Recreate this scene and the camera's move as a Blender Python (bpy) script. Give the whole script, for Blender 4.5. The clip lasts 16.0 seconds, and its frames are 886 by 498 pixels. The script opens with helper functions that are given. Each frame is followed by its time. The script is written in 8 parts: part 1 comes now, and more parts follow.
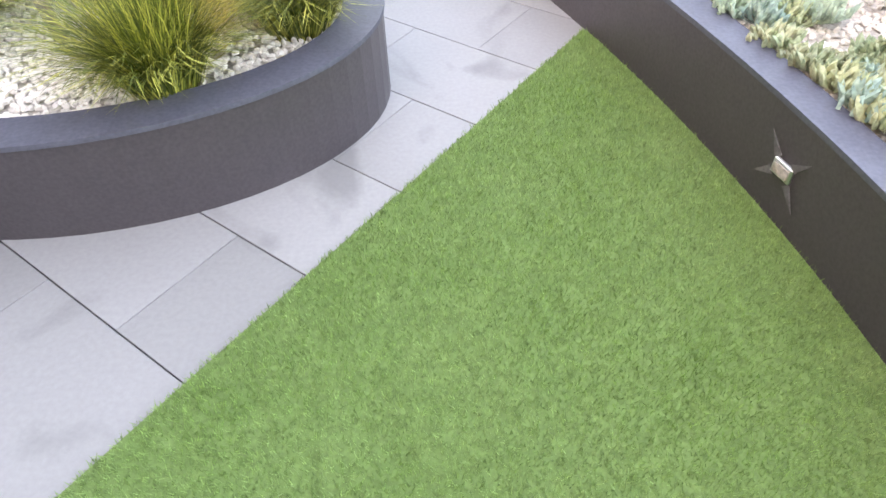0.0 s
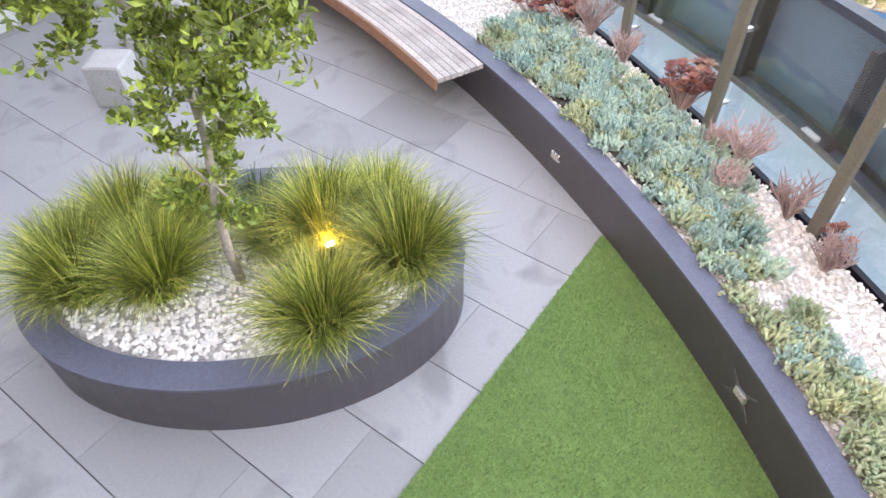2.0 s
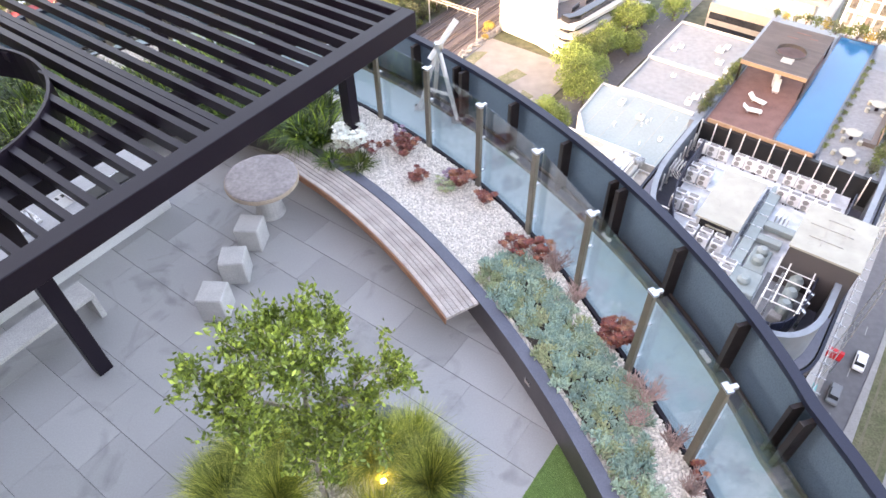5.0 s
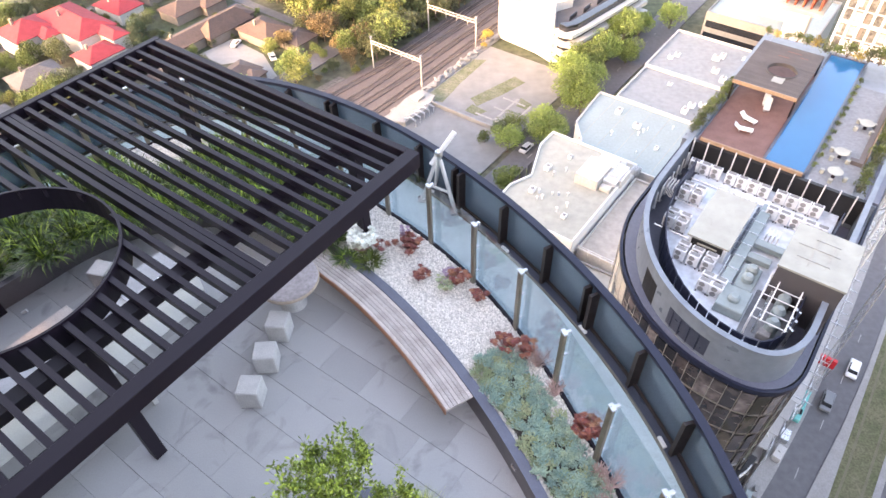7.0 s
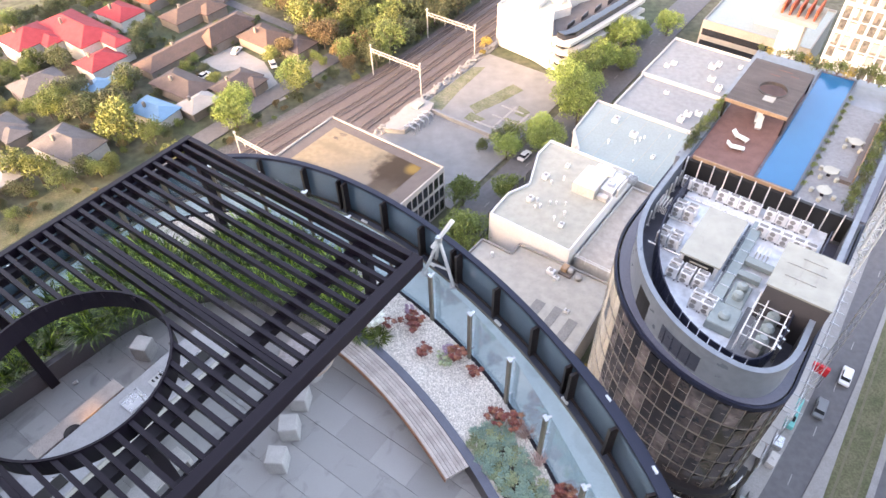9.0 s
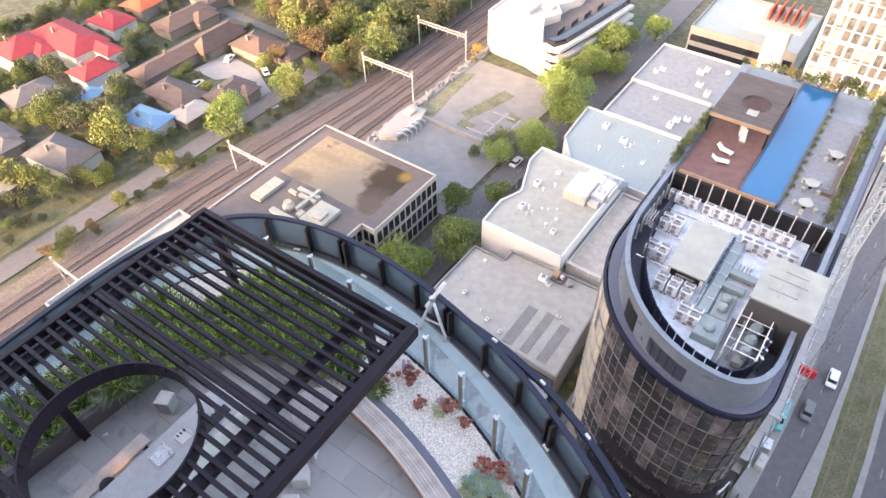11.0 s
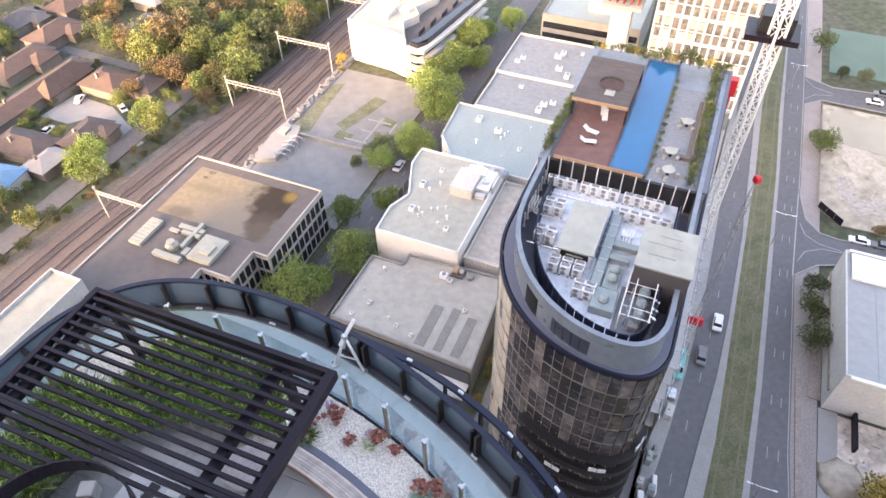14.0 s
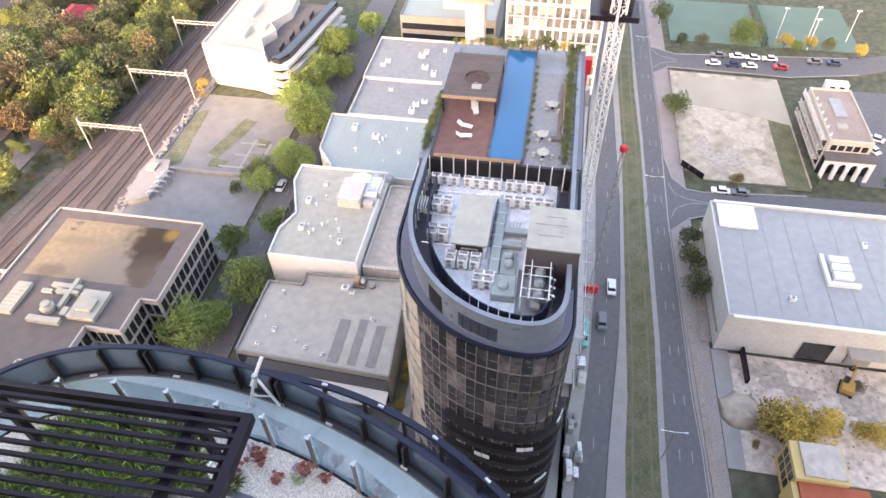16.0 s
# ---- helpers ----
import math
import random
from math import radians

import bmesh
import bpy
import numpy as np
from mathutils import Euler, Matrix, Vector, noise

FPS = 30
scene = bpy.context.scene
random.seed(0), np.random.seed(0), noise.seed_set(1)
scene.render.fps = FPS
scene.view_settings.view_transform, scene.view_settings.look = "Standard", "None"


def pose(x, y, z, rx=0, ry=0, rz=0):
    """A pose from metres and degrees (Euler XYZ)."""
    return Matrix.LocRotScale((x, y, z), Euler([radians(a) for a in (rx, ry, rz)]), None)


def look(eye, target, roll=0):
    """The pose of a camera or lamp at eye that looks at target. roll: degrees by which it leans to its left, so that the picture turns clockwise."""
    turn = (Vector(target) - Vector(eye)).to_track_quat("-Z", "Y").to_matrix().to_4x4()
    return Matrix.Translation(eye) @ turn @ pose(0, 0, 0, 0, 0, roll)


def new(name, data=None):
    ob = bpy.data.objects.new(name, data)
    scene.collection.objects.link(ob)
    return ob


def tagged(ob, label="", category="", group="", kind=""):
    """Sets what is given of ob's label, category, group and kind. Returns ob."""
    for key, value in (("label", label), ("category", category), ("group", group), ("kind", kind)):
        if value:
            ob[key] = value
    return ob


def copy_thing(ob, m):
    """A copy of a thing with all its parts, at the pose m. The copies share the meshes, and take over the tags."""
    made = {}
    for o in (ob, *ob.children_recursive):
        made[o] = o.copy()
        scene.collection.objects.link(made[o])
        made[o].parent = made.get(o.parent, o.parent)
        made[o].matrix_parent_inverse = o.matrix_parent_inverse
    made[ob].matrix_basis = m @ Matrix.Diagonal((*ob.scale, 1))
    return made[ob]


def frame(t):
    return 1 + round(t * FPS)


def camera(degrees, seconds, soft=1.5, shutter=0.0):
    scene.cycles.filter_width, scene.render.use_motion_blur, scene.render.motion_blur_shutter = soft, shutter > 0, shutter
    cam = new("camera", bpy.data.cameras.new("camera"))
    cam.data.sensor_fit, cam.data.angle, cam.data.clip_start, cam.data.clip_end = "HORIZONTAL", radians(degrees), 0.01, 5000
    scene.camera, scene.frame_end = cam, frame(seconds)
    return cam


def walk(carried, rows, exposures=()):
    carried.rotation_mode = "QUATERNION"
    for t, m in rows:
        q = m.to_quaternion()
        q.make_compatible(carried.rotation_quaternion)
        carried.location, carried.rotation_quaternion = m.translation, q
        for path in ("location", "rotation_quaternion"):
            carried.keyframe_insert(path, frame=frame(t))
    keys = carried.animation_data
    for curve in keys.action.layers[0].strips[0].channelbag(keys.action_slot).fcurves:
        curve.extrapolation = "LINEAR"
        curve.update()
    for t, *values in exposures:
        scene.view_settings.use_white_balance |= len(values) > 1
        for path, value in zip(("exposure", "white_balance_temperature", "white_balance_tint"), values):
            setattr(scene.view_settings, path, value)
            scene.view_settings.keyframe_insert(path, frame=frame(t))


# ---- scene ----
cam = camera(68.3, 16.0, soft=1.55)
METRES, EYE, TILT, LEAN, TURN = 14.0, 1.97, -46.8, 1.5, 0.0
EXPO = [(0.0, 4.15, 9250, 26), (1.0, 4.07, 9100, 26), (2.5, 3.85, 8750, 27), (4.0, 3.7, 8450, 26), (5.0, 3.65, 8300, 26), (9.0, 3.45, 7950, 25), (16.0, 3.2, 7850, 25)]
ROWS = [
    (0.0, 0.0, 0.0, 0.0, 0.0, 0.0, -0.0),
    (0.5, -0.0005, -0.0221, 0.0207, -0.07, 0.05, 0.02),
    (1.0, -0.0071, -0.0445, 0.0409, -0.3, 0.16, -0.08),
    (1.5, -0.0233, -0.069, 0.062, -0.27, 0.2, -0.16),
    (2.0, -0.0324, -0.0944, 0.0837, -0.22, 0.24, -0.21),
    (2.5, -0.033, -0.1214, 0.1085, -0.19, 0.29, -0.29),
    (3.0, -0.0279, -0.1505, 0.1353, -0.25, 0.34, -0.25),
    (3.5, -0.0316, -0.1865, 0.1682, -0.29, 0.34, -0.28),
    (4.0, -0.0365, -0.2192, 0.198, -0.3, 0.35, -0.25),
    (4.5, -0.0401, -0.2513, 0.2271, -0.33, 0.35, -0.23),
    (5.0, -0.0422, -0.283, 0.257, -0.36, 0.35, -0.2),
    (7.5, -0.045, -0.4382, 0.4038, -0.44, 0.42, -0.07),
    (8.0, -0.0461, -0.4709, 0.4355, -0.46, 0.42, -0.06),
    (8.5, -0.0466, -0.4988, 0.4625, -0.48, 0.42, -0.06),
    (9.0, -0.0463, -0.53, 0.4927, -0.5, 0.41, -0.06),
    (11.5, -0.0459, -0.6619, 0.6141, -1.6, 0.41, 0.98),
    (12.0, -0.0464, -0.672, 0.6242, -2.68, 0.41, 2.08),
    (12.5, -0.0477, -0.6817, 0.6343, -4.13, 0.36, 3.59),
    (13.0, -0.0487, -0.6887, 0.6411, -6.08, 0.25, 5.64),
    (13.5, -0.05, -0.6948, 0.646, -8.16, 0.05, 7.81),
    (14.0, -0.0509, -0.7015, 0.6514, -10.1, -0.19, 9.82),
    (14.5, -0.0509, -0.7092, 0.6569, -12.02, -0.49, 11.79),
    (15.0, -0.0506, -0.7173, 0.6626, -13.98, -0.85, 13.76),
    (15.5, -0.0492, -0.7254, 0.6677, -16.43, -1.43, 16.16),
    (16.0, -0.0476, -0.7307, 0.6707, -19.59, -2.31, 19.17),
]
walk(cam, [(t, pose(0, 0, EYE, TILT, LEAN, TURN) @ pose(METRES * x, METRES * y, METRES * z, 90 + pitch, roll, yaw)) for t, x, y, z, yaw, pitch, roll in ROWS], EXPO)

# ---- light: low warm sun from behind, wide bright sky ----
SUN_DIR = Vector((-0.80, -0.58, 0.235)).normalized()
world = bpy.data.worlds.new("world")
scene.world = world
world.use_nodes = True
wn = world.node_tree.nodes
sky = wn.new("ShaderNodeTexSky")
sky.sky_type = "NISHITA"
sky.sun_disc = False
sky.sun_elevation = math.asin(SUN_DIR.z)
sky.sun_rotation = math.atan2(SUN_DIR.x, SUN_DIR.y)
sky.altitude = 100
sky.air_density, sky.dust_density, sky.ozone_density = 1.0, 4.0, 1.0
wn["Background"].inputs[1].default_value = 0.15
world.node_tree.links.new(sky.outputs[0], wn["Background"].inputs[0])
sun = new("sun", bpy.data.lights.new("sun", "SUN"))
sun.data.energy, sun.data.angle, sun.data.color = 0.56, radians(2.0), (1.0, 0.81, 0.60)
sun.matrix_world = look(SUN_DIR * 50, (0, 0, 0))


# ---- materials ----
def mat(name, base, rough=0.7, metal=0.0, vary=0.18, scale=6.0, bump=0.0, second=None, rnd=0.0, spec=0.5, fine=60.0, tone=None, smudge=0.0, share=(0.5, 0.85), whole=False):
    """Two scales of noise on the colour, fine relief, and a step of colour from piece to piece."""
    m = bpy.data.materials.new(name)
    m.use_nodes = True
    nt = m.node_tree
    nd, lk = nt.nodes, nt.links
    bs = nd["Principled BSDF"]
    bs.inputs["Metallic"].default_value = metal
    bs.inputs["Specular IOR Level"].default_value = spec
    co = nd.new("ShaderNodeNewGeometry")
    n1 = nd.new("ShaderNodeTexNoise")
    n1.inputs["Scale"].default_value = scale
    n1.inputs["Detail"].default_value = 5
    n2 = nd.new("ShaderNodeTexNoise")
    n2.inputs["Scale"].default_value = fine
    n2.inputs["Detail"].default_value = 3
    lk.new(co.outputs["Position"], n1.inputs["Vector"])
    lk.new(co.outputs["Position"], n2.inputs["Vector"])
    other = second or tuple(c * 0.6 for c in base)
    ramp = nd.new("ShaderNodeMapRange")
    ramp.inputs[1].default_value, ramp.inputs[2].default_value = 0.35, 0.68
    ramp.inputs[3].default_value, ramp.inputs[4].default_value = 0.0, min(1.0, vary * 2.2)
    lk.new(n1.outputs[0], ramp.inputs[0])
    mx = nd.new("ShaderNodeMix")
    mx.data_type = "RGBA"
    mx.inputs[6].default_value = (*base, 1)
    mx.inputs[7].default_value = (*other, 1)
    lk.new(ramp.outputs[0], mx.inputs[0])
    col = mx.outputs[2]
    if tone:
        g2 = nd.new("ShaderNodeNewGeometry")
        r3 = nd.new("ShaderNodeMapRange")
        r3.inputs[1].default_value, r3.inputs[2].default_value = share
        if whole:
            lk.new(nd.new("ShaderNodeObjectInfo").outputs["Random"], r3.inputs[0])
        else:
            lk.new(g2.outputs["Random Per Island"], r3.inputs[0])
        m3 = nd.new("ShaderNodeMix")
        m3.data_type = "RGBA"
        lk.new(r3.outputs[0], m3.inputs[0])
        lk.new(col, m3.inputs[6])
        m3.inputs[7].default_value = (*tone, 1)
        col = m3.outputs[2]
    hs = nd.new("ShaderNodeHueSaturation")
    mr = nd.new("ShaderNodeMapRange")
    mr.inputs[1].default_value, mr.inputs[2].default_value = 0.3, 0.7
    mr.inputs[3].default_value, mr.inputs[4].default_value = 1 - vary, 1 + vary
    lk.new(n2.outputs[0], mr.inputs[0])
    lk.new(col, hs.inputs["Color"])
    if rnd:
        oi = nd.new("ShaderNodeObjectInfo")
        ge = nd.new("ShaderNodeNewGeometry")
        ad = nd.new("ShaderNodeMath")
        ad.operation = "ADD"
        lk.new(oi.outputs["Random"], ad.inputs[0])
        lk.new(ge.outputs["Random Per Island"], ad.inputs[1])
        r2 = nd.new("ShaderNodeMapRange")
        r2.inputs[1].default_value, r2.inputs[2].default_value = 0.3, 1.7
        r2.inputs[3].default_value, r2.inputs[4].default_value = 1 - rnd, 1 + rnd
        lk.new(ad.outputs[0], r2.inputs[0])
        mu = nd.new("ShaderNodeMath")
        mu.operation = "MULTIPLY"
        lk.new(mr.outputs[0], mu.inputs[0])
        lk.new(r2.outputs[0], mu.inputs[1])
        lk.new(mu.outputs[0], hs.inputs["Value"])
    else:
        lk.new(mr.outputs[0], hs.inputs["Value"])
    last = hs.outputs[0]
    if smudge:
        n3 = nd.new("ShaderNodeTexNoise")
        n3.inputs["Scale"].default_value, n3.inputs["Detail"].default_value, n3.inputs["Distortion"].default_value = 1.3, 6, 1.2
        lk.new(co.outputs["Position"], n3.inputs["Vector"])
        r4 = nd.new("ShaderNodeMapRange")
        r4.inputs[1].default_value, r4.inputs[2].default_value = 0.56, 0.70
        r4.inputs[3].default_value, r4.inputs[4].default_value = 0.0, smudge
        lk.new(n3.outputs[0], r4.inputs[0])
        m4 = nd.new("ShaderNodeMix")
        m4.data_type = "RGBA"
        lk.new(r4.outputs[0], m4.inputs[0])
        lk.new(last, m4.inputs[6])
        m4.inputs[7].default_value = (*(c * 0.42 for c in base), 1)
        last = m4.outputs[2]
    lk.new(last, bs.inputs["Base Color"])
    rr = nd.new("ShaderNodeMapRange")
    rr.inputs[3].default_value, rr.inputs[4].default_value = max(0.02, rough - 0.1), min(1, rough + 0.12)
    lk.new(n1.outputs[0], rr.inputs[0])
    lk.new(rr.outputs[0], bs.inputs["Roughness"])
    if bump:
        bp = nd.new("ShaderNodeBump")
        bp.inputs["Strength"].default_value = bump
        bp.inputs["Distance"].default_value = 0.02
        lk.new(n2.outputs[0], bp.inputs["Height"])
        lk.new(bp.outputs[0], bs.inputs["Normal"])
    return m


def glass_mat(name, tint=(0.9, 0.95, 0.95), clear=0.92):
    """Thin clear pane: lets light straight through, mirrors by Fresnel."""
    m = bpy.data.materials.new(name)
    m.use_nodes = True
    nd, lk = m.node_tree.nodes, m.node_tree.links
    nd.remove(nd["Principled BSDF"])
    tr = nd.new("ShaderNodeBsdfTransparent")
    tr.inputs[0].default_value = (*(c * clear for c in tint), 1)
    gl = nd.new("ShaderNodeBsdfGlossy")
    gl.inputs["Roughness"].default_value = 0.03
    fr = nd.new("ShaderNodeLayerWeight")
    fr.inputs[0].default_value = 0.12
    mx = nd.new("ShaderNodeMixShader")
    lk.new(fr.outputs["Facing"], mx.inputs[0])
    lk.new(tr.outputs[0], mx.inputs[1])
    lk.new(gl.outputs[0], mx.inputs[2])
    lk.new(mx.outputs[0], nd["Material Output"].inputs[0])
    return m


M_PAVE = mat("paving stone", (0.348, 0.338, 0.326), 0.6, vary=0.05, scale=2.2, second=(0.27, 0.262, 0.253), rnd=0.17, bump=0.03, fine=45, smudge=0.5)
M_JOINT = mat("joint sand", (0.18, 0.176, 0.175), 0.9, vary=0.2)
M_WALL = mat("charcoal render", (0.082, 0.070, 0.077), 0.40, vary=0.14, scale=2.2, second=(0.062, 0.053, 0.060), bump=0.04, fine=60)
M_COPE = mat("slate-blue coping", (0.115, 0.12, 0.155), 0.5, vary=0.14, scale=4, bump=0.06)
M_TURF_BASE = mat("turf backing", (0.13, 0.22, 0.06), 0.9, vary=0.25, scale=5, second=(0.17, 0.26, 0.08))
M_TURF = mat("turf blades", (0.20, 0.335, 0.088), 0.75, vary=0.24, scale=1.3, second=(0.36, 0.46, 0.22), rnd=0.35, fine=25)
M_PEBBLE = mat("white pebbles", (0.88, 0.82, 0.75), 0.6, vary=0.1, rnd=0.2, scale=30)
M_SOIL = mat("pale gravel bed", (0.62, 0.57, 0.51), 0.9, vary=0.3, scale=40)
M_TIMBER = mat("weathered timber", (0.52, 0.45, 0.41), 0.7, vary=0.3, scale=3.5, second=(0.33, 0.26, 0.23), rnd=0.28, bump=0.15)
M_RUST = mat("timber edge", (0.36, 0.17, 0.10), 0.7, vary=0.2)
M_DARK = mat("dark bronze paint", (0.0105, 0.0066, 0.0122), 0.42, vary=0.12, scale=2, second=(0.0145, 0.0098, 0.0165), spec=0.23)
M_POST = mat("bronze post metal", (0.215, 0.193, 0.155), 0.42, 0.4, vary=0.12)
M_STEEL = mat("bright steel", (0.62, 0.62, 0.62), 0.28, 0.9, vary=0.06)
M_LEDGE = mat("pale blue ledge membrane", (0.41, 0.52, 0.535), 0.45, vary=0.18, scale=1.2, second=(0.32, 0.42, 0.45), smudge=0.3)
M_NAVY = mat("navy flashing", (0.016, 0.019, 0.038), 0.42, vary=0.15, scale=1.5, spec=0.3)
M_OWN = mat("dark bronze blocker wall", (0.06, 0.052, 0.05), 0.5, vary=0.12, scale=0.6)
M_GUT = mat("slate gutter metal", (0.05, 0.058, 0.08), 0.3, vary=0.2, scale=1.5, second=(0.03, 0.036, 0.055), spec=0.5)
M_TRIM = mat("dull bronze trim", (0.038, 0.029, 0.026), 0.6, vary=0.15, spec=0.35)
M_PANEL = mat("blue spandrel glass", (0.098, 0.145, 0.187), 0.11, vary=0.15, scale=0.8, spec=0.7)
M_FIN = mat("brown fin", (0.017, 0.011, 0.0105), 0.5, vary=0.15, spec=0.35)
M_GLASS = glass_mat("clear balustrade glass", (0.95, 0.985, 0.99), 0.98)
M_CONC = mat("pale concrete", (0.46, 0.445, 0.43), 0.75, vary=0.16, scale=5, rnd=0.06, bump=0.1)
M_TABLE = mat("table stone", (0.33, 0.285, 0.285), 0.6, vary=0.2, scale=3.5, second=(0.21, 0.18, 0.185), fine=18)
M_RIM = mat("tan stone rim", (0.42, 0.33, 0.26), 0.7, vary=0.15, scale=6)
M_WHITE = mat("white paint", (0.66, 0.655, 0.64), 0.5, vary=0.08, scale=2)
M_BARK = mat("pale bark", (0.42, 0.37, 0.325), 0.85, vary=0.25, scale=14, bump=0.3)
M_LEAF = mat("tree leaf", (0.112, 0.165, 0.026), 0.5, vary=0.2, scale=2.5, second=(0.175, 0.225, 0.042), rnd=0.65, tone=(0.26, 0.32, 0.055), share=(0.6, 1.0))
M_TUSS = mat("tussock grass", (0.135, 0.195, 0.022), 0.55, vary=0.2, scale=4, second=(0.26, 0.31, 0.04), rnd=0.55, tone=(0.58, 0.56, 0.12), share=(0.5, 0.88))
M_HEDGE = mat("strappy hedge leaf", (0.048, 0.100, 0.011), 0.38, vary=0.2, scale=3, second=(0.068, 0.13, 0.016), rnd=0.7, tone=(0.36, 0.48, 0.065), share=(0.62, 1.05))
M_SUCC = mat("blue succulent", (0.225, 0.355, 0.325), 0.6, vary=0.28, scale=9, second=(0.42, 0.48, 0.33), rnd=0.25, tone=(0.42, 0.47, 0.30), share=(0.75, 1.3), whole=True, fine=40)
M_SUCC_G = mat("green succulent", (0.25, 0.33, 0.20), 0.5, vary=0.3, scale=11, second=(0.40, 0.36, 0.22), rnd=0.3, tone=(0.42, 0.42, 0.24), share=(0.6, 1.3), whole=True, fine=40)
M_RED = mat("red succulent", (0.16, 0.034, 0.036), 0.5, vary=0.35, scale=18, second=(0.32, 0.115, 0.07), rnd=0.4, tone=(0.34, 0.19, 0.10), share=(0.6, 1.3), whole=True)
M_PINK = mat("pink dry stems", (0.48, 0.335, 0.305), 0.7, vary=0.2, rnd=0.3)
M_MAUVE = mat("mauve succulent", (0.34, 0.24, 0.31), 0.6, vary=0.2, rnd=0.3)
M_BLUELEAF = mat("blue-green leaf", (0.10, 0.17, 0.10), 0.5, vary=0.2, rnd=0.5)
M_BEAM = mat("painted light beam", (0.18, 0.166, 0.172), 0.9, vary=0.3, scale=30)
M_PALE = mat("white flowers", (0.86, 0.87, 0.80), 0.6, vary=0.1, rnd=0.2)
M_BLACK = mat("black", (0.012, 0.012, 0.013), 0.5, vary=0.1)


# ---- building helpers ----
def thing(name, label, category, group="", kind="", at=None):
    ob = new(name)
    ob.empty_display_size = 0.1
    if at is not None:
        ob.matrix_basis = at
    return tagged(ob, label, category, group, kind)


def link_mesh(name, bm, material, parent=None, smooth=False):
    me = bpy.data.meshes.new(name)
    bm.to_mesh(me)
    bm.free()
    for mm in (material if isinstance(material, (list, tuple)) else [material]):
        me.materials.append(mm)
    if smooth:
        for p in me.polygons:
            p.use_smooth = True
    ob = new(name, me)
    if parent is not None:
        ob.parent = parent
    return ob


def part(name, bm, material, parent, label="", smooth=False):
    ob = link_mesh(name, bm, material, parent, smooth)
    if label:
        ob["label"] = label
    return ob


def single(name, bm, material, label, category, group="", kind="", smooth=False):
    return tagged(link_mesh(name, bm, material, None, smooth), label, category, group, kind)


def piece(name, mesh, parent, m):
    ob = new(name, mesh)
    ob.parent = parent
    ob.matrix_basis = m
    return ob


def mesh_of(name, bm, material):
    me = bpy.data.meshes.new(name)
    bm.to_mesh(me)
    bm.free()
    me.materials.append(material)
    return me


def add_box(bm, cx, cy, cz, sx, sy, sz, rz=0.0, bevel=0.0, m=None):
    mm = (m or Matrix.Identity(4)) @ pose(cx, cy, cz, 0, 0, rz) @ Matrix.Diagonal((sx, sy, sz, 1))
    made = bmesh.ops.create_cube(bm, size=1, matrix=mm)
    if bevel:
        vs = made["verts"]
        es = list({e for v in vs for e in v.link_edges})
        bmesh.ops.bevel(bm, geom=es, offset=bevel, segments=1, affect="EDGES")
    return bm


def box(*a, **k):
    return add_box(bmesh.new(), *a, **k)


def add_prism(bm, poly, z0, z1):
    lo = [bm.verts.new((x, y, z0)) for x, y in poly]
    hi = [bm.verts.new((x, y, z1)) for x, y in poly]
    n = len(poly)
    bm.faces.new(list(reversed(lo)))
    bm.faces.new(hi)
    for i in range(n):
        bm.faces.new((lo[i], lo[(i + 1) % n], hi[(i + 1) % n], hi[i]))
    return bm


def prism(poly, z0, z1):
    area = sum(a[0] * b[1] - b[0] * a[1] for a, b in zip(poly, list(poly[1:]) + [poly[0]]))
    bm = add_prism(bmesh.new(), poly if area > 0 else list(reversed(poly)), z0, z1)
    return bm


def add_tube(bm, pts, radii, sides=6, cap=True):
    rings = []
    for i, p in enumerate(pts):
        p = Vector(p)
        d = (Vector(pts[min(i + 1, len(pts) - 1)]) - Vector(pts[max(i - 1, 0)])).normalized()
        q = d.to_track_quat("Z", "Y")
        r = radii[i] if isinstance(radii, (list, tuple)) else radii
        rings.append([bm.verts.new(p + q @ Vector((r * math.cos(6.2832 * k / sides), r * math.sin(6.2832 * k / sides), 0))) for k in range(sides)])
    for a, b in zip(rings, rings[1:]):
        for k in range(sides):
            bm.faces.new((a[k], a[(k + 1) % sides], b[(k + 1) % sides], b[k]))
    if cap:
        bm.faces.new(list(reversed(rings[0])))
        bm.faces.new(rings[-1])
    return bm


def add_lathe(bm, prof, sides=20, at=(0, 0, 0)):
    rings = [[bm.verts.new((at[0] + r * math.cos(6.2832 * k / sides), at[1] + r * math.sin(6.2832 * k / sides), at[2] + z)) for k in range(sides)] for r, z in prof]
    for a, b in zip(rings, rings[1:]):
        for k in range(sides):
            bm.faces.new((a[k], a[(k + 1) % sides], b[(k + 1) % sides], b[k]))
    bm.faces.new(list(reversed(rings[0])))
    bm.faces.new(rings[-1])
    return bm


def bez(p, t):
    a, b, c, d = (Vector(q) for q in p)
    return a * (1 - t) ** 3 + b * 3 * t * (1 - t) ** 2 + c * 3 * t * t * (1 - t) + d * t ** 3


def bez_line(p, n):
    return [bez(p, i / n) for i in range(n + 1)]


HUB = Vector((-9.69, -0.59))


def arc_before(p, n, down):
    """Points on the circle round HUB that lead up to p, from an angle down degrees below it."""
    d = Vector(p) - HUB
    r, a = d.length, math.atan2(d.y, d.x)
    return [HUB + r * Vector((math.cos(a - radians(down) * (1 - i / n)), math.sin(a - radians(down) * (1 - i / n)))) for i in range(n)]


def offset(line, d):
    """The line moved d metres to its right, seen along it."""
    out = []
    for i, p in enumerate(line):
        t = (line[min(i + 1, len(line) - 1)] - line[max(i - 1, 0)]).normalized()
        out.append(p + Vector((t.y, -t.x)) * d)
    return out


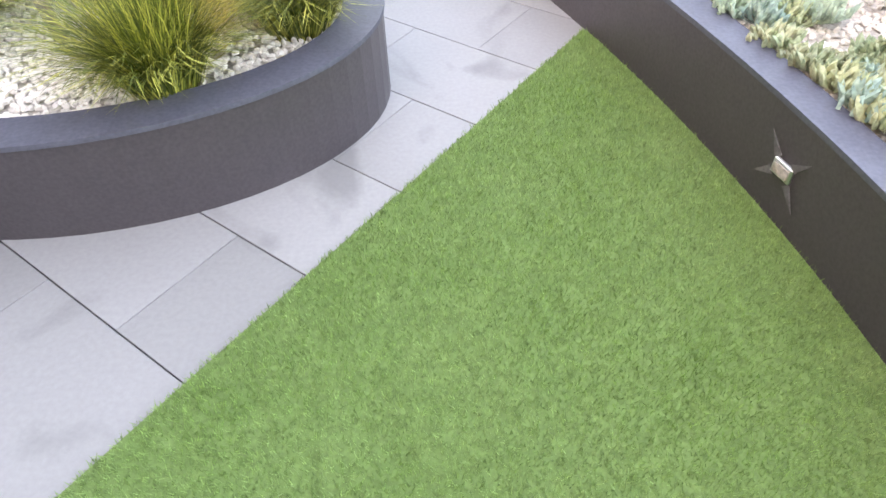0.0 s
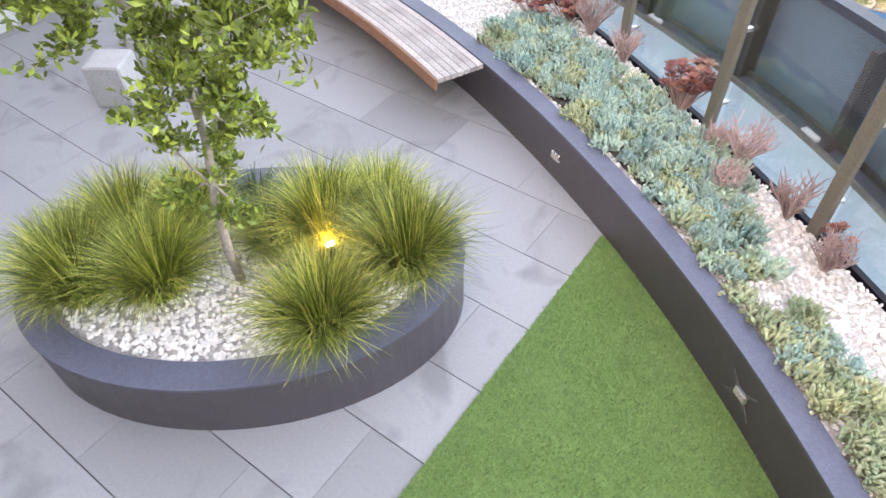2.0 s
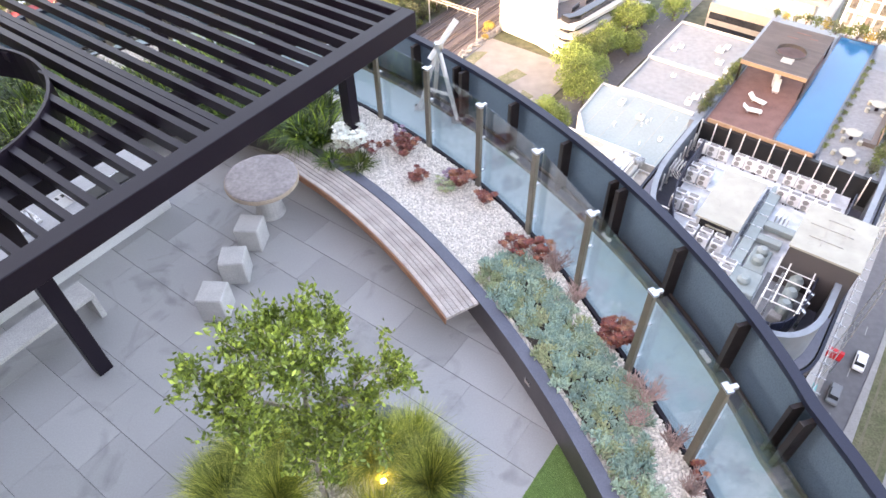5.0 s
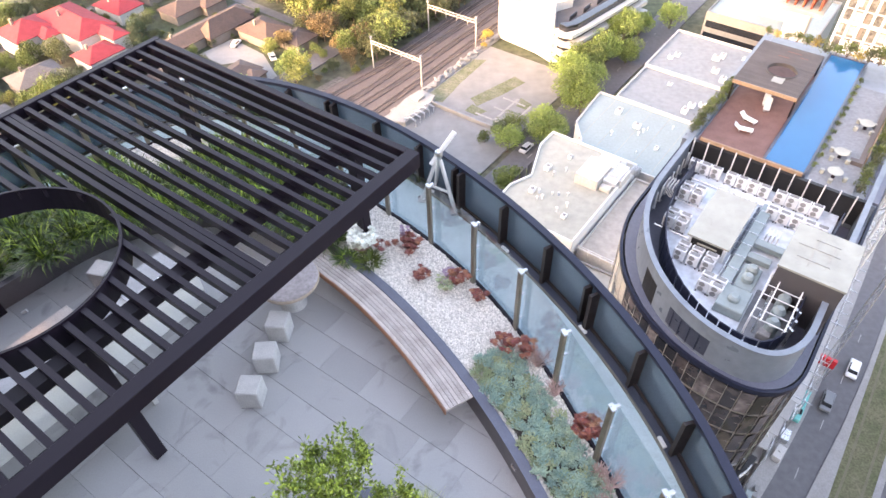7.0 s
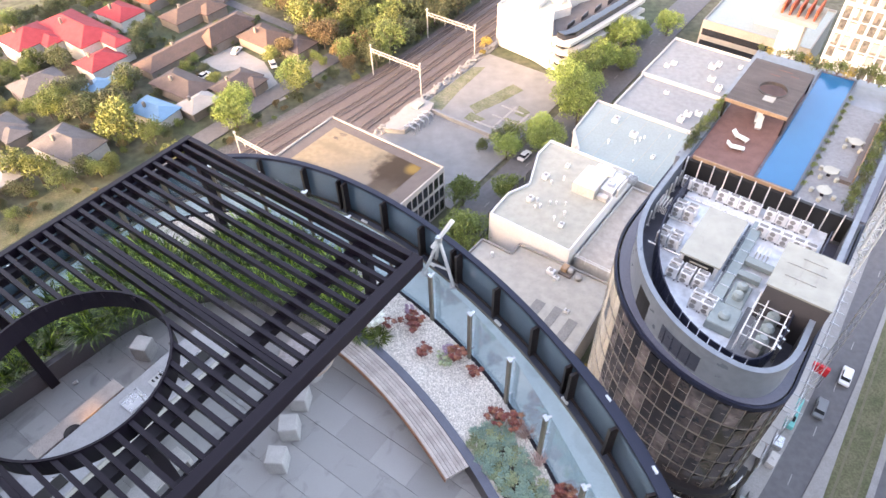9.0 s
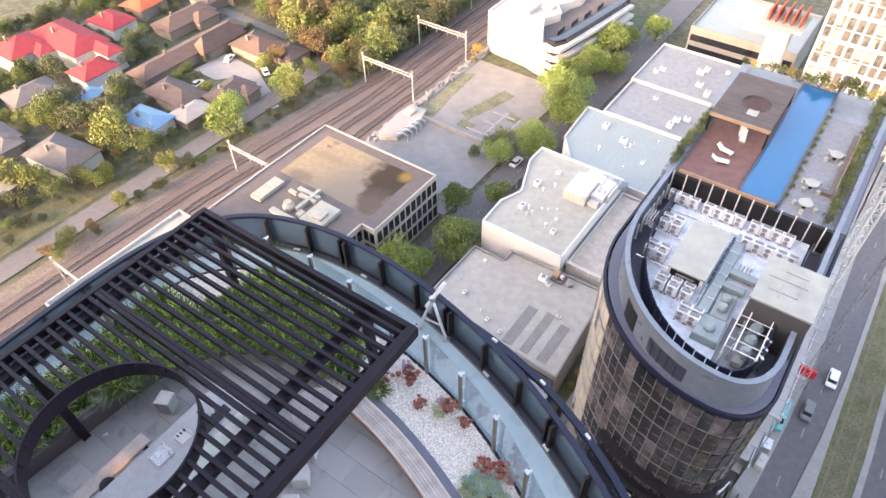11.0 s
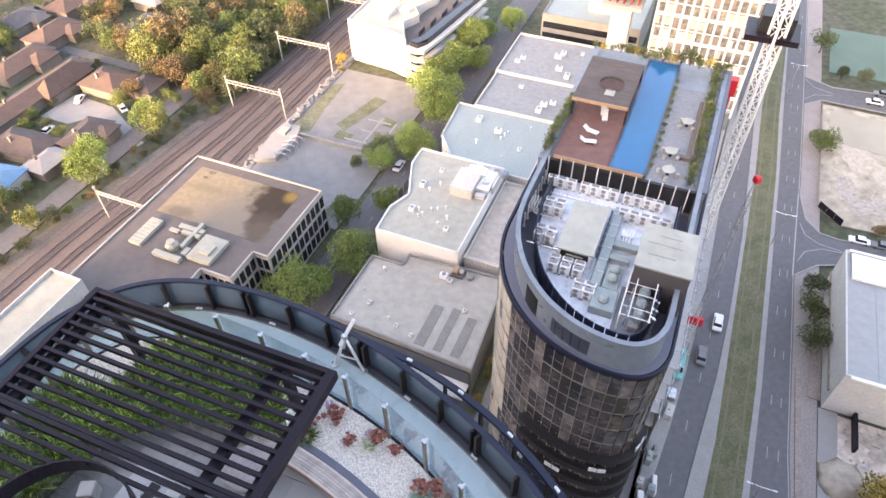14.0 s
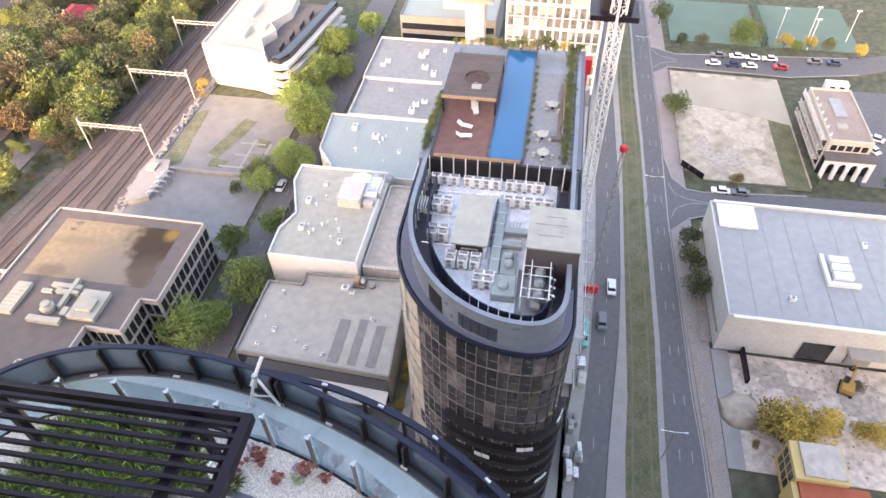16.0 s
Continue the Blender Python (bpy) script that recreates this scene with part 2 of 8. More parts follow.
def resample(line, step):
    out, left = [], 0.0
    for a, b in zip(line, line[1:]):
        d = (b - a).length
        s = left
        while s < d:
            out.append((a + (b - a) * (s / d), (b - a).normalized()))
            s += step
        left = s - d
    return out


def add_sweep(bm, line, o0, o1, z0, z1, close=True):
    """A bar of rectangular section between two offsets of a line."""
    a, b = offset(line, o0), offset(line, o1)
    q = [[bm.verts.new((p.x, p.y, z)) for p in ln] for ln, z in ((a, z0), (b, z0), (b, z1), (a, z1))]
    n = len(line)
    for i in range(n - 1):
        for k in range(4):
            bm.faces.new((q[k][i], q[(k + 1) % 4][i], q[(k + 1) % 4][i + 1], q[k][i + 1]))
    if close:
        bm.faces.new([q[k][0] for k in (3, 2, 1, 0)])
        bm.faces.new([q[k][-1] for k in range(4)])
    bmesh.ops.recalc_face_normals(bm, faces=bm.faces[:])
    return bm


def sweep(*a, **k):
    return add_sweep(bmesh.new(), *a, **k)


def inside(poly, x, y):
    c = False
    for (x1, y1), (x2, y2) in zip(poly, poly[1:] + poly[:1]):
        if (y1 > y) != (y2 > y) and x < (x2 - x1) * (y - y1) / (y2 - y1) + x1:
            c = not c
    return c


# ---- curves of the terrace (metres) ----
WALL_B = [(1.525, 0.97), (1.22, 3.52), (-0.55, 6.77), (-2.44, 8.41)]
BACK_B = [(-2.44, 8.41), (-4.2, 10.2), (-6.8, 10.6), (-8.4, 8.4)]
POST_B = [(2.16, 3.0), (0.82, 7.33), (-0.31, 8.91), (-3.95, 11.59)]
POST_C = [(-3.95, 11.59), (-5.75, 12.95), (-7.5, 12.9), (-8.9, 10.9)]
RAIL_B = [(3.45, 3.5), (2.85, 8.29), (-2.85, 14.81), (-6.68, 14.13)]
RAIL_C = [(-6.68, 14.13), (-8.2, 13.86), (-9.1, 13.1), (-11.3, 9.9)]
wall_line = arc_before(WALL_B[0], 14, 45) + bez_line(WALL_B, 40)
back_line = bez_line(BACK_B, 24) + [Vector((-9.03, 7.67)), Vector((-9.61, 7.0)), Vector((-11.4, 4.9)), Vector((-12.4, 3.5))]
post_line = arc_before(POST_B[0], 14, 45) + bez_line(POST_B, 40) + bez_line(POST_C, 16)[1:] + [Vector((-10.6, 8.6)), Vector((-12.6, 6.0)), Vector((-14.2, 3.9))]
rail_line = arc_before(RAIL_B[0], 16, 45) + bez_line(RAIL_B, 48) + bez_line(RAIL_C, 18)[1:] + [Vector((-12.5, 8.15)), Vector((-14.0, 6.15)), Vector((-15.6, 4.0))]
E1 = Vector((0.588, 0.809))
E2 = Vector((0.809, -0.588))


def TL(s, w, z=0.0):
    """Terrace grid: s along the pergola's front beam, w across it."""
    p = E1 * s + E2 * w
    return Vector((p.x, p.y, z))


# ---- terrace structure ----
slab_poly = [(p.x, p.y) for p in offset(rail_line, -0.05)] + [(-15.0, -8.0), (-4.0, -12.5)]
single("floor_slab", prism(slab_poly, -0.6, -0.03), M_JOINT, "dark bedding under the terrace paving", "floor", kind="structure")
single("wall_planter_curved", sweep(wall_line, 0.0, 0.145, -0.03, 0.47), M_WALL, "curved charcoal rendered planter wall beside the lawn", "planter wall", kind="structure")
single("coping_planter_curved", sweep(wall_line, -0.006, 0.165, 0.47, 0.495), M_COPE, "slate-blue coping on the curved planter wall", "coping", kind="structure")
single("wall_planter_back", sweep(back_line, 0.0, 0.15, -0.03, 0.5), M_WALL, "charcoal rendered wall of the hedge planter", "planter wall", kind="structure")
bed = offset(wall_line, 0.15) + offset(back_line, 0.155)[1:]
bed_poly = [(p.x, p.y) for p in bed] + [(p.x, p.y) for p in reversed(offset(post_line, -0.0))]
single("planting_bed", prism(bed_poly, -0.02, 0.44), M_SOIL, "raised bed of pale gravel behind the curved wall", "planting bed", kind="structure")
single("bed_edging", sweep(post_line, 0.02, 0.07, -0.02, 0.47), M_DARK, "dark metal upstand that edges the gravel bed", "edging", kind="structure")
single("ledge", sweep(offset(rail_line, -0.36), -1.6, 0.0, -0.03, 0.03), M_LEDGE, "pale blue-grey outer ledge beyond the glass balustrade", "ledge", kind="structure")
single("ledge_gutter", sweep(offset(rail_line, -0.2), -0.165, 0.17, -0.03, 0.045), M_GUT, "navy metal gutter strip along the ledge", "gutter", kind="structure")

# outer parapet: glass panels between brown fins under a navy top rail
parapet = thing("parapet", "outer parapet of blue glass panels, brown fins and a navy top rail", "parapet", kind="structure")
part("top_rail", sweep(offset(rail_line, -0.14), 0.0, 0.14, 1.02, 1.10), M_NAVY, parapet, "broad navy metal capping")
part("bottom_rail", sweep(offset(rail_line, -0.3), 0.12, 0.16, 0.05, 0.10), M_TRIM, parapet, "thin bronze rail")
part("mid_wire", sweep(offset(rail_line, -0.3), -0.07, -0.04, 0.03, 0.08), M_POST, parapet, "thin bronze trim line")
fins = resample(offset(rail_line, -0.17), 1.32)
fin_bm = box(0, 0, 0.53, 0.2, 0.055, 0.97)
FIN = mesh_of("fin", fin_bm, M_FIN)
edge_mesh = mesh_of("fin_edge", box(0, 0, 0.53, 0.02, 0.075, 0.97), M_TRIM)
for i, (p, d) in enumerate(fins):
    a = math.degrees(math.atan2(d.y, d.x)) + 90
    piece("fin", FIN, parapet, pose(p.x, p.y, 0.0, 0, 0, a))
    q = p - Vector((d.y, -d.x)) * 0.11
    piece("fin_edge", edge_mesh, parapet, pose(q.x, q.y, 0.0, 0, 0, a))
    if i % 3 == 2:
        q = p + d * 0.2
        piece("fin", FIN, parapet, pose(q.x, q.y, 0.0, 0, 0, a))
for (p, d), (q, e) in zip(fins, fins[1:]):
    m = (p + q) / 2
    v = q - p
    a = math.degrees(math.atan2(v.y, v.x))
    out = Vector((v.y, -v.x)).normalized() * 0.09
    bm = box(0, 0, 0.53, v.length - 0.06, 0.03, 0.97)
    pn = part("glass_panel", bm, M_PANEL, parapet)
    pn.matrix_basis = pose(m.x + out.x, m.y + out.y, 0, 0, 0, a)

# balustrade: bronze posts, clear panes, steel clamps
balustrade = thing("balustrade", "frameless glass balustrade on bronze posts with steel clamps", "balustrade", kind="structure")
POSTS = [(2.43, 1.92)] + [(2.12, 3.18), (1.69, 4.35), (1.22, 5.58), (0.69, 6.78), (-0.01, 7.86), (-0.80, 8.88), (-1.68, 9.74), (-2.70, 10.66), (-3.80, 11.55), (-5.05, 12.25), (-6.3, 12.6), (-7.45, 12.3), (-8.2, 11.35), (-8.95, 10.3), (-9.75, 9.3)]
POSTS = [(2.58, 0.65), (2.62, -0.65), (2.55, -1.95)][::-1] + POSTS
post_mesh = mesh_of("post", box(0, 0, 1.17, 0.055, 0.1, 1.52, bevel=0.006), M_POST)
bm = box(0.06, 0, 1.93, 0.12, 0.05, 0.05, bevel=0.008)
add_box(bm, 0, 0, 1.945, 0.07, 0.12, 0.03)
clamp_mesh = mesh_of("clamp", bm, M_STEEL)
pin_mesh = mesh_of("pin", add_box(box(0.07, 0, 1.35, 0.09, 0.03, 0.03), 0.07, 0, 0.72, 0.09, 0.03, 0.03), M_STEEL)
for i, (x, y) in enumerate(POSTS):
    nx = Vector(POSTS[min(i + 1, len(POSTS) - 1)]) - Vector(POSTS[max(i - 1, 0)])
    a = math.degrees(math.atan2(nx.y, nx.x)) - 90
    for nm, me in (("post", post_mesh), ("clamp", clamp_mesh), ("pin", pin_mesh)):
        piece(nm, me, balustrade, pose(x, y, 0, 0, 0, a))
for (x0, y0), (x1, y1) in zip(POSTS, POSTS[1:]):
    v = Vector((x1 - x0, y1 - y0))
    out = Vector((v.y, -v.x)).normalized() * 0.1
    pn = part("pane", box(0, 0, 1.12, v.length - 0.03, 0.012, 1.6), M_GLASS, balustrade)
    pn.matrix_basis = pose((x0 + x1) / 2 + out.x, (y0 + y1) / 2 + out.y, 0, 0, 0, math.degrees(math.atan2(v.y, v.x)))
    pn.visible_shadow = False

# ledge anchors: small white blocks
anchor = mesh_of("anchor", box(0, 0, 0.075, 0.2, 0.07, 0.05, bevel=0.01), M_WHITE)
for p, d in resample(offset(rail_line, -0.30), 2.4):
    ob = new("ledge_anchor", anchor)
    ob.matrix_basis = pose(p.x, p.y, -0.004, 0, 0, math.degrees(math.atan2(d.y, d.x)))
    tagged(ob, "small white anchor block on the outer ledge", "anchor block", "ledge anchors")

# steel davit on the ledge
davit = thing("davit", "white-grey steel davit stand with splayed legs on the ledge", "davit")
top = Vector((-0.63, 10.42, 1.45))
for k, (x, y, z) in enumerate(((-1.02, 10.62, 0.045), (-0.3, 10.2, 0.045), (-0.72, 11.1, 0.06))):
    part("leg", add_tube(bmesh.new(), [(x, y, z), top], 0.042, 8), M_WHITE, davit)
    part("foot", box(x, y, z + 0.015, 0.2, 0.2, 0.03), M_STEEL, davit)
part("brace", add_tube(bmesh.new(), [(-0.86, 10.53, 0.55), (-0.45, 10.28, 0.55)], 0.028, 6), M_WHITE, davit)
part("boom", add_tube(bmesh.new(), [top + Vector((-0.16, -0.1, -0.18)), top + Vector((0.33, 0.2, 0.4))], [0.045, 0.055], 8), M_WHITE, davit)
part("collar", add_lathe(bmesh.new(), [(0.07, -0.09), (0.09, 0), (0.07, 0.08)], 10, top), M_STEEL, davit)

# ---- oval planter with tree and tussocks ----
PC, PR, PT = Vector((-1.82, 2.945)), (1.49, 0.99), 0.086


def ellipse(k, n=64, grow=0.0):
    out = []
    for i in range(n):
        x, y = (PR[0] * k + grow) * math.cos(6.2832 * i / n), (PR[1] * k + grow) * math.sin(6.2832 * i / n)
        out.append(PC + Vector((x * math.cos(PT) - y * math.sin(PT), x * math.sin(PT) + y * math.cos(PT))))
    return out


def ring_mesh(o0, o1, z0, z1, n=64):
    bm = bmesh.new()
    q = [[bm.verts.new((p.x, p.y, z)) for p in ellipse(1, n, g)] for g, z in ((o0, z0), (o1, z0), (o1, z1), (o0, z1))]
    for i in range(n):
        for k in range(4):
            bm.faces.new((q[k][i], q[k][(i + 1) % n], q[(k + 1) % 4][(i + 1) % n], q[(k + 1) % 4][i]))
    bmesh.ops.recalc_face_normals(bm, faces=bm.faces[:])
    return bm


planter = thing("oval_planter", "oval charcoal rendered planter with a slate-blue rim on the paving", "planter")
part("planter_wall", ring_mesh(-0.17, 0.0, -0.02, 0.465), M_WALL, planter)
part("rim", ring_mesh(-0.19, 0.01, 0.465, 0.488), M_COPE, planter, "smooth slate-blue rim")
part("gravel_base", prism([(p.x, p.y) for p in ellipse(1, 48, -0.18)], 0.0, 0.43), M_SOIL, planter)

# ---- bench along the curved wall ----
bench = thing("slatted_bench", "long curved weathered timber slat bench against the planter wall", "bench")
bench_line = [p for p in bez_line(WALL_B, 60)]
k0 = min(range(len(bench_line)), key=lambda i: (bench_line[i] - Vector((-0.08, 5.36))).length)
bench_line = bench_line[k0:] + bez_line(BACK_B, 24)[1:4]
nsl = 7
for i in range(nsl):
    w = 0.5 / nsl
    part("slat", sweep(bench_line, -0.015 - w * (i + 1) + 0.008, -0.015 - w * i, 0.44, 0.485), M_TIMBER, bench)
part("fascia", sweep(bench_line, -0.535, -0.517, 0.36, 0.483), M_RUST, bench, "reddish timber front edge")
for p, d in resample(offset(bench_line, -0.27), 1.1)[1:]:
    b = part("bracket", box(0, 0, 0.4, 0.06, 0.46, 0.08), M_DARK, bench)
    b.matrix_basis = pose(p.x, p.y, 0, 0, 0, math.degrees(math.atan2(d.y, d.x)))

# ---- pergola ----
pergola = thing("pergola", "dark bronze steel pergola with parallel slats and a round opening", "pergola")
PZ = 3.2
S1, W1 = 6.15, -5.56          # corner of front beam and right-hand beam
S0, W0 = -2.15, -12.30


def grid_box(name, s0, s1, w0, w1, z0, z1, material=None, parent=None, label="", bevel=0.0):
    c = TL((s0 + s1) / 2, (w0 + w1) / 2)
    bm = box(0, 0, 0, abs(s1 - s0), abs(w1 - w0), z1 - z0, bevel=bevel)
    ob = part(name, bm, material or M_DARK, parent if parent is not None else pergola, label)
    ob.matrix_basis = pose(c.x, c.y, (z0 + z1) / 2, 0, 0, 54.0)
    return ob


grid_box("front_beam", S0, S1, W1, W1 - 0.22, PZ - 0.3, PZ, bevel=0.008)
grid_box("end_beam", S1 - 0.13, S1, W1 - 0.225, W0 + 0.145, PZ - 0.3, PZ - 0.004, bevel=0.008)
grid_box("end_rail", S1 - 0.33, S1 - 0.25, W1 - 0.23, W0 + 0.15, PZ - 0.22, PZ - 0.03)
grid_box("rear_beam", S0, S1, W0 + 0.14, W0, PZ - 0.22, PZ, bevel=0.008)
grid_box("front_ledge", S0, S1 - 0.135, W1 - 0.223, W1 - 0.40, PZ - 0.3, PZ - 0.2)
HOLE, HR = Vector((-6.62, 5.92)), 1.6
HS, HW = HOLE.dot(E1), HOLE.dot(E2)
for w in (-6.78, -11.84):
    grid_box("purlin", S0, S1 - 0.135, w, w - 0.24, PZ - 0.38, PZ - 0.203)
for s in (2.66, -1.0, -4.6):
    if abs(s - HS) > HR:
        for o in (0.0, 0.17):
            grid_box("joint_beam", s + o, s + o + 0.095, W1 - 0.23, W0 + 0.145, PZ - 0.2, PZ - 0.018)
n = 0
s = S1 - 0.55
while s > S0:
    h = HR ** 2 - (s - HS) ** 2
    spans = [(W1 - 0.225, W0 + 0.145)] if h <= 0 else [(W1 - 0.225, HW + math.sqrt(h)), (HW - math.sqrt(h), W0 + 0.145)]
    for a, b in spans if min(abs(s - q) for q in (2.79, -0.87, -4.47)) > 0.16 else ():
        grid_box("slat", s - 0.042, s + 0.042, a, b, PZ - 0.15, PZ - 0.02)
    s -= 0.262
bm = bmesh.new()
rings = [[bm.verts.new((HOLE.x + r * math.cos(6.2832 * k / 56), HOLE.y + r * math.sin(6.2832 * k / 56), z)) for k in range(56)] for r, z in ((HR, PZ - 0.42), (HR + 0.04, PZ - 0.42), (HR + 0.04, PZ + 0.01), (HR, PZ + 0.01))]
for j in range(4):
    for k in range(56):
        bm.faces.new((rings[j][k], rings[j][(k + 1) % 56], rings[(j + 1) % 4][(k + 1) % 56], rings[(j + 1) % 4][k]))
bmesh.ops.recalc_face_normals(bm, faces=bm.faces[:])
part("ring", bm, M_DARK, pergola, "round dark steel ring of the opening")
for x, y in [(TL(s_, w_).x, TL(s_, w_).y) for s_, w_ in ((0.85, -6.95), (6.0, -6.92), (0.88, -11.78), (6.0, -11.95))]:
    ob = part("pergola_post", box(0, 0, 1.45, 0.2, 0.2, 2.9, bevel=0.01), M_DARK, pergola)
    ob.matrix_basis = pose(x, y, 0, 0, 0, 54.0)

# ---- table, stools, kitchen ----
table = thing("round_table", "round stone-topped table on a thick concrete pedestal", "table", at=pose(-3.42, 7.80, 0))
part("tabletop", add_lathe(bmesh.new(), [(0.5, 0.66), (0.56, 0.67), (0.575, 0.70), (0.565, 0.74), (0.53, 0.75)], 40), M_TABLE, table, "worn grey stone top")
part("rim", add_lathe(bmesh.new(), [(0.52, 0.645), (0.578, 0.655), (0.586, 0.70), (0.578, 0.725)], 40), M_RIM, table, "tan rounded rim")
part("pedestal", add_lathe(bmesh.new(), [(0.25, 0.0), (0.22, 0.12), (0.215, 0.45), (0.25, 0.66)], 24), M_CONC, table)
st = thing("stool", "pale concrete cube stool on the paving", "stool", "cube stools", at=pose(-3.78, 5.72, 0, 0, 0, -3))
part("cube", box(0, 0, 0.225, 0.38, 0.38, 0.45, bevel=0.018), M_CONC, st)
for x, y, a in ((-3.65, 6.40, 4), (-3.54, 7.07, -6), (-7.2, 8.38, -12)):
    copy_thing(st, pose(x, y, 0, 0, 0, a))

# ---- city below: a runs along the boulevard, b across it to its right ----
GZ = -90.0


def C(a, b, z=0.0):
    return Vector((a * 0.6 + b * 0.8, a * 0.8 - b * 0.6, z))


CITY = 53.13


def cbox(name, a0, a1, b0, b1, z0, z1, material, parent, label="", bevel=0.0):
    c = C((a0 + a1) / 2, (b0 + b1) / 2, (z0 + z1) / 2)
    ob = part(name, box(0, 0, 0, abs(a1 - a0), abs(b1 - b0), abs(z1 - z0), bevel=bevel), material, parent, label)
    ob.matrix_basis = pose(c.x, c.y, c.z, 0, 0, CITY)
    return ob


def cpoly(pts):
    return [(C(a, b).x, C(a, b).y) for a, b in pts]


M_GROUND = mat("suburban ground", (0.058, 0.07, 0.036), 0.95, vary=0.35, scale=0.06, second=(0.10, 0.092, 0.07), fine=0.5)
M_ASPH = mat("asphalt", (0.115, 0.112, 0.118), 0.8, vary=0.12, scale=0.08, second=(0.088, 0.087, 0.094), fine=0.9)
M_FOOT = mat("concrete footpath", (0.28, 0.27, 0.262), 0.85, vary=0.12, scale=0.4, fine=4)
M_PATH = mat("pinkish footpath", (0.28, 0.24, 0.225), 0.85, vary=0.2, scale=0.35, second=(0.20, 0.18, 0.172), fine=3)
M_GRASS = mat("verge grass", (0.082, 0.092, 0.042), 0.9, vary=0.3, scale=0.3, second=(0.175, 0.15, 0.095), fine=3)
M_GRAVEL = mat("grey gravel lot", (0.182, 0.183, 0.184), 0.95, vary=0.12, scale=0.08, second=(0.232, 0.23, 0.227), fine=0.35)
M_LINE = mat("road paint", (0.34, 0.335, 0.325), 0.7, vary=0.2)
M_BALLAST = mat("rail ballast", (0.10, 0.08, 0.079), 0.95, vary=0.2, scale=0.12, second=(0.14, 0.117, 0.11), fine=1.5)
M_EARTH = mat("grey-brown trackside earth", (0.15, 0.13, 0.115), 0.95, vary=0.3, scale=0.3, second=(0.10, 0.092, 0.08), fine=2)
M_RAIL = mat("rail steel", (0.33, 0.27, 0.235), 0.5, 0.6)
M_ROOF_GREY = mat("grey membrane roof", (0.33, 0.318, 0.288), 0.8, vary=0.1, scale=0.12, second=(0.265, 0.254, 0.228), fine=0.7, smudge=0.16)
M_ROOF_PALE = mat("pale grey roof", (0.335, 0.332, 0.288), 0.8, vary=0.09, scale=0.12, second=(0.285, 0.278, 0.235), fine=0.7, smudge=0.14)
M_ROOF_WARM = mat("warm gravel roof", (0.41, 0.365, 0.32), 0.85, vary=0.15, scale=0.2, second=(0.34, 0.31, 0.285), fine=0.8)
M_ROOF_BLUE = mat("blue-white metal roof", (0.25, 0.298, 0.295), 0.6, vary=0.08, scale=0.15, fine=2)
M_ROOF_TAN = mat("tan ponded roof", (0.26, 0.205, 0.145), 0.8, vary=0.3, scale=0.07, second=(0.17, 0.14, 0.112), fine=0.9)
M_ROOF_BROWN = mat("brown deck roof", (0.118, 0.10, 0.095), 0.8, vary=0.15, scale=0.5)
M_WALL_W = mat("white wall", (0.49, 0.48, 0.462), 0.7, vary=0.1, scale=0.4, fine=2)
M_WALL_G = mat("grey wall", (0.24, 0.235, 0.23), 0.75, vary=0.12, scale=0.4, fine=4)
M_WIN = mat("dark window", (0.02, 0.022, 0.028), 0.12, vary=0.2, scale=0.4, spec=0.7)
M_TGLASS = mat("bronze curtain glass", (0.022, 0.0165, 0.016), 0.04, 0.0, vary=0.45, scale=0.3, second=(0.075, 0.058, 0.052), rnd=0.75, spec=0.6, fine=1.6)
M_TMULL = mat("bronze mullion", (0.30, 0.265, 0.225), 0.45, 0.1, vary=0.2)
M_PARA = mat("grey parapet render", (0.175, 0.20, 0.23), 0.3, vary=0.14, scale=0.3, fine=1.2, spec=0.6)
M_TGLASS.node_tree.nodes["Principled BSDF"].inputs["IOR"].default_value = 1.7
# cream and pinkish panes: the facade's reflections put into the base colour
M_TPALE = mat("glass with cream reflection painted in", (0.50, 0.43, 0.34), 0.15, vary=0.35, scale=0.3, second=(0.30, 0.255, 0.205), rnd=0.35)
M_TMID = mat("glass with pinkish reflection painted in", (0.175, 0.142, 0.132), 0.05, vary=0.45, scale=0.33, second=(0.035, 0.028, 0.027), rnd=0.5, spec=0.7, fine=1.6)
M_TBAND = mat("dark brown balcony", (0.016, 0.012, 0.012), 0.4, vary=0.15, spec=0.4)
M_STRIP = mat("dark grey roofing felt", (0.205, 0.2, 0.193), 0.85, vary=0.15, scale=0.5, fine=3)
M_LIFT = mat("brown-grey render", (0.085, 0.075, 0.076), 0.6, vary=0.12, scale=0.5)
M_TROOF = mat("white plant roof", (0.62, 0.66, 0.70), 0.6, vary=0.2, scale=0.5, second=(0.47, 0.52, 0.57), fine=1.2)
M_ACBOX = mat("white metal casing", (0.66, 0.67, 0.68), 0.5, vary=0.1, rnd=0.12)
M_TAN = mat("tan timber", (0.34, 0.22, 0.14), 0.7, vary=0.2, scale=1.5, fine=10)
M_PAVR = mat("dark brown roof slats", (0.062, 0.050, 0.047), 0.75, vary=0.25, scale=0.6, second=(0.10, 0.082, 0.075), rnd=0.25)
M_POOL = mat("pool water", (0.006, 0.105, 0.235), 0.06, vary=0.1, scale=0.4, second=(0.010, 0.14, 0.29))
M_TSTONE = mat("blue-grey terrace stone", (0.19, 0.195, 0.205), 0.7, vary=0.15, scale=0.6, second=(0.145, 0.15, 0.162), fine=3)
M_DECK = mat("red timber deck", (0.16, 0.078, 0.064), 0.7, vary=0.2, scale=1, fine=8)
M_DIRT = mat("bare dirt", (0.385, 0.335, 0.26), 0.95, vary=0.28, scale=0.12, second=(0.30, 0.262, 0.205), fine=0.45, bump=0.15)
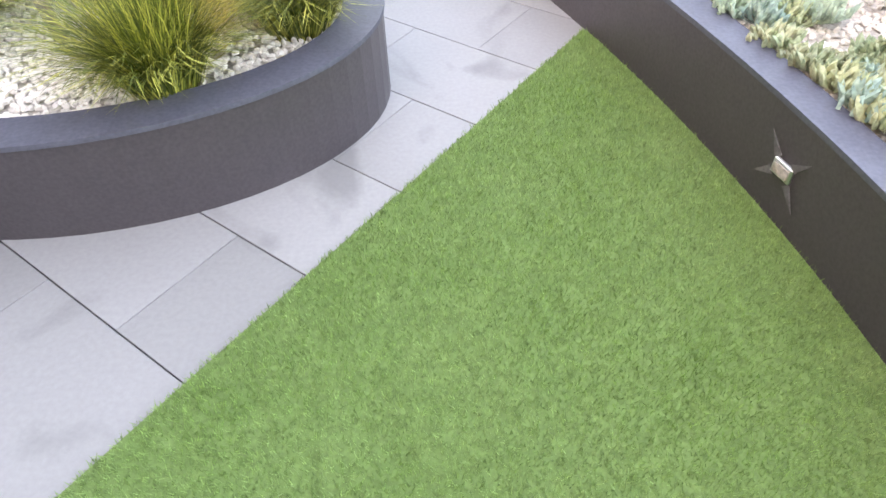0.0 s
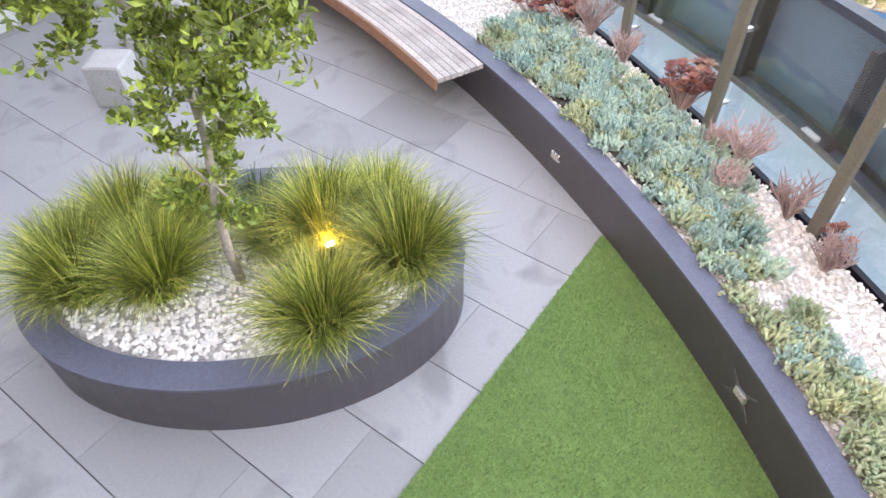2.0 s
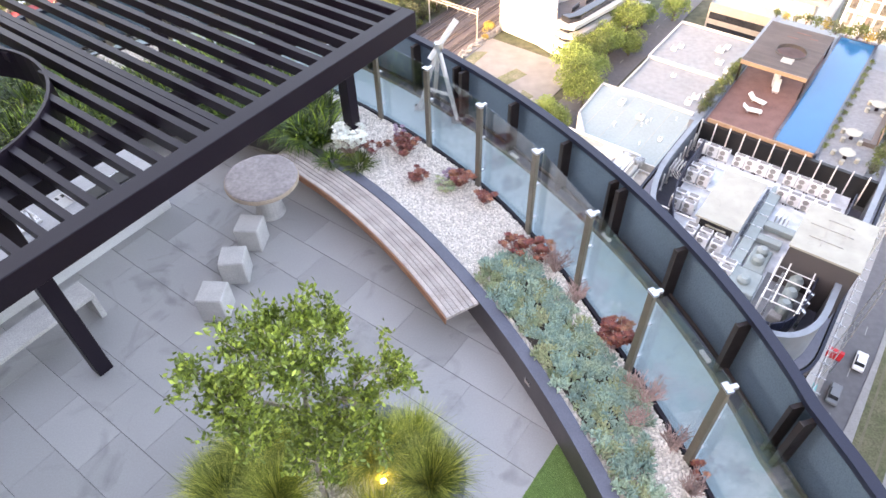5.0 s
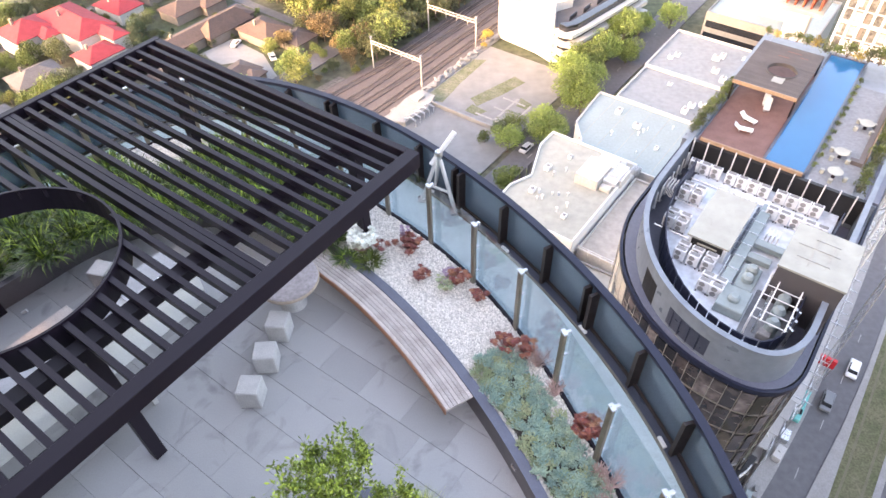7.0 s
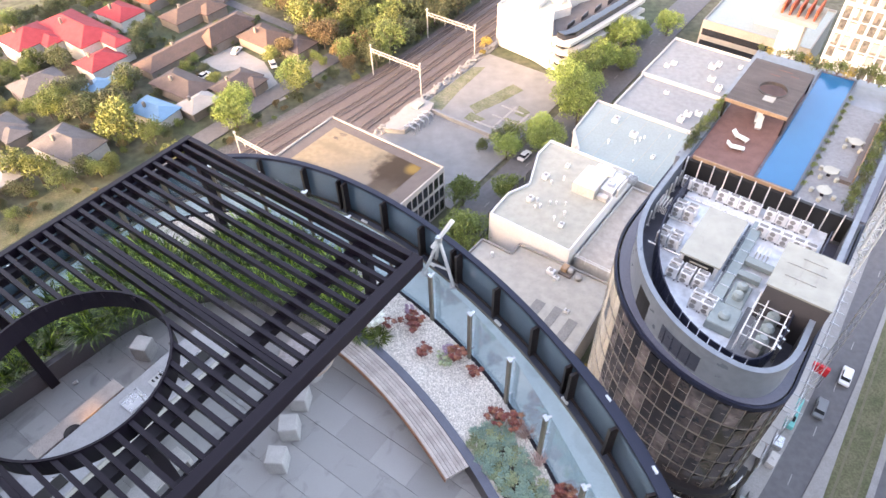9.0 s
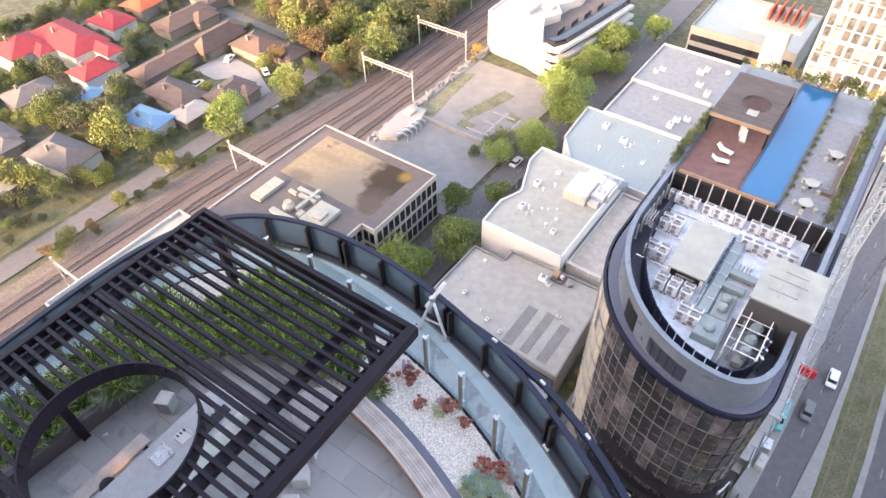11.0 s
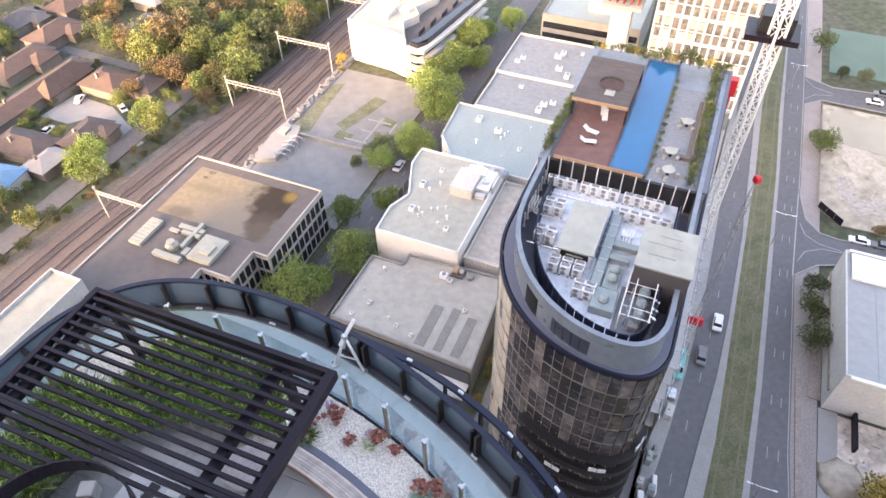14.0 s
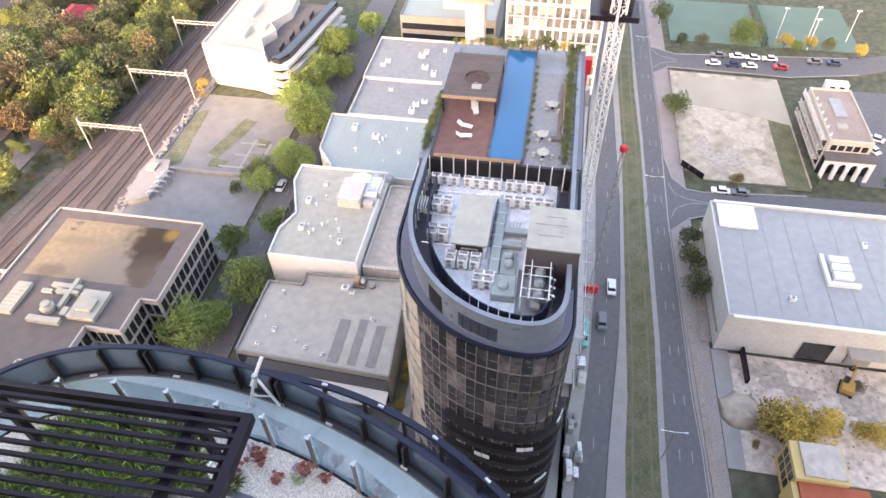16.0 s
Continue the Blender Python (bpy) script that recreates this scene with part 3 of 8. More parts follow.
M_YARD = mat("pale dirt yard", (0.54, 0.46, 0.395), 0.95, vary=0.3, scale=0.12, second=(0.40, 0.345, 0.305), fine=0.8, bump=0.15)
M_ROOF_SLATE = mat("blue-grey membrane roof", (0.215, 0.225, 0.235), 0.7, vary=0.1, scale=0.12, second=(0.18, 0.19, 0.20), fine=0.8, smudge=0.12)
M_ROOF_COOL = mat("blue-grey metal roof", (0.275, 0.28, 0.282), 0.5, vary=0.09, scale=0.1, second=(0.235, 0.24, 0.242), fine=0.6)
M_COURT = mat("tennis court", (0.105, 0.165, 0.13), 0.85, vary=0.15, scale=0.1)

ground = single("ground", prism([(-2600, -2600), (2600, -2600), (2600, 2600), (-2600, 2600)], GZ - 3, GZ - 0.3), M_GROUND, "flat suburban ground with faded grass and earth", "ground", kind="structure")


def strip(name, b0, b1, z, material, label, category, a0=-120, a1=420):
    """A long street parallel to the boulevard."""
    return single(name, prism(cpoly([(a0, b0), (a1, b0), (a1, b1), (a0, b1)]), z - 0.3, z), material, label, category, kind="structure")


# edges of the boulevard: (along, across)
EDGE = {"site": [(-120, 4.0), (55, 11.9), (66, 13.0), (79, 13.9), (100, 14.6), (140, 14.2), (210, 13.6), (420, 12.0)],
        "strip": [(-120, 7.0), (56, 17.3), (67, 18.2), (80, 19.3), (95, 19.9), (120, 20.1), (145, 19.4), (172, 18.7), (210, 19.2), (420, 18.0)],
        "grass": [(-120, 18.0), (56, 20.1), (67, 20.7), (145, 20.9), (175, 20.2), (203, 20.8), (420, 19.5)],
        "grass_end": [(-120, 26.2), (57, 25.8), (80, 26.2), (113, 25.9), (145, 25.7), (172, 24.8), (203, 24.6), (420, 22.0)],
        "kerb": [(-120, 27.6), (57, 26.9), (81, 27.2), (113, 26.8), (145, 26.4), (172, 25.8), (203, 25.2), (420, 22.6)],
        "right": [(-120, 38.0), (58, 33.4), (69, 32.6), (97, 31.9), (114, 31.4), (146, 31.4), (173, 31.0), (203, 30.5), (420, 27.0)],
        "path": [(-120, 40.5), (56, 37.0), (112, 36.2), (180, 35.2), (420, 32.0)],
        "wall": [(-120, 5.8), (420, 5.8)]}


def across(name, a):
    """How far across the boulevard an edge lies at a metres along it."""
    e = EDGE[name]
    for (p0, q0), (p1, q1) in zip(e, e[1:]):
        if a <= p1:
            return q0 + (q1 - q0) * (a - p0) / (p1 - p0)
    return e[-1][1]


def band(name, left, right, z, material, label, category):
    line = EDGE[left] + EDGE[right][::-1]
    return single(name, prism(cpoly(line), z - 0.3, z), material, label, category, kind="structure")


band("road_boulevard_left", "site", "strip", GZ, M_ASPH, "dark asphalt carriageway with dashed lanes", "road")
band("pavement_median_edge", "strip", "grass", GZ + 0.14, M_FOOT, "pale concrete edge strip of the median", "kerb strip")
band("median_grass", "grass", "grass_end", GZ + 0.1, M_GRASS, "worn grass median between the carriageways", "median")
band("kerb_median", "grass_end", "kerb", GZ + 0.15, M_FOOT, "pale concrete kerb of the median", "kerb")
band("road_boulevard_right", "kerb", "right", GZ, M_ASPH, "dark asphalt carriageway beside the grass median", "road")
band("pavement_right", "right", "path", GZ + 0.006, M_PATH, "pinkish-grey footpath beside the boulevard", "footpath")
band("pavement_tower", "wall", "site", GZ + 0.14, M_FOOT, "concrete footpath at the tower's foot", "footpath")
strip("road_tree_street", -64.5, -55.5, GZ, M_ASPH, "narrow asphalt street lined with trees", "road")
single("railway_bed", prism(cpoly([(-120, -99.5), (420, -99.5), (420, -118.0), (130, -118.5), (95, -122.0), (60, -125.0), (0, -126.0), (-120, -126.0)]), GZ - 0.3, GZ), M_BALLAST, "brown ballast bed of the railway", "railway bed", kind="structure")
single("rail_path", prism(cpoly([(0, -126.2), (60, -125.2), (95, -122.2), (112, -120.6), (112, -123.0), (95, -125.0), (60, -129.0), (0, -129.5)]), GZ - 0.3, GZ - 0.1), M_EARTH, "grey-brown gravel path beside the railway", "path", kind="structure")
strip("road_suburb", -137.5, -131.5, GZ, M_ASPH, "grey suburban street beside the railway", "road")

# ---- lower buildings ----


def roof_block(name, a0, a1, b0, b1, zr, wall, roof, label, category="building", para=0.6, base=GZ):
    t = thing(name, label, category)
    cbox("wall", a0, a1, b0, b1, base, zr - 0.1, wall, t)
    cbox("roof", a0 + 0.3, a1 - 0.3, b0 + 0.3, b1 - 0.3, zr - 0.1, zr, roof, t)
    for (p0, p1, q0, q1) in ((a0, a1, b0, b0 + 0.3), (a0, a1, b1 - 0.3, b1), (a0, a0 + 0.3, b0 + 0.3, b1 - 0.3), (a1 - 0.3, a1, b0 + 0.3, b1 - 0.3)):
        cbox("parapet", p0, p1, q0, q1, zr - 0.1, zr + para, wall, t)
    return t


M_CREAM = mat("cream render", (0.46, 0.415, 0.36), 0.7, vary=0.1, scale=0.4, fine=2)
M_ROOF_TERRA = mat("pinkish tiled roof terrace", (0.30, 0.235, 0.20), 0.8, vary=0.15, scale=0.3, fine=2)
M_WALL_WB = mat("cool white wall", (0.66, 0.67, 0.68), 0.7, vary=0.08, scale=0.4, fine=4)
M_OFFICE = mat("cream precast frame", (0.40, 0.375, 0.35), 0.7, vary=0.08, scale=0.4, fine=4)


def poly_block(name, pts, zr, wall, roof, label, para=0.5, base=GZ):
    t = thing(name, label, "building")
    part("wall", prism(cpoly(pts), base, zr - 0.1), wall, t)
    line = [Vector(q) for q in cpoly(pts)]
    c = sum(line, Vector((0, 0))) / len(line)
    part("roof", prism([tuple(c + (q - c) * 0.992) for q in line], zr - 0.1, zr), roof, t)
    for p, q in zip(line, line[1:] + line[:1]):
        d = (q - p).normalized()
        s = 0.16 if inside([tuple(v) for v in line], *((p + q) / 2 + Vector((d.y, -d.x)) * 0.3)) else -0.16
        b = part("parapet", box(0, 0, 0, (q - p).length, 0.3, para + 0.1), wall, t)
        m = (p + q) / 2 + Vector((d.y, -d.x)) * s
        b.matrix_basis = pose(m.x, m.y, zr - 0.1 + (para + 0.1) / 2, 0, 0, math.degrees(math.atan2(d.y, d.x)))
    return t


office = poly_block("office_building", [(87.2, -100.0), (87.2, -67.0), (66.0, -67.0), (66.0, -70.4), (58.5, -70.4), (58.5, -77.3), (50.0, -77.3), (50.0, -85.0), (44.0, -85.0), (44.0, -100.0)], -78.0, M_OFFICE, M_ROOF_BROWN, "low white-framed office block with a brown and tan flat roof", 0.35)
low = poly_block("warehouse", [(60.5, -50.6), (77.4, -50.3), (77.4, -43.4), (80.4, -43.4), (81.4, -23.0), (59.2, -21.6)], -82.0, M_WALL_G, M_ROOF_GREY, "low grey flat-roofed commercial building")
wbl = poly_block("white_building", [(81.6, -51.5), (89.0, -51.8), (94.0, -49.8), (104.0, -53.6), (109.8, -53.6), (109.8, -33.2), (81.6, -33.2)], -79.0, M_WALL_WB, M_ROOF_PALE, "white commercial building with roof plant")
roof_block("annex_building", 83.5, 109.0, -32.7, -24.5, -82.0, M_WALL_W, M_ROOF_WARM, "narrow annex building with a tan roof")
shop_a = poly_block("shop_building", [(110.2, -48.0), (113.0, -48.0), (118.9, -52.5), (133.2, -53.6), (133.2, -27.5), (110.2, -27.5)], -81.0, M_WALL_W, M_ROOF_BLUE, "low shop building with a blue-white metal roof")
roof_block("shop_building", 133.4, 150.8, -49.5, -27.5, -81.0, M_WALL_W, M_ROOF_SLATE, "low shop building with a grey roof")
roof_block("shop_building", 151.0, 173.0, -50.0, -26.0, -81.0, M_WALL_W, M_ROOF_SLATE, "low shop building with a grey roof and vents")
wr = poly_block("apartment_building", [(155.8, -98.2), (154.2, -84.0), (152.2, -77.8), (160.5, -82.0), (166.0, -79.5), (170.0, -82.5), (178.0, -79.0), (188.0, -80.0), (188.0, -98.2)], -77.3, M_WALL_W, M_ROOF_PALE, "white stepped apartment building by the railway")
gl = roof_block("glazed_building", 181.0, 207.0, -46.0, -17.0, -78.0, M_WALL_G, M_ROOF_BLUE, "long office with banded windows and a pale roof")
roof_block("station_building", 16.5, 46.0, -101.0, -93.5, -75.0, M_WALL_W, M_ROOF_PALE, "pale flat-roofed building beside the railway", base=GZ)
wh = roof_block("warehouse", 80.7, 112.0, 37.2, 85.0, -80.0, M_WALL_W, M_ROOF_COOL, "large white warehouse with a blue-grey metal roof")
villa = roof_block("villa_building", 139.5, 162.5, 68.0, 78.0, -81.0, M_CREAM, M_ROOF_TERRA, "cream three-storey building with an arcade")
apt = roof_block("residential_tower", 160.0, 185.0, -12.5, 12.0, -45.0, M_WALL_W, M_ROOF_PALE, "white gridded residential tower")
single("lot_gravel", prism(cpoly([(116, -97), (150, -97), (150, -67), (116, -67)]), GZ - 0.3, GZ + 0.02), M_GRAVEL, "empty gravel lot beside the railway with weeds", "lot", kind="structure")
single("lot_dirt", prism(cpoly([(132.2, 40.2), (137.0, 35.6), (158, 35.2), (182.2, 35.6), (181.2, 66), (132.6, 66)]), GZ - 0.3, GZ + 0.03), M_DIRT, "cleared dirt building lot", "lot", kind="structure")

# ---- curved tower ----
def nose(inset, n=30, front=0.55):
    """The tower's plan, inset: straight sides, a long oval sweep on one side of the nose and a tight turn on the other."""
    a0 = 36.4 + inset * front
    left, right, a1 = -15.0 + inset, 5.3 - inset * 0.8, 88.0 - inset
    half = n // 2
    pts = [(a1, right)]
    for i in range(half + 1):
        th = math.pi / 2 * i / half
        pts.append((a0 + 5.2 * (1 - math.sin(th) ** 0.8), right * math.cos(th) ** 0.8 if i < half else 0.0))
    for i in range(1, half + 1):
        th = math.pi / 2 * i / half
        pts.append((a0 + 15.6 * (1 - math.cos(th)), left * math.sin(th)))
    pts.append((a1, left))
    return pts


tower = thing("glass_tower", "dark bronze glass tower with a rounded nose and rooftop pool", "tower")
part("core", prism(cpoly(nose(0.3)), GZ, -37.0), M_BLACK, tower)
cbox("roof_deck", 60.4, 87.9, -14.4, 4.8, -37.0, -33.4, M_PARA, tower)
cbox("pool", 61.2, 86.2, -6.0, -2.2, -33.39, -33.0, M_POOL, tower)
# our own building below the terrace, and unseen blocks added to cast shade
body = [(p.x, p.y) for p in rail_line] + [(-17.5, 2.0), (-28.0, -8.9), (-17.0, -8.9), (-4.0, -13.0)]
single("wall_own_building", prism(body, GZ, -0.61), M_PANEL, "dark glass body of the building under the terrace", "building", kind="structure")
# two blocks out of sight, added to keep the sun off the city
single("wall_neighbour_left", prism([(-60.5, -9.5), (-32.0, 9.9), (-121.0, 40.5), (-140.0, 10.0)], GZ, 6), M_WALL_G, "plain block out of sight, added to shade the city", "building", kind="structure")
single("wall_neighbour_right", prism([(5.0, -14.5), (42.0, -70.0), (5.0, -90.0)], GZ, 6), M_WALL_G, "plain block out of sight, added to shade the city", "building", kind="structure")
single("wall_upper_storeys", prism([(-60, -60), (4, -60), (4, -13.5), (-6.2, -9.0), (-5.99, 1.63), (-12.9, 6.65), (-15.7, 1.6), (-29.0, 9.4), (-60, -9.0)], GZ, 9), M_OWN, "plain unseen block added behind the terrace to shade it", "building", kind="structure")

# unseen tall block, added to cut sky light on the left paving
single("wall_core", prism([(-6.0, 1.55), (-12.85, 6.5), (-15.2, 2.6), (-8.4, -2.4)], 9.0, 36.0), M_OWN, "plain unseen tall block added to darken the terrace's left side", "building", kind="structure")

# yard between office and lot, weeds on the lot
single("yard_concrete", prism(cpoly([(88, -97), (115.5, -97), (115.5, -66), (88, -66)]), GZ - 0.3, GZ + 0.03), M_GRAVEL, "pale concrete service yard beside the office", "yard", kind="structure")
M_WEED = mat("thin weeds", (0.105, 0.118, 0.058), 0.95, vary=0.35, scale=0.35, second=(0.19, 0.18, 0.14), fine=2)
for k, pts in enumerate(([(117, -96.6), (141, -96.6), (143, -93.5), (128, -92.5), (118, -91.0)], [(124, -86), (140, -82), (139, -78), (130, -80), (122, -82.5)], [(118.5, -84), (122, -84), (121.5, -79), (118.5, -80)], [(128, -74), (132, -75), (131, -71), (128, -70.5)])):
    single("weed_patch", prism(cpoly(pts), GZ, GZ + 0.05), M_WEED, "patch of thin weeds on the gravel lot", "weeds", kind="structure")
lw = thing("lot_wall", "low grey wall between yard and gravel lot", "wall")
cbox("wall", 115.5, 116.0, -97.0, -66.0, GZ, GZ + 1.1, M_WALL_G, lw)
hut = thing("pump_house", "low pale concrete pump slab with steel pipe loops by the railway", "pump station")
part("slab", prism(cpoly([(101.5, -97.4), (112.5, -99.2), (118.0, -98.6), (118.2, -93.6), (112.5, -91.6), (104.0, -92.4)]), GZ - 0.1, GZ + 1.3), M_FOOT, hut)
cbox("valve_box", 113.0, 116.0, -97.6, -95.2, GZ + 1.3, GZ + 1.9, M_ROOF_PALE, hut, "", 0.08)
for k in range(5):
    p0_, p1_ = C(104.5 + 1.9 * k, -92.8, GZ), C(105.6 + 1.9 * k, -90.2, GZ)
    part("pipe", add_tube(bmesh.new(), [(p0_.x, p0_.y, GZ + 1.2), (p0_.x, p0_.y, GZ + 2.1), ((p0_.x + p1_.x) / 2, (p0_.y + p1_.y) / 2, GZ + 2.5), (p1_.x, p1_.y, GZ + 1.8), (p1_.x, p1_.y, GZ)], 0.24, 8), M_STEEL, hut)
fd = thing("foundation_strips", "old concrete foundation strips in the gravel lot", "foundation")
for a0, a1, b0, b1 in ((119.0, 131.0, -75.6, -75.0), (119.0, 119.6, -81.0, -70.0), (124.0, 124.6, -78.6, -70.4), (129.0, 129.6, -79.0, -72.0), (120.0, 130.0, -71.0, -70.4)):
    cbox("strip", a0, a1, b0, b1, GZ - 0.1, GZ + 0.08, M_FOOT, fd)
wl2 = thing("rubble_bank", "line of pale grey stones and rubble beside the railway", "rubble", kind="stuff")
rr_ = random.Random(3)
bm = bmesh.new()
for k in range(90):
    p = C(100 + 0.62 * k, -98.3 + rr_.uniform(-0.9, 0.9), GZ)
    add_box(bm, p.x, p.y, GZ + 0.35, rr_.uniform(0.5, 1.5), rr_.uniform(0.4, 1.1), rr_.uniform(0.5, 1.1), rr_.uniform(0, 180), 0.08)
part("rubble", bm, M_WALL_G, wl2)
# lower storey terrace outside the parapet
box_mesh_low = mesh_of("ledge_anchor", box(0, 0, 0.04, 0.2, 0.09, 0.08, bevel=0.012), M_WHITE)
low_line = bez_line([(-1.75, 14.64), (2.58, 12.0), (4.88, 8.03), (5.15, 2.73)], 30)[::-1]
lt = thing("lower_balcony", "lower curved balcony with navy rail and glass panels", "balcony", kind="structure")
part("slab", sweep(low_line, -2.6, 0.05, -4.6, -4.2), M_NAVY, lt)
part("top_rail", sweep(low_line, -0.12, 0.1, -3.08, -2.96), M_NAVY, lt)
part("glass", sweep(low_line, -0.02, 0.02, -4.2, -3.08), M_GLASS, lt)
for p, d in resample(offset(low_line, -0.06), 1.5):
    q = part("fin", box(0, 0, -3.63, 0.16, 0.05, 1.1), M_FIN, lt)
    q.matrix_basis = pose(p.x, p.y, 0, 0, 0, math.degrees(math.atan2(d.y, d.x)) + 90)

for p, d in resample(offset(low_line, -0.02), 2.1)[1:]:
    ob = new("ledge_anchor", box_mesh_low)
    ob.matrix_basis = pose(p.x, p.y, -2.962, 0, 0, math.degrees(math.atan2(d.y, d.x)))
    tagged(ob, "small white anchor block on the lower rail", "anchor block", "lower rail anchors")

single("forecourt", prism(cpoly([(-30, -54.5), (59, -54.5), (59, 5.8), (-30, 5.8)]), GZ - 0.3, GZ + 0.02), M_ASPH, "dark asphalt forecourt between the buildings", "pavement", kind="structure")
single("service_lane", prism(cpoly([(59, -21.4), (112, -21.4), (112, -15.4), (59, -15.4)]), GZ - 0.3, GZ + 0.02), M_ASPH, "dark asphalt service lane beside the tower", "pavement", kind="structure")
single("planted_strip", prism(cpoly([(54.5, -21.2), (72, -21.3), (72, -19.6), (54.5, -19.4)]), GZ, GZ + 0.25), M_GRASS, "narrow planted strip between low building and lane", "planting", kind="structure")
single("lane_path", prism(cpoly([(50.0, -19.3), (72, -19.5), (72, -18.0), (50.0, -17.8)]), GZ, GZ + 0.14), M_FOOT, "pale concrete path beside the planted strip", "footpath", kind="structure")

# ---- paving, lawn, gravel, plants ----
rng = random.Random(7)
nrg = np.random.default_rng(7)
floor_poly = [(p.x, p.y) for p in wall_line] + [(p.x, p.y) for p in back_line[1:]] + [(-11.0, -6.0), (-3.0, -8.5)]
LAWN_W = -1.49
lawn_side = [(p.x, p.y) for p in offset(wall_line, -0.004) if p.dot(E2) > LAWN_W]
lawn_poly = lawn_side + [(0.785, 3.62)] + [(TL(s, LAWN_W).x, TL(s, LAWN_W).y) for s in (1.5, 0.0, -3.0, -8.0)]
lawn = thing("lawn", "bright green artificial turf lawn with a straight edge", "lawn", kind="structure")
part("turf_backing", prism(lawn_poly, -0.02, 0.008), M_TURF_BASE, lawn)


def pydata(name, verts, faces, material, parent=None):
    me = bpy.data.meshes.new(name)
    me.from_pydata([tuple(v) for v in verts], [], [tuple(f) for f in faces])
    me.materials.append(material)
    ob = new(name, me)
    if parent is not None:
        ob.parent = parent
    return ob


def turf(count):
    pts = []
    while len(pts) < count:
        x, y = rng.uniform(-5.5, 1.6), rng.uniform(-4.5, 3.63) if len(pts) > 80000 else rng.uniform(0.1, 3.63)
        if x * E2.x + y * E2.y > LAWN_W - rng.uniform(0.0, 0.012) and inside(lawn_poly, x + 0.01, y - 0.006):
            pts.append((x, y))
    p = np.array(pts)
    n = len(p)
    th, le = nrg.uniform(0, 6.283, n), nrg.uniform(0.012, 0.032, n)
    lean = nrg.uniform(0.1, 0.8, n)
    az = nrg.uniform(0, 6.283, n)
    w = 0.0016 + 0.001 * nrg.random(n)
    v = np.zeros((n, 3, 3))
    dx, dy = np.cos(th) * w, np.sin(th) * w
    v[:, 0, 0], v[:, 0, 1] = p[:, 0] - dx, p[:, 1] - dy
    v[:, 1, 0], v[:, 1, 1] = p[:, 0] + dx, p[:, 1] + dy
    v[:, :2, 2] = 0.006
    v[:, 2, 0], v[:, 2, 1] = p[:, 0] + np.cos(az) * le * lean, p[:, 1] + np.sin(az) * le * lean
    v[:, 2, 2] = 0.008 + le
    f = np.arange(n * 3).reshape(n, 3)
    return v.reshape(-1, 3).tolist(), f.tolist()


v, f = turf(170000)
tagged(pydata("turf_blades", v, f, M_TURF, lawn), kind="stuff")

ICO = bmesh.new()
bmesh.ops.create_icosphere(ICO, subdivisions=1, radius=1)
ico_v = np.array([q.co[:] for q in ICO.verts])
ico_f = np.array([[q.index for q in fc.verts] for fc in ICO.faces])
ICO.free()


def pebbles(name, pts, z, size, material, parent=None):
    """Uneven rounded stones laid on a bed."""
    n = len(pts)
    p = np.array(pts)
    s = nrg.uniform(0.6, 1.25, (n, 1, 3)) * size
    s[:, :, 2] *= 0.7
    v = ico_v[None] * s + nrg.normal(0, size * 0.13, (n, len(ico_v), 3))
    a = nrg.uniform(0, 6.283, n)
    c, si = np.cos(a)[:, None], np.sin(a)[:, None]
    x = v[:, :, 0] * c - v[:, :, 1] * si + p[:, 0:1]
    y = v[:, :, 0] * si + v[:, :, 1] * c + p[:, 1:2]
    zz = v[:, :, 2] + z + nrg.uniform(0, size * 0.8, (n, 1))
    vv = np.stack([x, y, zz], -1).reshape(-1, 3)
    ff = (ico_f[None] + (np.arange(n) * len(ico_v))[:, None, None]).reshape(-1, 3)
    return pydata(name, vv.tolist(), ff.tolist(), material, parent)


pts = []
while len(pts) < 25000:
    x, y = rng.uniform(-8.3, 2.75), rng.uniform(-3.0, 12.9)
    if inside(bed_poly, x, y) and (x > -2.8 or y > 10.7):
        pts.append((x, y))
tagged(pebbles("bed_pebbles", pts, 0.445, 0.017, M_PEBBLE), "loose white pebbles covering the raised bed", "pebbles", kind="stuff")
pts = []
while len(pts) < 3900:
    x, y = PC.x + rng.uniform(-1, 1) * (PR[0] - 0.19), PC.y + rng.uniform(-1, 1) * (PR[1] - 0.19)
    if ((x - PC.x) / (PR[0] - 0.2)) ** 2 + ((y - PC.y) / (PR[1] - 0.2)) ** 2 < 1:
        pts.append((x, y))
tagged(pebbles("planter_pebbles", pts, 0.44, 0.019, M_PEBBLE), "loose white pebbles in the oval planter", "pebbles", kind="stuff")


def add_blades(V, F, x, y, z, n, length, width, spread, rnd, droop=0.9, base=0.05):
    """Arching grass blades that fan out from one root."""
    for _ in range(n):
        az = rnd.uniform(0, 6.283)
        L = length * rnd.uniform(0.55, 1.1)
        out = spread * math.sqrt(rnd.random())
        bx, by = x + base * math.cos(az) * rnd.random(), y + base * math.sin(az) * rnd.random()
        tx, ty = -math.sin(az) * width, math.cos(az) * width
        k = len(V)
        az0, bend = az, rnd.uniform(-0.55, 0.55)
        for j in range(4):
            t = j / 3
            az = az0 + bend * t
            r = L * out * t * (0.6 + 0.5 * t)
            h = L * (t - droop * out * t * t * 0.75)
            w = (1 - t) ** 0.6 if j < 3 else 0
            px, py = bx + math.cos(az) * r, by + math.sin(az) * r
            if j < 3:
                V.append((px - tx * w, py - ty * w, z + h))
                V.append((px + tx * w, py + ty * w, z + h))
            else:
                V.append((px, py, z + h))
        F += [(k, k + 1, k + 3, k + 2), (k + 2, k + 3, k + 5, k + 4), (k + 4, k + 5, k + 6)]


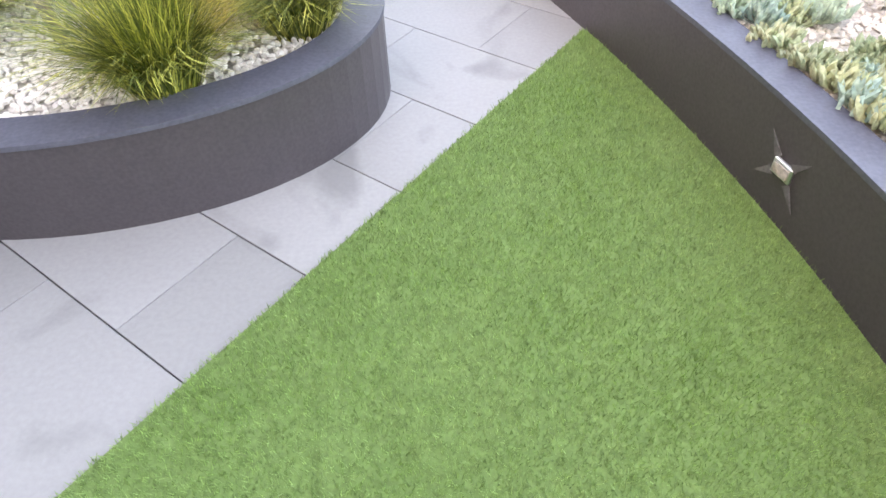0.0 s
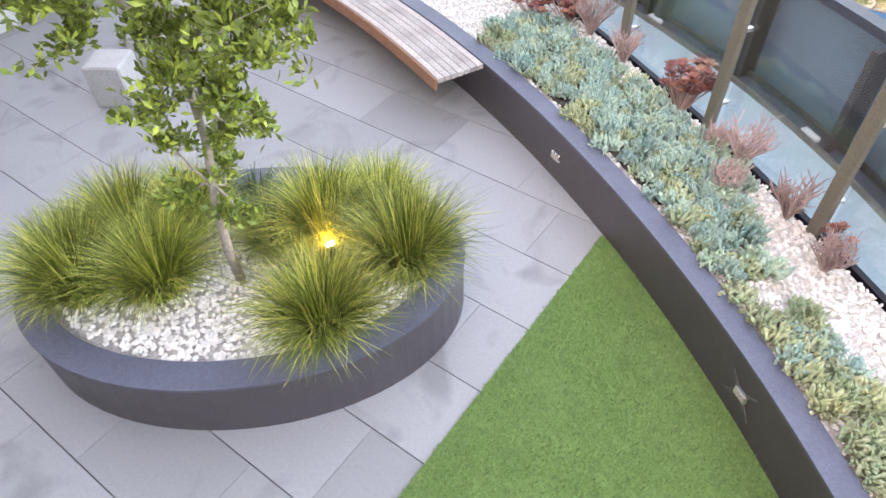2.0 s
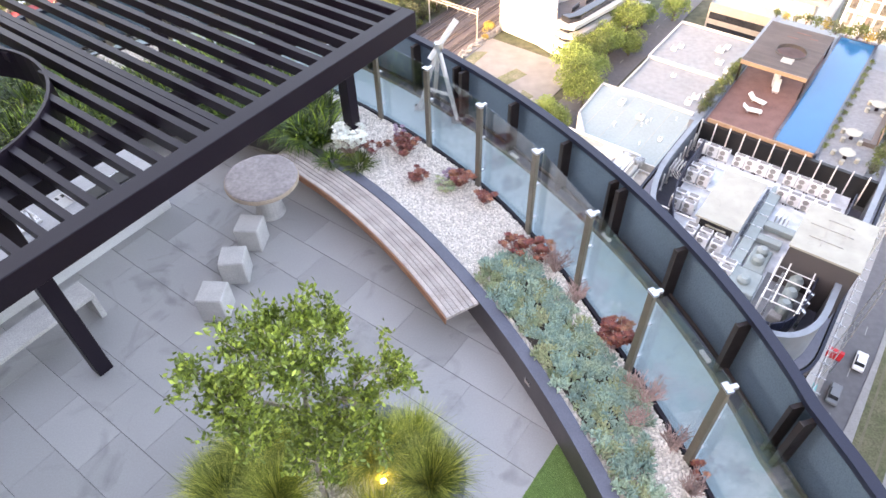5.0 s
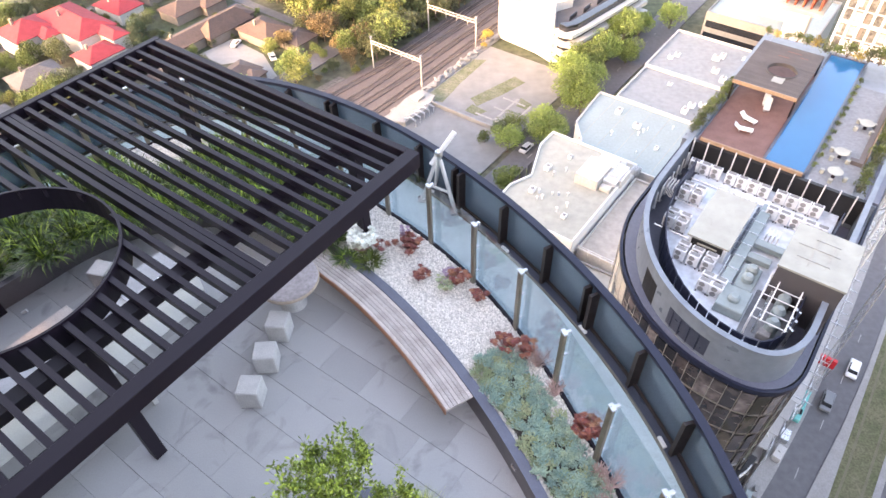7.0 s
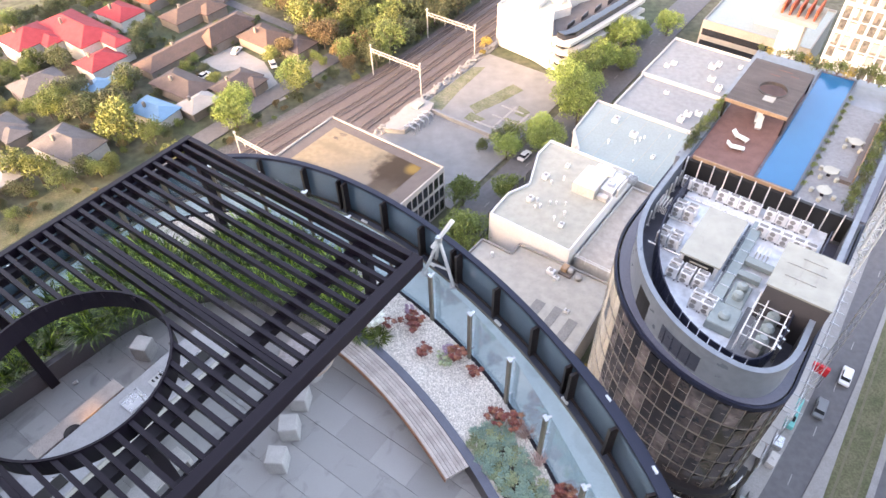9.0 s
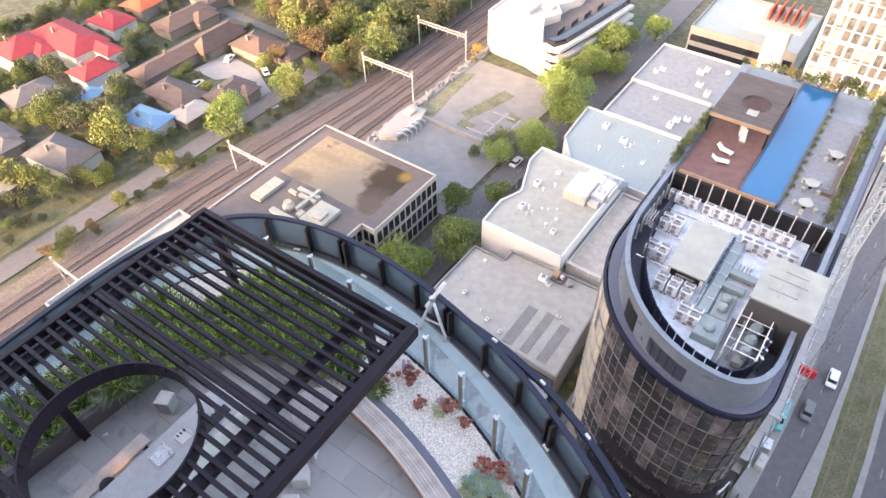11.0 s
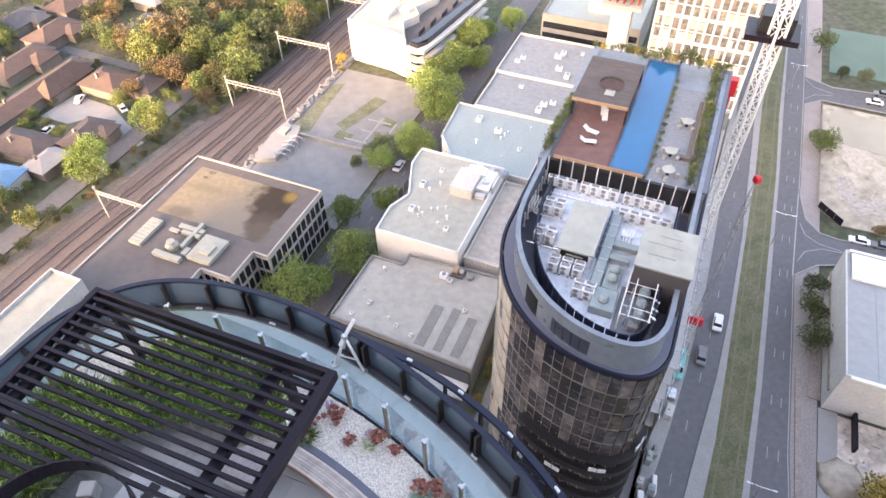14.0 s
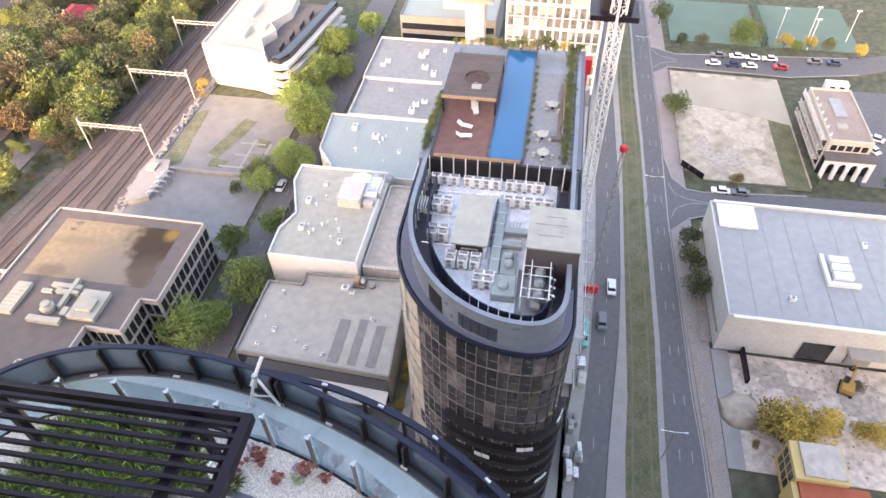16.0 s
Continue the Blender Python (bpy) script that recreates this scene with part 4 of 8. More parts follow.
def blade_thing(name, label, category, group, count, length, width, spread, material, seed, at, droop=0.9, base=0.05):
    V, F = [], []
    add_blades(V, F, 0, 0, 0, count, length, width, spread, random.Random(seed), droop, base)
    ob = pydata(name, V, F, material)
    ob.matrix_basis = at
    return tagged(ob, label, category, group)


TL_ = "arching green-gold tussock grass in the oval planter"
tuss = [blade_thing("grass_tussock", TL_, "ornamental grass", "tussocks in the oval planter", 2300, 0.71, 0.0034, 0.74, M_TUSS, 20 + i, pose(x, y, 0.43, 0, 0, 0), 1.0, 0.15) for i, (x, y) in enumerate(((-2.86, 2.74), (-2.34, 2.76), (-1.22, 2.42)))]
for i, (x, y, k, sc) in enumerate(((-0.72, 2.92, 0, 1.05), (-1.30, 3.22, 1, 1.0), (-2.68, 3.22, 1, 0.95), (-0.92, 3.38, 2, 0.85), (-2.28, 3.36, 2, 0.85), (-1.62, 3.12, 0, 0.72), (-2.98, 2.96, 0, 0.8))):
    c = copy_thing(tuss[k], pose(x, y, 0.43, 0, 0, 70 * i + 33))
    c.scale = (sc, sc, sc)

blade_thing("leafy_plant", "low blue-green leafy plant at the planter's rim", "shrub", "", 170, 0.34, 0.016, 0.9, M_BLUELEAF, 75, pose(-1.86, 3.5, 0.43), 0.8, 0.14)

# planter tree
tree = thing("planter_tree", "small spreading tree with bright green leaves in the oval planter", "tree")


def limb(bm, pts, r0, r1, sides=7):
    n = len(pts)
    add_tube(bm, pts, [r0 + (r1 - r0) * i / (n - 1) for i in range(n)], sides)


bm = bmesh.new()
FORK = (-1.76, 2.89, 2.05)
limb(bm, [(-1.83, 2.82, 0.4), (-1.83, 2.79, 0.75), (-1.81, 2.80, 1.13), (-1.74, 2.82, 1.6), FORK], 0.036, 0.024, 9)
CL = [(-2.22, 2.40, 3.52), (-2.12, 2.33, 3.40), (-2.14, 2.28, 3.30), (-1.94, 2.40, 3.52), (-2.00, 2.17, 3.20), (-1.90, 2.28, 3.26), (-1.85, 2.58, 3.45), (-1.74, 2.72, 3.38), (-1.72, 2.50, 3.28),
      (-1.84, 3.16, 3.14), (-1.94, 2.98, 3.28), (-1.70, 3.0, 3.24), (-1.50, 3.36, 2.92), (-1.55, 3.10, 3.20), (-1.42, 3.15, 3.02), (-1.64, 2.78, 3.04), (-1.78, 2.62, 3.22), (-1.50, 2.85, 2.92), (-1.60, 3.00, 2.75), (-2.05, 2.75, 3.40),
      (-0.97, 2.70, 3.16), (-0.90, 2.62, 3.02), (-1.10, 2.59, 2.86), (-1.22, 2.78, 2.92), (-1.20, 2.62, 2.58), (-1.10, 2.50, 2.45), (-1.30, 2.58, 2.25), (-1.95, 2.49, 2.68), (-2.10, 2.52, 2.52), (-1.98, 2.60, 2.40),
      (-1.45, 2.66, 2.50), (-1.52, 2.72, 2.72), (-1.35, 2.62, 2.36), (-1.56, 2.58, 2.58), (-1.50, 2.62, 2.05), (-1.70, 2.66, 2.35), (-1.60, 2.48, 2.22), (-1.42, 2.62, 2.05), (-1.78, 2.60, 1.98), (-1.62, 2.72, 1.70), (-1.45, 2.75, 1.72), (-1.90, 2.75, 1.62), (-1.72, 2.90, 1.35), (-1.95, 2.78, 1.22), (-1.66, 2.72, 1.15)]
hubs = [((-1.98, 2.62, 2.75), 0.018), ((-2.08, 2.45, 3.12), 0.013), ((-1.70, 2.95, 2.75), 0.018), ((-1.36, 2.72, 2.62), 0.015), ((-1.62, 2.66, 1.95), 0.012), ((-1.78, 2.80, 1.3), 0.010)]
for (h, r), root in zip(hubs, (FORK, hubs[0][0], FORK, FORK, (-1.75, 2.86, 1.75), (-1.81, 2.80, 1.13))):
    limb(bm, [root, tuple((a + b) / 2 + rng.uniform(-0.03, 0.03) for a, b in zip(root, h)), h], r + 0.006, r)
leafV, leafF = [], []


def leaf(V, F, p, d, L, W, rnd):
    d = d.normalized()
    s_ = d.cross(Vector((rnd.uniform(-1, 1), rnd.uniform(-1, 1), rnd.uniform(-0.3, 1)))).normalized()
    k = len(V)
    up = d.cross(s_) * (W * 0.25)
    for q in (p, p + d * L * 0.55 + s_ * W + up, p + d * L, p + d * L * 0.55 - s_ * W + up):
        V.append(tuple(q))
    F.append((k, k + 1, k + 2, k + 3))


leaf_rng = random.Random(77)
for c in CL:
    h = min(hubs + [(FORK, 0.02)], key=lambda q: (Vector(q[0]) - Vector(c)).length)
    mid = tuple((a + b) / 2 + rng.uniform(-0.06, 0.06) for a, b in zip(h[0], c))
    limb(bm, [h[0], mid, c], 0.011, 0.004, 5)
    for k in range(7 if c[2] > 1.8 else 5):
        off = Vector((rng.gauss(0, 0.118), rng.gauss(0, 0.118), rng.gauss(0.0, 0.095))) * (1 if c[2] > 1.9 else 0.6)
        tipp = Vector(c) + off
        limb(bm, [tuple(Vector(mid).lerp(Vector(c), rng.uniform(0.4, 1))), tuple(tipp)], 0.004, 0.002, 4)
        for j in range(42):
            t = rng.uniform(0.25, 1.1)
            p = Vector(c).lerp(tipp, t) + Vector((leaf_rng.gauss(0, 0.03), leaf_rng.gauss(0, 0.03), leaf_rng.gauss(0, 0.022)))
            leaf(leafV, leafF, p, Vector((rng.gauss(0, 0.7), rng.gauss(0, 0.7), rng.gauss(0.75, 0.5))) + off * 0.7, rng.uniform(0.045, 0.075), rng.uniform(0.011, 0.016), rng)
part("trunk", bm, M_BARK, tree, "pale grey-brown leaning trunk and limbs", smooth=True)
pydata("crown", leafV, leafF, M_LEAF, tree)["label"] = "glossy bright green leaves in loose clusters"

# strappy hedge under and behind the pergola
HL = "dense strap-leaved green plant in the hedge bed"
hedge0 = blade_thing("strappy_plant", HL, "shrub", "hedge plants", 90, 0.60, 0.023, 0.85, M_HEDGE, 51, pose(-2.75, 9.0, 0.42), 0.85, 0.17)
hedge1 = blade_thing("strappy_plant", HL, "shrub", "hedge plants", 90, 0.56, 0.024, 0.95, M_HEDGE, 52, pose(-3.1, 9.4, 0.42), 0.85, 0.17)
hedge2 = blade_thing("strappy_plant", "strap-leaved green plant that hangs over the planter wall", "shrub", "hedge plants", 240, 0.60, 0.0165, 1.05, M_HEDGE, 53, pose(-2.95, 9.15, 0.44), 1.15, 0.18)
n = 0
for i in range(30):
    for j in range(17):
        x, y = -2.3 - 0.33 * i + rng.uniform(-0.09, 0.09), 6.2 + 0.36 * j + 0.18 * (i % 2) + rng.uniform(-0.09, 0.09)
        if not all(inside(bed_poly, x + dx, y + dy) for dx, dy in ((-0.25, 0), (0.25, 0), (0, 0.25), (0, -0.25))) or inside([(-1.9, 8.4), (-1.0, 11.0), (-2.9, 10.4)], x, y):
            continue
        if ((x + 6.95) / 0.95) ** 2 + ((y - 12.0) / 0.95) ** 2 < 1 or (x + 6.1) ** 2 + (y - 11.9) ** 2 < 0.05 or x > -2.62 or y > 12.1 and x < -5.2:
            continue
        c = copy_thing(hedge0 if n % 2 else hedge1, pose(x, y, 0.42, 0, 0, rng.uniform(0, 360)))
        sc = rng.uniform(0.85, 1.15)
        c.scale = (sc, sc, sc)
        n += 1


for p, d in resample(offset(back_line[3:25], 0.16), 0.3):
    c = copy_thing(hedge2, pose(p.x + rng.uniform(-0.04, 0.04), p.y + rng.uniform(-0.04, 0.04), 0.44, 0, 0, rng.uniform(0, 360)))
    sc = rng.uniform(0.85, 1.1)
    c.scale = (sc, sc, sc)
    n += 1


# succulents along the curved bed
def fingers(seed, n, r, h, wid):
    """A cushion of fat fleshy finger leaves that grow from one root."""
    rr = random.Random(seed)
    bm = bmesh.new()
    root = bm.verts.new((0, 0, 0))
    for k in range(n):
        a, q = 2.4 * k + rr.uniform(-0.5, 0.5), math.sqrt((k + 0.4) / n)
        d = Vector((0.45 * q * math.cos(a) + rr.gauss(0, 0.28), 0.45 * q * math.sin(a) + rr.gauss(0, 0.28), 1.0)).normalized()
        c = Vector((r * q * math.cos(a), r * q * math.sin(a), h * (1 - 0.35 * q * q) * rr.uniform(0.65, 1.15)))
        u = d.cross(Vector((0.3, 0.2, 1))).normalized()
        v = d.cross(u)
        w = wid * rr.uniform(0.8, 1.3)
        L = rr.uniform(0.016, 0.03)
        lo = [bm.verts.new(c - d * L + (u * math.cos(t) + v * math.sin(t)) * w * 0.8) for t in (0, 1.57, 3.14, 4.71)]
        hi = [bm.verts.new(c + d * L * 0.5 + (u * math.cos(t) + v * math.sin(t)) * w) for t in (0, 1.57, 3.14, 4.71)]
        tip_ = bm.verts.new(c + d * L * 1.5)
        for i in range(4):
            j = (i + 1) % 4
            bm.faces.new((lo[i], lo[j], hi[j], hi[i]))
            bm.faces.new((hi[i], hi[j], tip_))
            bm.faces.new((root, lo[j], lo[i]))
    return bm


def rosette(bm, at, r, n, rr, tilt=0.5):
    """A rosette of pointed fleshy leaves."""
    root = bm.verts.new(at)
    for k in range(n):
        ring = k / n
        a = 2.4 * k
        L = r * (1 - 0.55 * ring)
        up = L * (0.25 + ring * 1.0) * tilt * 2
        d = Vector((math.cos(a) * L, math.sin(a) * L, up))
        s_ = Vector((-math.sin(a), math.cos(a), 0)) * L * 0.28
        p = Vector(at)
        q = [root] + [bm.verts.new(v) for v in (p + d * 0.55 + s_, p + d, p + d * 0.55 - s_, p + d * 0.5 - Vector((0, 0, L * 0.14)))]
        for tri_ in ((0, 1, 2), (0, 2, 3), (0, 4, 1), (1, 4, 2), (2, 4, 3), (3, 4, 0)):
            bm.faces.new([q[i] for i in tri_])


SUCC = []
for i, (mm, lab) in enumerate(((M_SUCC, "blue-green chalky finger-leaved succulent clump"), (M_SUCC, "blue-green chalky finger-leaved succulent clump"), (M_SUCC, "blue-green chalky finger-leaved succulent clump"), (M_SUCC_G, "yellow-green succulent clump among blue ones"))):
    bm = fingers(60 + i, 48, 0.10, (0.105, 0.09, 0.12, 0.085)[i], 0.0108)
    SUCC.append((mesh_of("succulent", bm, mm), lab))
# dark strip laid on the bed so that gaps between succulents come out dark
M_BED_STRIP = mat("dark bed strip", (0.07, 0.06, 0.05), 0.95, vary=0.3, scale=20)
bed_strip_line = [p for p in wall_line if 3.35 < p.y < 5.75]
single("succulent_soil", sweep(bed_strip_line, 0.24, 0.86, 0.445, 0.472), M_BED_STRIP, "dark strip under the succulent planting", "soil", kind="structure")
line = [q for q in resample(wall_line, 0.125)]
for p, d in line:
    if not -2.2 < p.y < 5.95:
        continue
    wide = 1.04 if p.y > 3.3 else 0.66 + 0.08 * (p.y - 2.6)
    o = 0.27
    while o < wide:
        x, y = p.x + d.y * o + rng.uniform(-0.05, 0.05), p.y - d.x * o + rng.uniform(-0.05, 0.05)
        if not (2.36 < p.y < 2.54 and rng.random() < 0.75) and rng.random() < 0.97 and y < 6.0 + 0.55 * x + 0.1:
            me, lab = SUCC[3] if rng.random() < (0.2 + (0.3 if o < 0.45 else 0) if p.y > 2.4 else 0.7) else SUCC[rng.randrange(3)]
            ob = new("succulent", me)
            sc = rng.uniform(0.9, 1.25)
            ob.matrix_basis = pose(x, y, 0.455, rng.uniform(-12, 12), rng.uniform(-12, 12), rng.uniform(0, 360)) @ Matrix.Diagonal((sc, sc, sc * rng.uniform(0.7, 1.15), 1))
            tagged(ob, lab, "succulent", "succulents in the curved bed")
        o += 0.138


def head_cluster(seed, n, r, h, size, stem):
    """Rosettes on bare stems: pairs of stem and head."""
    rr = random.Random(seed)
    out = []
    for _ in range(n):
        stems, heads = bmesh.new(), bmesh.new()
        a, q = rr.uniform(0, 6.283), r * math.sqrt(rr.random())
        e = (q * math.cos(a), q * math.sin(a), h * rr.uniform(0.6, 1.1))
        add_tube(stems, [(e[0] * 0.25, e[1] * 0.25, 0), (e[0] * 0.6, e[1] * 0.6, e[2] * 0.55), e], [stem, stem * 0.8, stem * 0.6], 5)
        rosette(heads, e, size * rr.uniform(0.7, 1.15), 13, rr)
        out.append((stems, heads))
    return out


def red_plant(x, y, seed, n, r, h, size, head_mat, name, label):
    t = thing(name, label, "succulent", at=pose(x, y, 0.44))
    for stems, heads in head_cluster(seed, n, r, h, size, 0.008):
        part("stem", stems, M_PINK, t)
        part("rosette_head", heads, head_mat, t)
    return t


RP = "dark red rosette succulent standing in white pebbles"
for i, (x, y, n, r, h, sz, mm) in enumerate(((-1.28, 8.72, 34, 0.28, 0.22, 0.095, M_RED), (-1.75, 8.72, 14, 0.17, 0.18, 0.07, M_RED), (-0.95, 8.0, 16, 0.16, 0.15, 0.085, M_RED), (-0.30, 7.88, 20, 0.2, 0.18, 0.09, M_RED), (0.08, 7.45, 14, 0.16, 0.15, 0.085, M_RED),
                                             (0.80, 6.26, 24, 0.22, 0.24, 0.085, M_RED), (1.57, 4.72, 46, 0.2, 0.36, 0.075, M_RED), (0.47, 6.36, 20, 0.2, 0.2, 0.085, M_RED), (2.16, 3.0, 9, 0.1, 0.16, 0.055, M_RED))):
    red_plant(x, y, 200 + i, n, r, h, sz, mm, "rosette_succulent", RP)
red_plant(-0.56, 7.76, 231, 22, 0.2, 0.12, 0.07, M_SUCC_G, "rosette_succulent", "low green rosette succulent in white pebbles")
red_plant(-0.45, 7.98, 232, 14, 0.18, 0.15, 0.06, M_MAUVE, "rosette_succulent", "mauve rosette succulent in white pebbles")
red_plant(-1.32, 9.02, 233, 8, 0.1, 0.34, 0.07, M_MAUVE, "rosette_succulent", "tall mauve rosette succulent beside the glass")
red_plant(-2.12, 8.70, 234, 150, 0.27, 0.46, 0.075, M_PALE, "flowering_succulent", "white flowering plant at the end of the bench")
blade_thing("grass_clump", "low bright green leafy clump over the bench end", "ornamental grass", "", 150, 0.30, 0.014, 1.0, M_HEDGE, 71, pose(-2.42, 8.48, 0.43), 0.9, 0.16)
blade_thing("grass_clump", "low bright green grass clump beside white flowers", "ornamental grass", "", 200, 0.30, 0.013, 1.0, M_LEAF, 72, pose(-1.98, 8.40, 0.43), 0.95, 0.18)


def dry_shrub(x, y, seed, n, r, h):
    rr = random.Random(seed)
    bm = bmesh.new()
    for _ in range(n):
        a = rr.uniform(0, 6.283)
        q = r * rr.uniform(0.3, 1)
        m = (q * 0.4 * math.cos(a), q * 0.4 * math.sin(a), h * 0.45)
        e = (q * math.cos(a), q * math.sin(a), h * rr.uniform(0.7, 1.1))
        add_tube(bm, [(0, 0, 0), m, e], [0.009, 0.007, 0.004], 4)
        for _k in range(3):
            g = Vector(m).lerp(Vector(e), rr.uniform(0.2, 0.9))
            add_tube(bm, [tuple(g), tuple(g + Vector((rr.uniform(-0.07, 0.07), rr.uniform(-0.07, 0.07), rr.uniform(0.05, 0.12))))], [0.005, 0.003], 4)
    ob = single("dry_shrub", bm, M_PINK, "leafless pink-stemmed shrub in white pebbles", "shrub", "pink dry shrubs")
    ob.matrix_basis = pose(x, y, 0.44)


for i, (x, y, r, h) in enumerate(((0.99, 5.98, 0.26, 0.38), (1.21, 5.42, 0.18, 0.28), (1.82, 3.9, 0.24, 0.36), (1.98, 3.32, 0.2, 0.3), (1.62, 3.62, 0.16, 0.2), (1.68, 4.1, 0.13, 0.18), (2.04, 2.82, 0.16, 0.24))):
    dry_shrub(x, y, 300 + i, 38, r, h)

# planter spotlight and wall lights
spot = thing("spotlight", "small warm garden spotlight among the tussocks", "garden light")
part("stake", add_tube(bmesh.new(), [(-1.16, 2.82, 0.42), (-1.16, 2.82, 0.66)], 0.012, 6), M_DARK, spot)
part("head", add_tube(bmesh.new(), [(-1.16, 2.82, 0.66), (-1.19, 2.85, 0.74)], 0.035, 10), M_DARK, spot)
M_LAMP = bpy.data.materials.new("warm lamp")
M_LAMP.use_nodes = True
M_LAMP.node_tree.nodes["Principled BSDF"].inputs["Emission Color"].default_value = (1.0, 0.66, 0.22, 1)
M_LAMP.node_tree.nodes["Principled BSDF"].inputs["Emission Strength"].default_value = 6.0
part("lens", add_tube(bmesh.new(), [(-1.19, 2.85, 0.741), (-1.194, 2.854, 0.752)], 0.032, 10), M_LAMP, spot, "glowing amber lens")
lamp = new("spotlight_lamp", bpy.data.lights.new("spotlight_lamp", "POINT"))
lamp.data.energy, lamp.data.color, lamp.data.shadow_soft_size = 0.3, (1.0, 0.68, 0.25), 0.03
lamp.location = (-1.21, 2.88, 0.80)
for x, y, a in ((0.475, 4.33, 120), (1.315, 2.02, 108.5)):
    wl = thing("wall_light", "small square steel wall light recessed in the planter wall", "wall light", at=pose(x, y, 0.245, 0, 0, a))
    part("bezel", box(0, 0, 0, 0.11, 0.02, 0.075, bevel=0.006), M_STEEL, wl)
    part("lens", box(0, 0.008, 0, 0.08, 0.012, 0.045), M_TIMBER, wl, "amber lens")
    if y < 3:
        # thin pale slivers stand for the star of beams the fixture throws
        for ux, uz in ((0.10, 0.115), (-0.10, 0.10), (0.12, -0.09), (-0.11, -0.12)):
            tri_ = bmesh.new()
            ln = math.hypot(ux, uz)
            nx_, nz_ = -uz / ln * 0.02, ux / ln * 0.02
            for dy in (0.003, 0.006):
                tri_.verts.new((ux * 0.42 + nx_, dy, uz * 0.36 + nz_))
                tri_.verts.new((ux * 0.42 - nx_, dy, uz * 0.36 - nz_))
                tri_.verts.new((ux * 1.15, dy, uz * 1.1))
            bmesh.ops.convex_hull(tri_, input=tri_.verts[:])
            part("chalk_mark", tri_, M_BEAM, wl, "pale painted ray of lamp light beside the fixture")

# ---- outdoor kitchen under the pergola ----
kit = thing("outdoor_kitchen", "white outdoor kitchen island with a stone worktop", "kitchen island")
M_TOP = mat("pale worktop", (0.45, 0.45, 0.47), 0.4, vary=0.12, scale=6)
grid_box("front_panel", -2.1, 3.42, -8.80, -8.88, 0.0, 0.80, M_WHITE, kit)
grid_box("end_panel", 3.36, 3.42, -8.885, -9.62, 0.0, 0.80, M_WHITE, kit)
grid_box("carcass", -2.1, 3.355, -8.885, -9.62, 0.0, 0.79, M_DARK, kit)
grid_box("worktop", -2.1, 3.47, -8.72, -9.70, 0.80, 0.86, M_TOP, kit, "pale stone worktop", 0.008)
sink = thing("sink", "steel sink set into the pale worktop", "sink")
sx = TL(1.50, -9.30)
bm = bmesh.new()
add_box(bm, 0, 0.19, 0, 0.42, 0.02, 0.04)
add_box(bm, 0, -0.19, 0, 0.42, 0.02, 0.04)
add_box(bm, 0.2, 0, 0, 0.02, 0.36, 0.04)
add_box(bm, -0.2, 0, 0, 0.02, 0.36, 0.04)
rimo = part("rim", bm, M_STEEL, sink)
rimo.matrix_basis = pose(sx.x, sx.y, 0.872, 0, 0, 54)
bo = part("bowl", box(0, 0, 0, 0.38, 0.36, 0.012), M_STEEL, sink, "bright steel bowl")
bo.matrix_basis = pose(sx.x, sx.y, 0.867, 0, 0, 54)
bo = part("tap", add_tube(bmesh.new(), [(0.1, -0.24, 0), (0.1, -0.24, 0.28), (0.1, -0.12, 0.3), (0.1, -0.05, 0.24)], 0.014, 6), M_STEEL, sink)
bo.matrix_basis = pose(sx.x, sx.y, 0.86, 0, 0, 54)
dr = thing("drainer_plate", "white slotted drainer plate on the worktop", "drainer")
grid_box("plate", 1.92, 2.26, -9.10, -9.44, 0.862, 0.875, M_WHITE, dr, "", 0.004)
for k in range(3):
    grid_box("slot", 1.98 + 0.09 * k, 2.02 + 0.09 * k, -9.32, -9.40, 0.8755, 0.879, M_BLACK, dr)
grid_box("raised_edge", 2.20, 2.26, -9.11, -9.43, 0.8755, 0.92, M_STEEL, dr)
pot = thing("round_bin", "black round bin beside the kitchen island", "bin", at=pose(TL(0.42, -9.9).x, TL(0.42, -9.9).y, 0))
part("drum", add_lathe(bmesh.new(), [(0.15, 0.0), (0.17, 0.55), (0.18, 0.58)], 20), M_BLACK, pot)
part("lid", add_lathe(bmesh.new(), [(0.185, 0.58), (0.17, 0.62), (0.05, 0.64)], 20), M_DARK, pot)
cup = thing("paper_cup", "crumpled white paper cup on the paving", "litter", at=pose(TL(1.17, -11.4).x, TL(1.17, -11.4).y, 0.035, 0, 80, 30))
part("cup", add_lathe(bmesh.new(), [(0.03, -0.05), (0.04, 0.05), (0.036, 0.05)], 10), M_WHITE, cup)
ul = thing("counter_light", "small warm downlight under the worktop edge", "light")
grid_box("housing", 0.8, 0.96, -9.64, -9.70, 0.77, 0.798, M_STEEL, ul)
grid_box("lens", 0.82, 0.94, -9.65, -9.69, 0.764, 0.769, M_LAMP, ul, "glowing amber lens")
glow = new("counter_lamp", bpy.data.lights.new("counter_lamp", "SPOT"))
glow.data.energy, glow.data.color, glow.data.shadow_soft_size, glow.data.spot_size, glow.data.spot_blend = 1.1, (1.0, 0.62, 0.28), 0.03, radians(70), 0.9
glow.matrix_world = look(tuple(TL(0.88, -9.76, 0.74)), tuple(TL(0.88, -10.28, 0.45)))
for s in (-0.6, 2.75):
    hp = thing("barbecue", "black hotplate barbecue set in the worktop", "barbecue", "barbecues")
    grid_box("hood", s - 0.4, s + 0.4, -8.86, -9.12, 0.862, 0.90, M_BLACK, hp, "", 0.01)
    grid_box("handle", s - 0.3, s + 0.3, -9.13, -9.16, 0.87, 0.895, M_STEEL, hp)
lb = thing("low_bench", "low timber seat beside the outdoor kitchen", "bench")
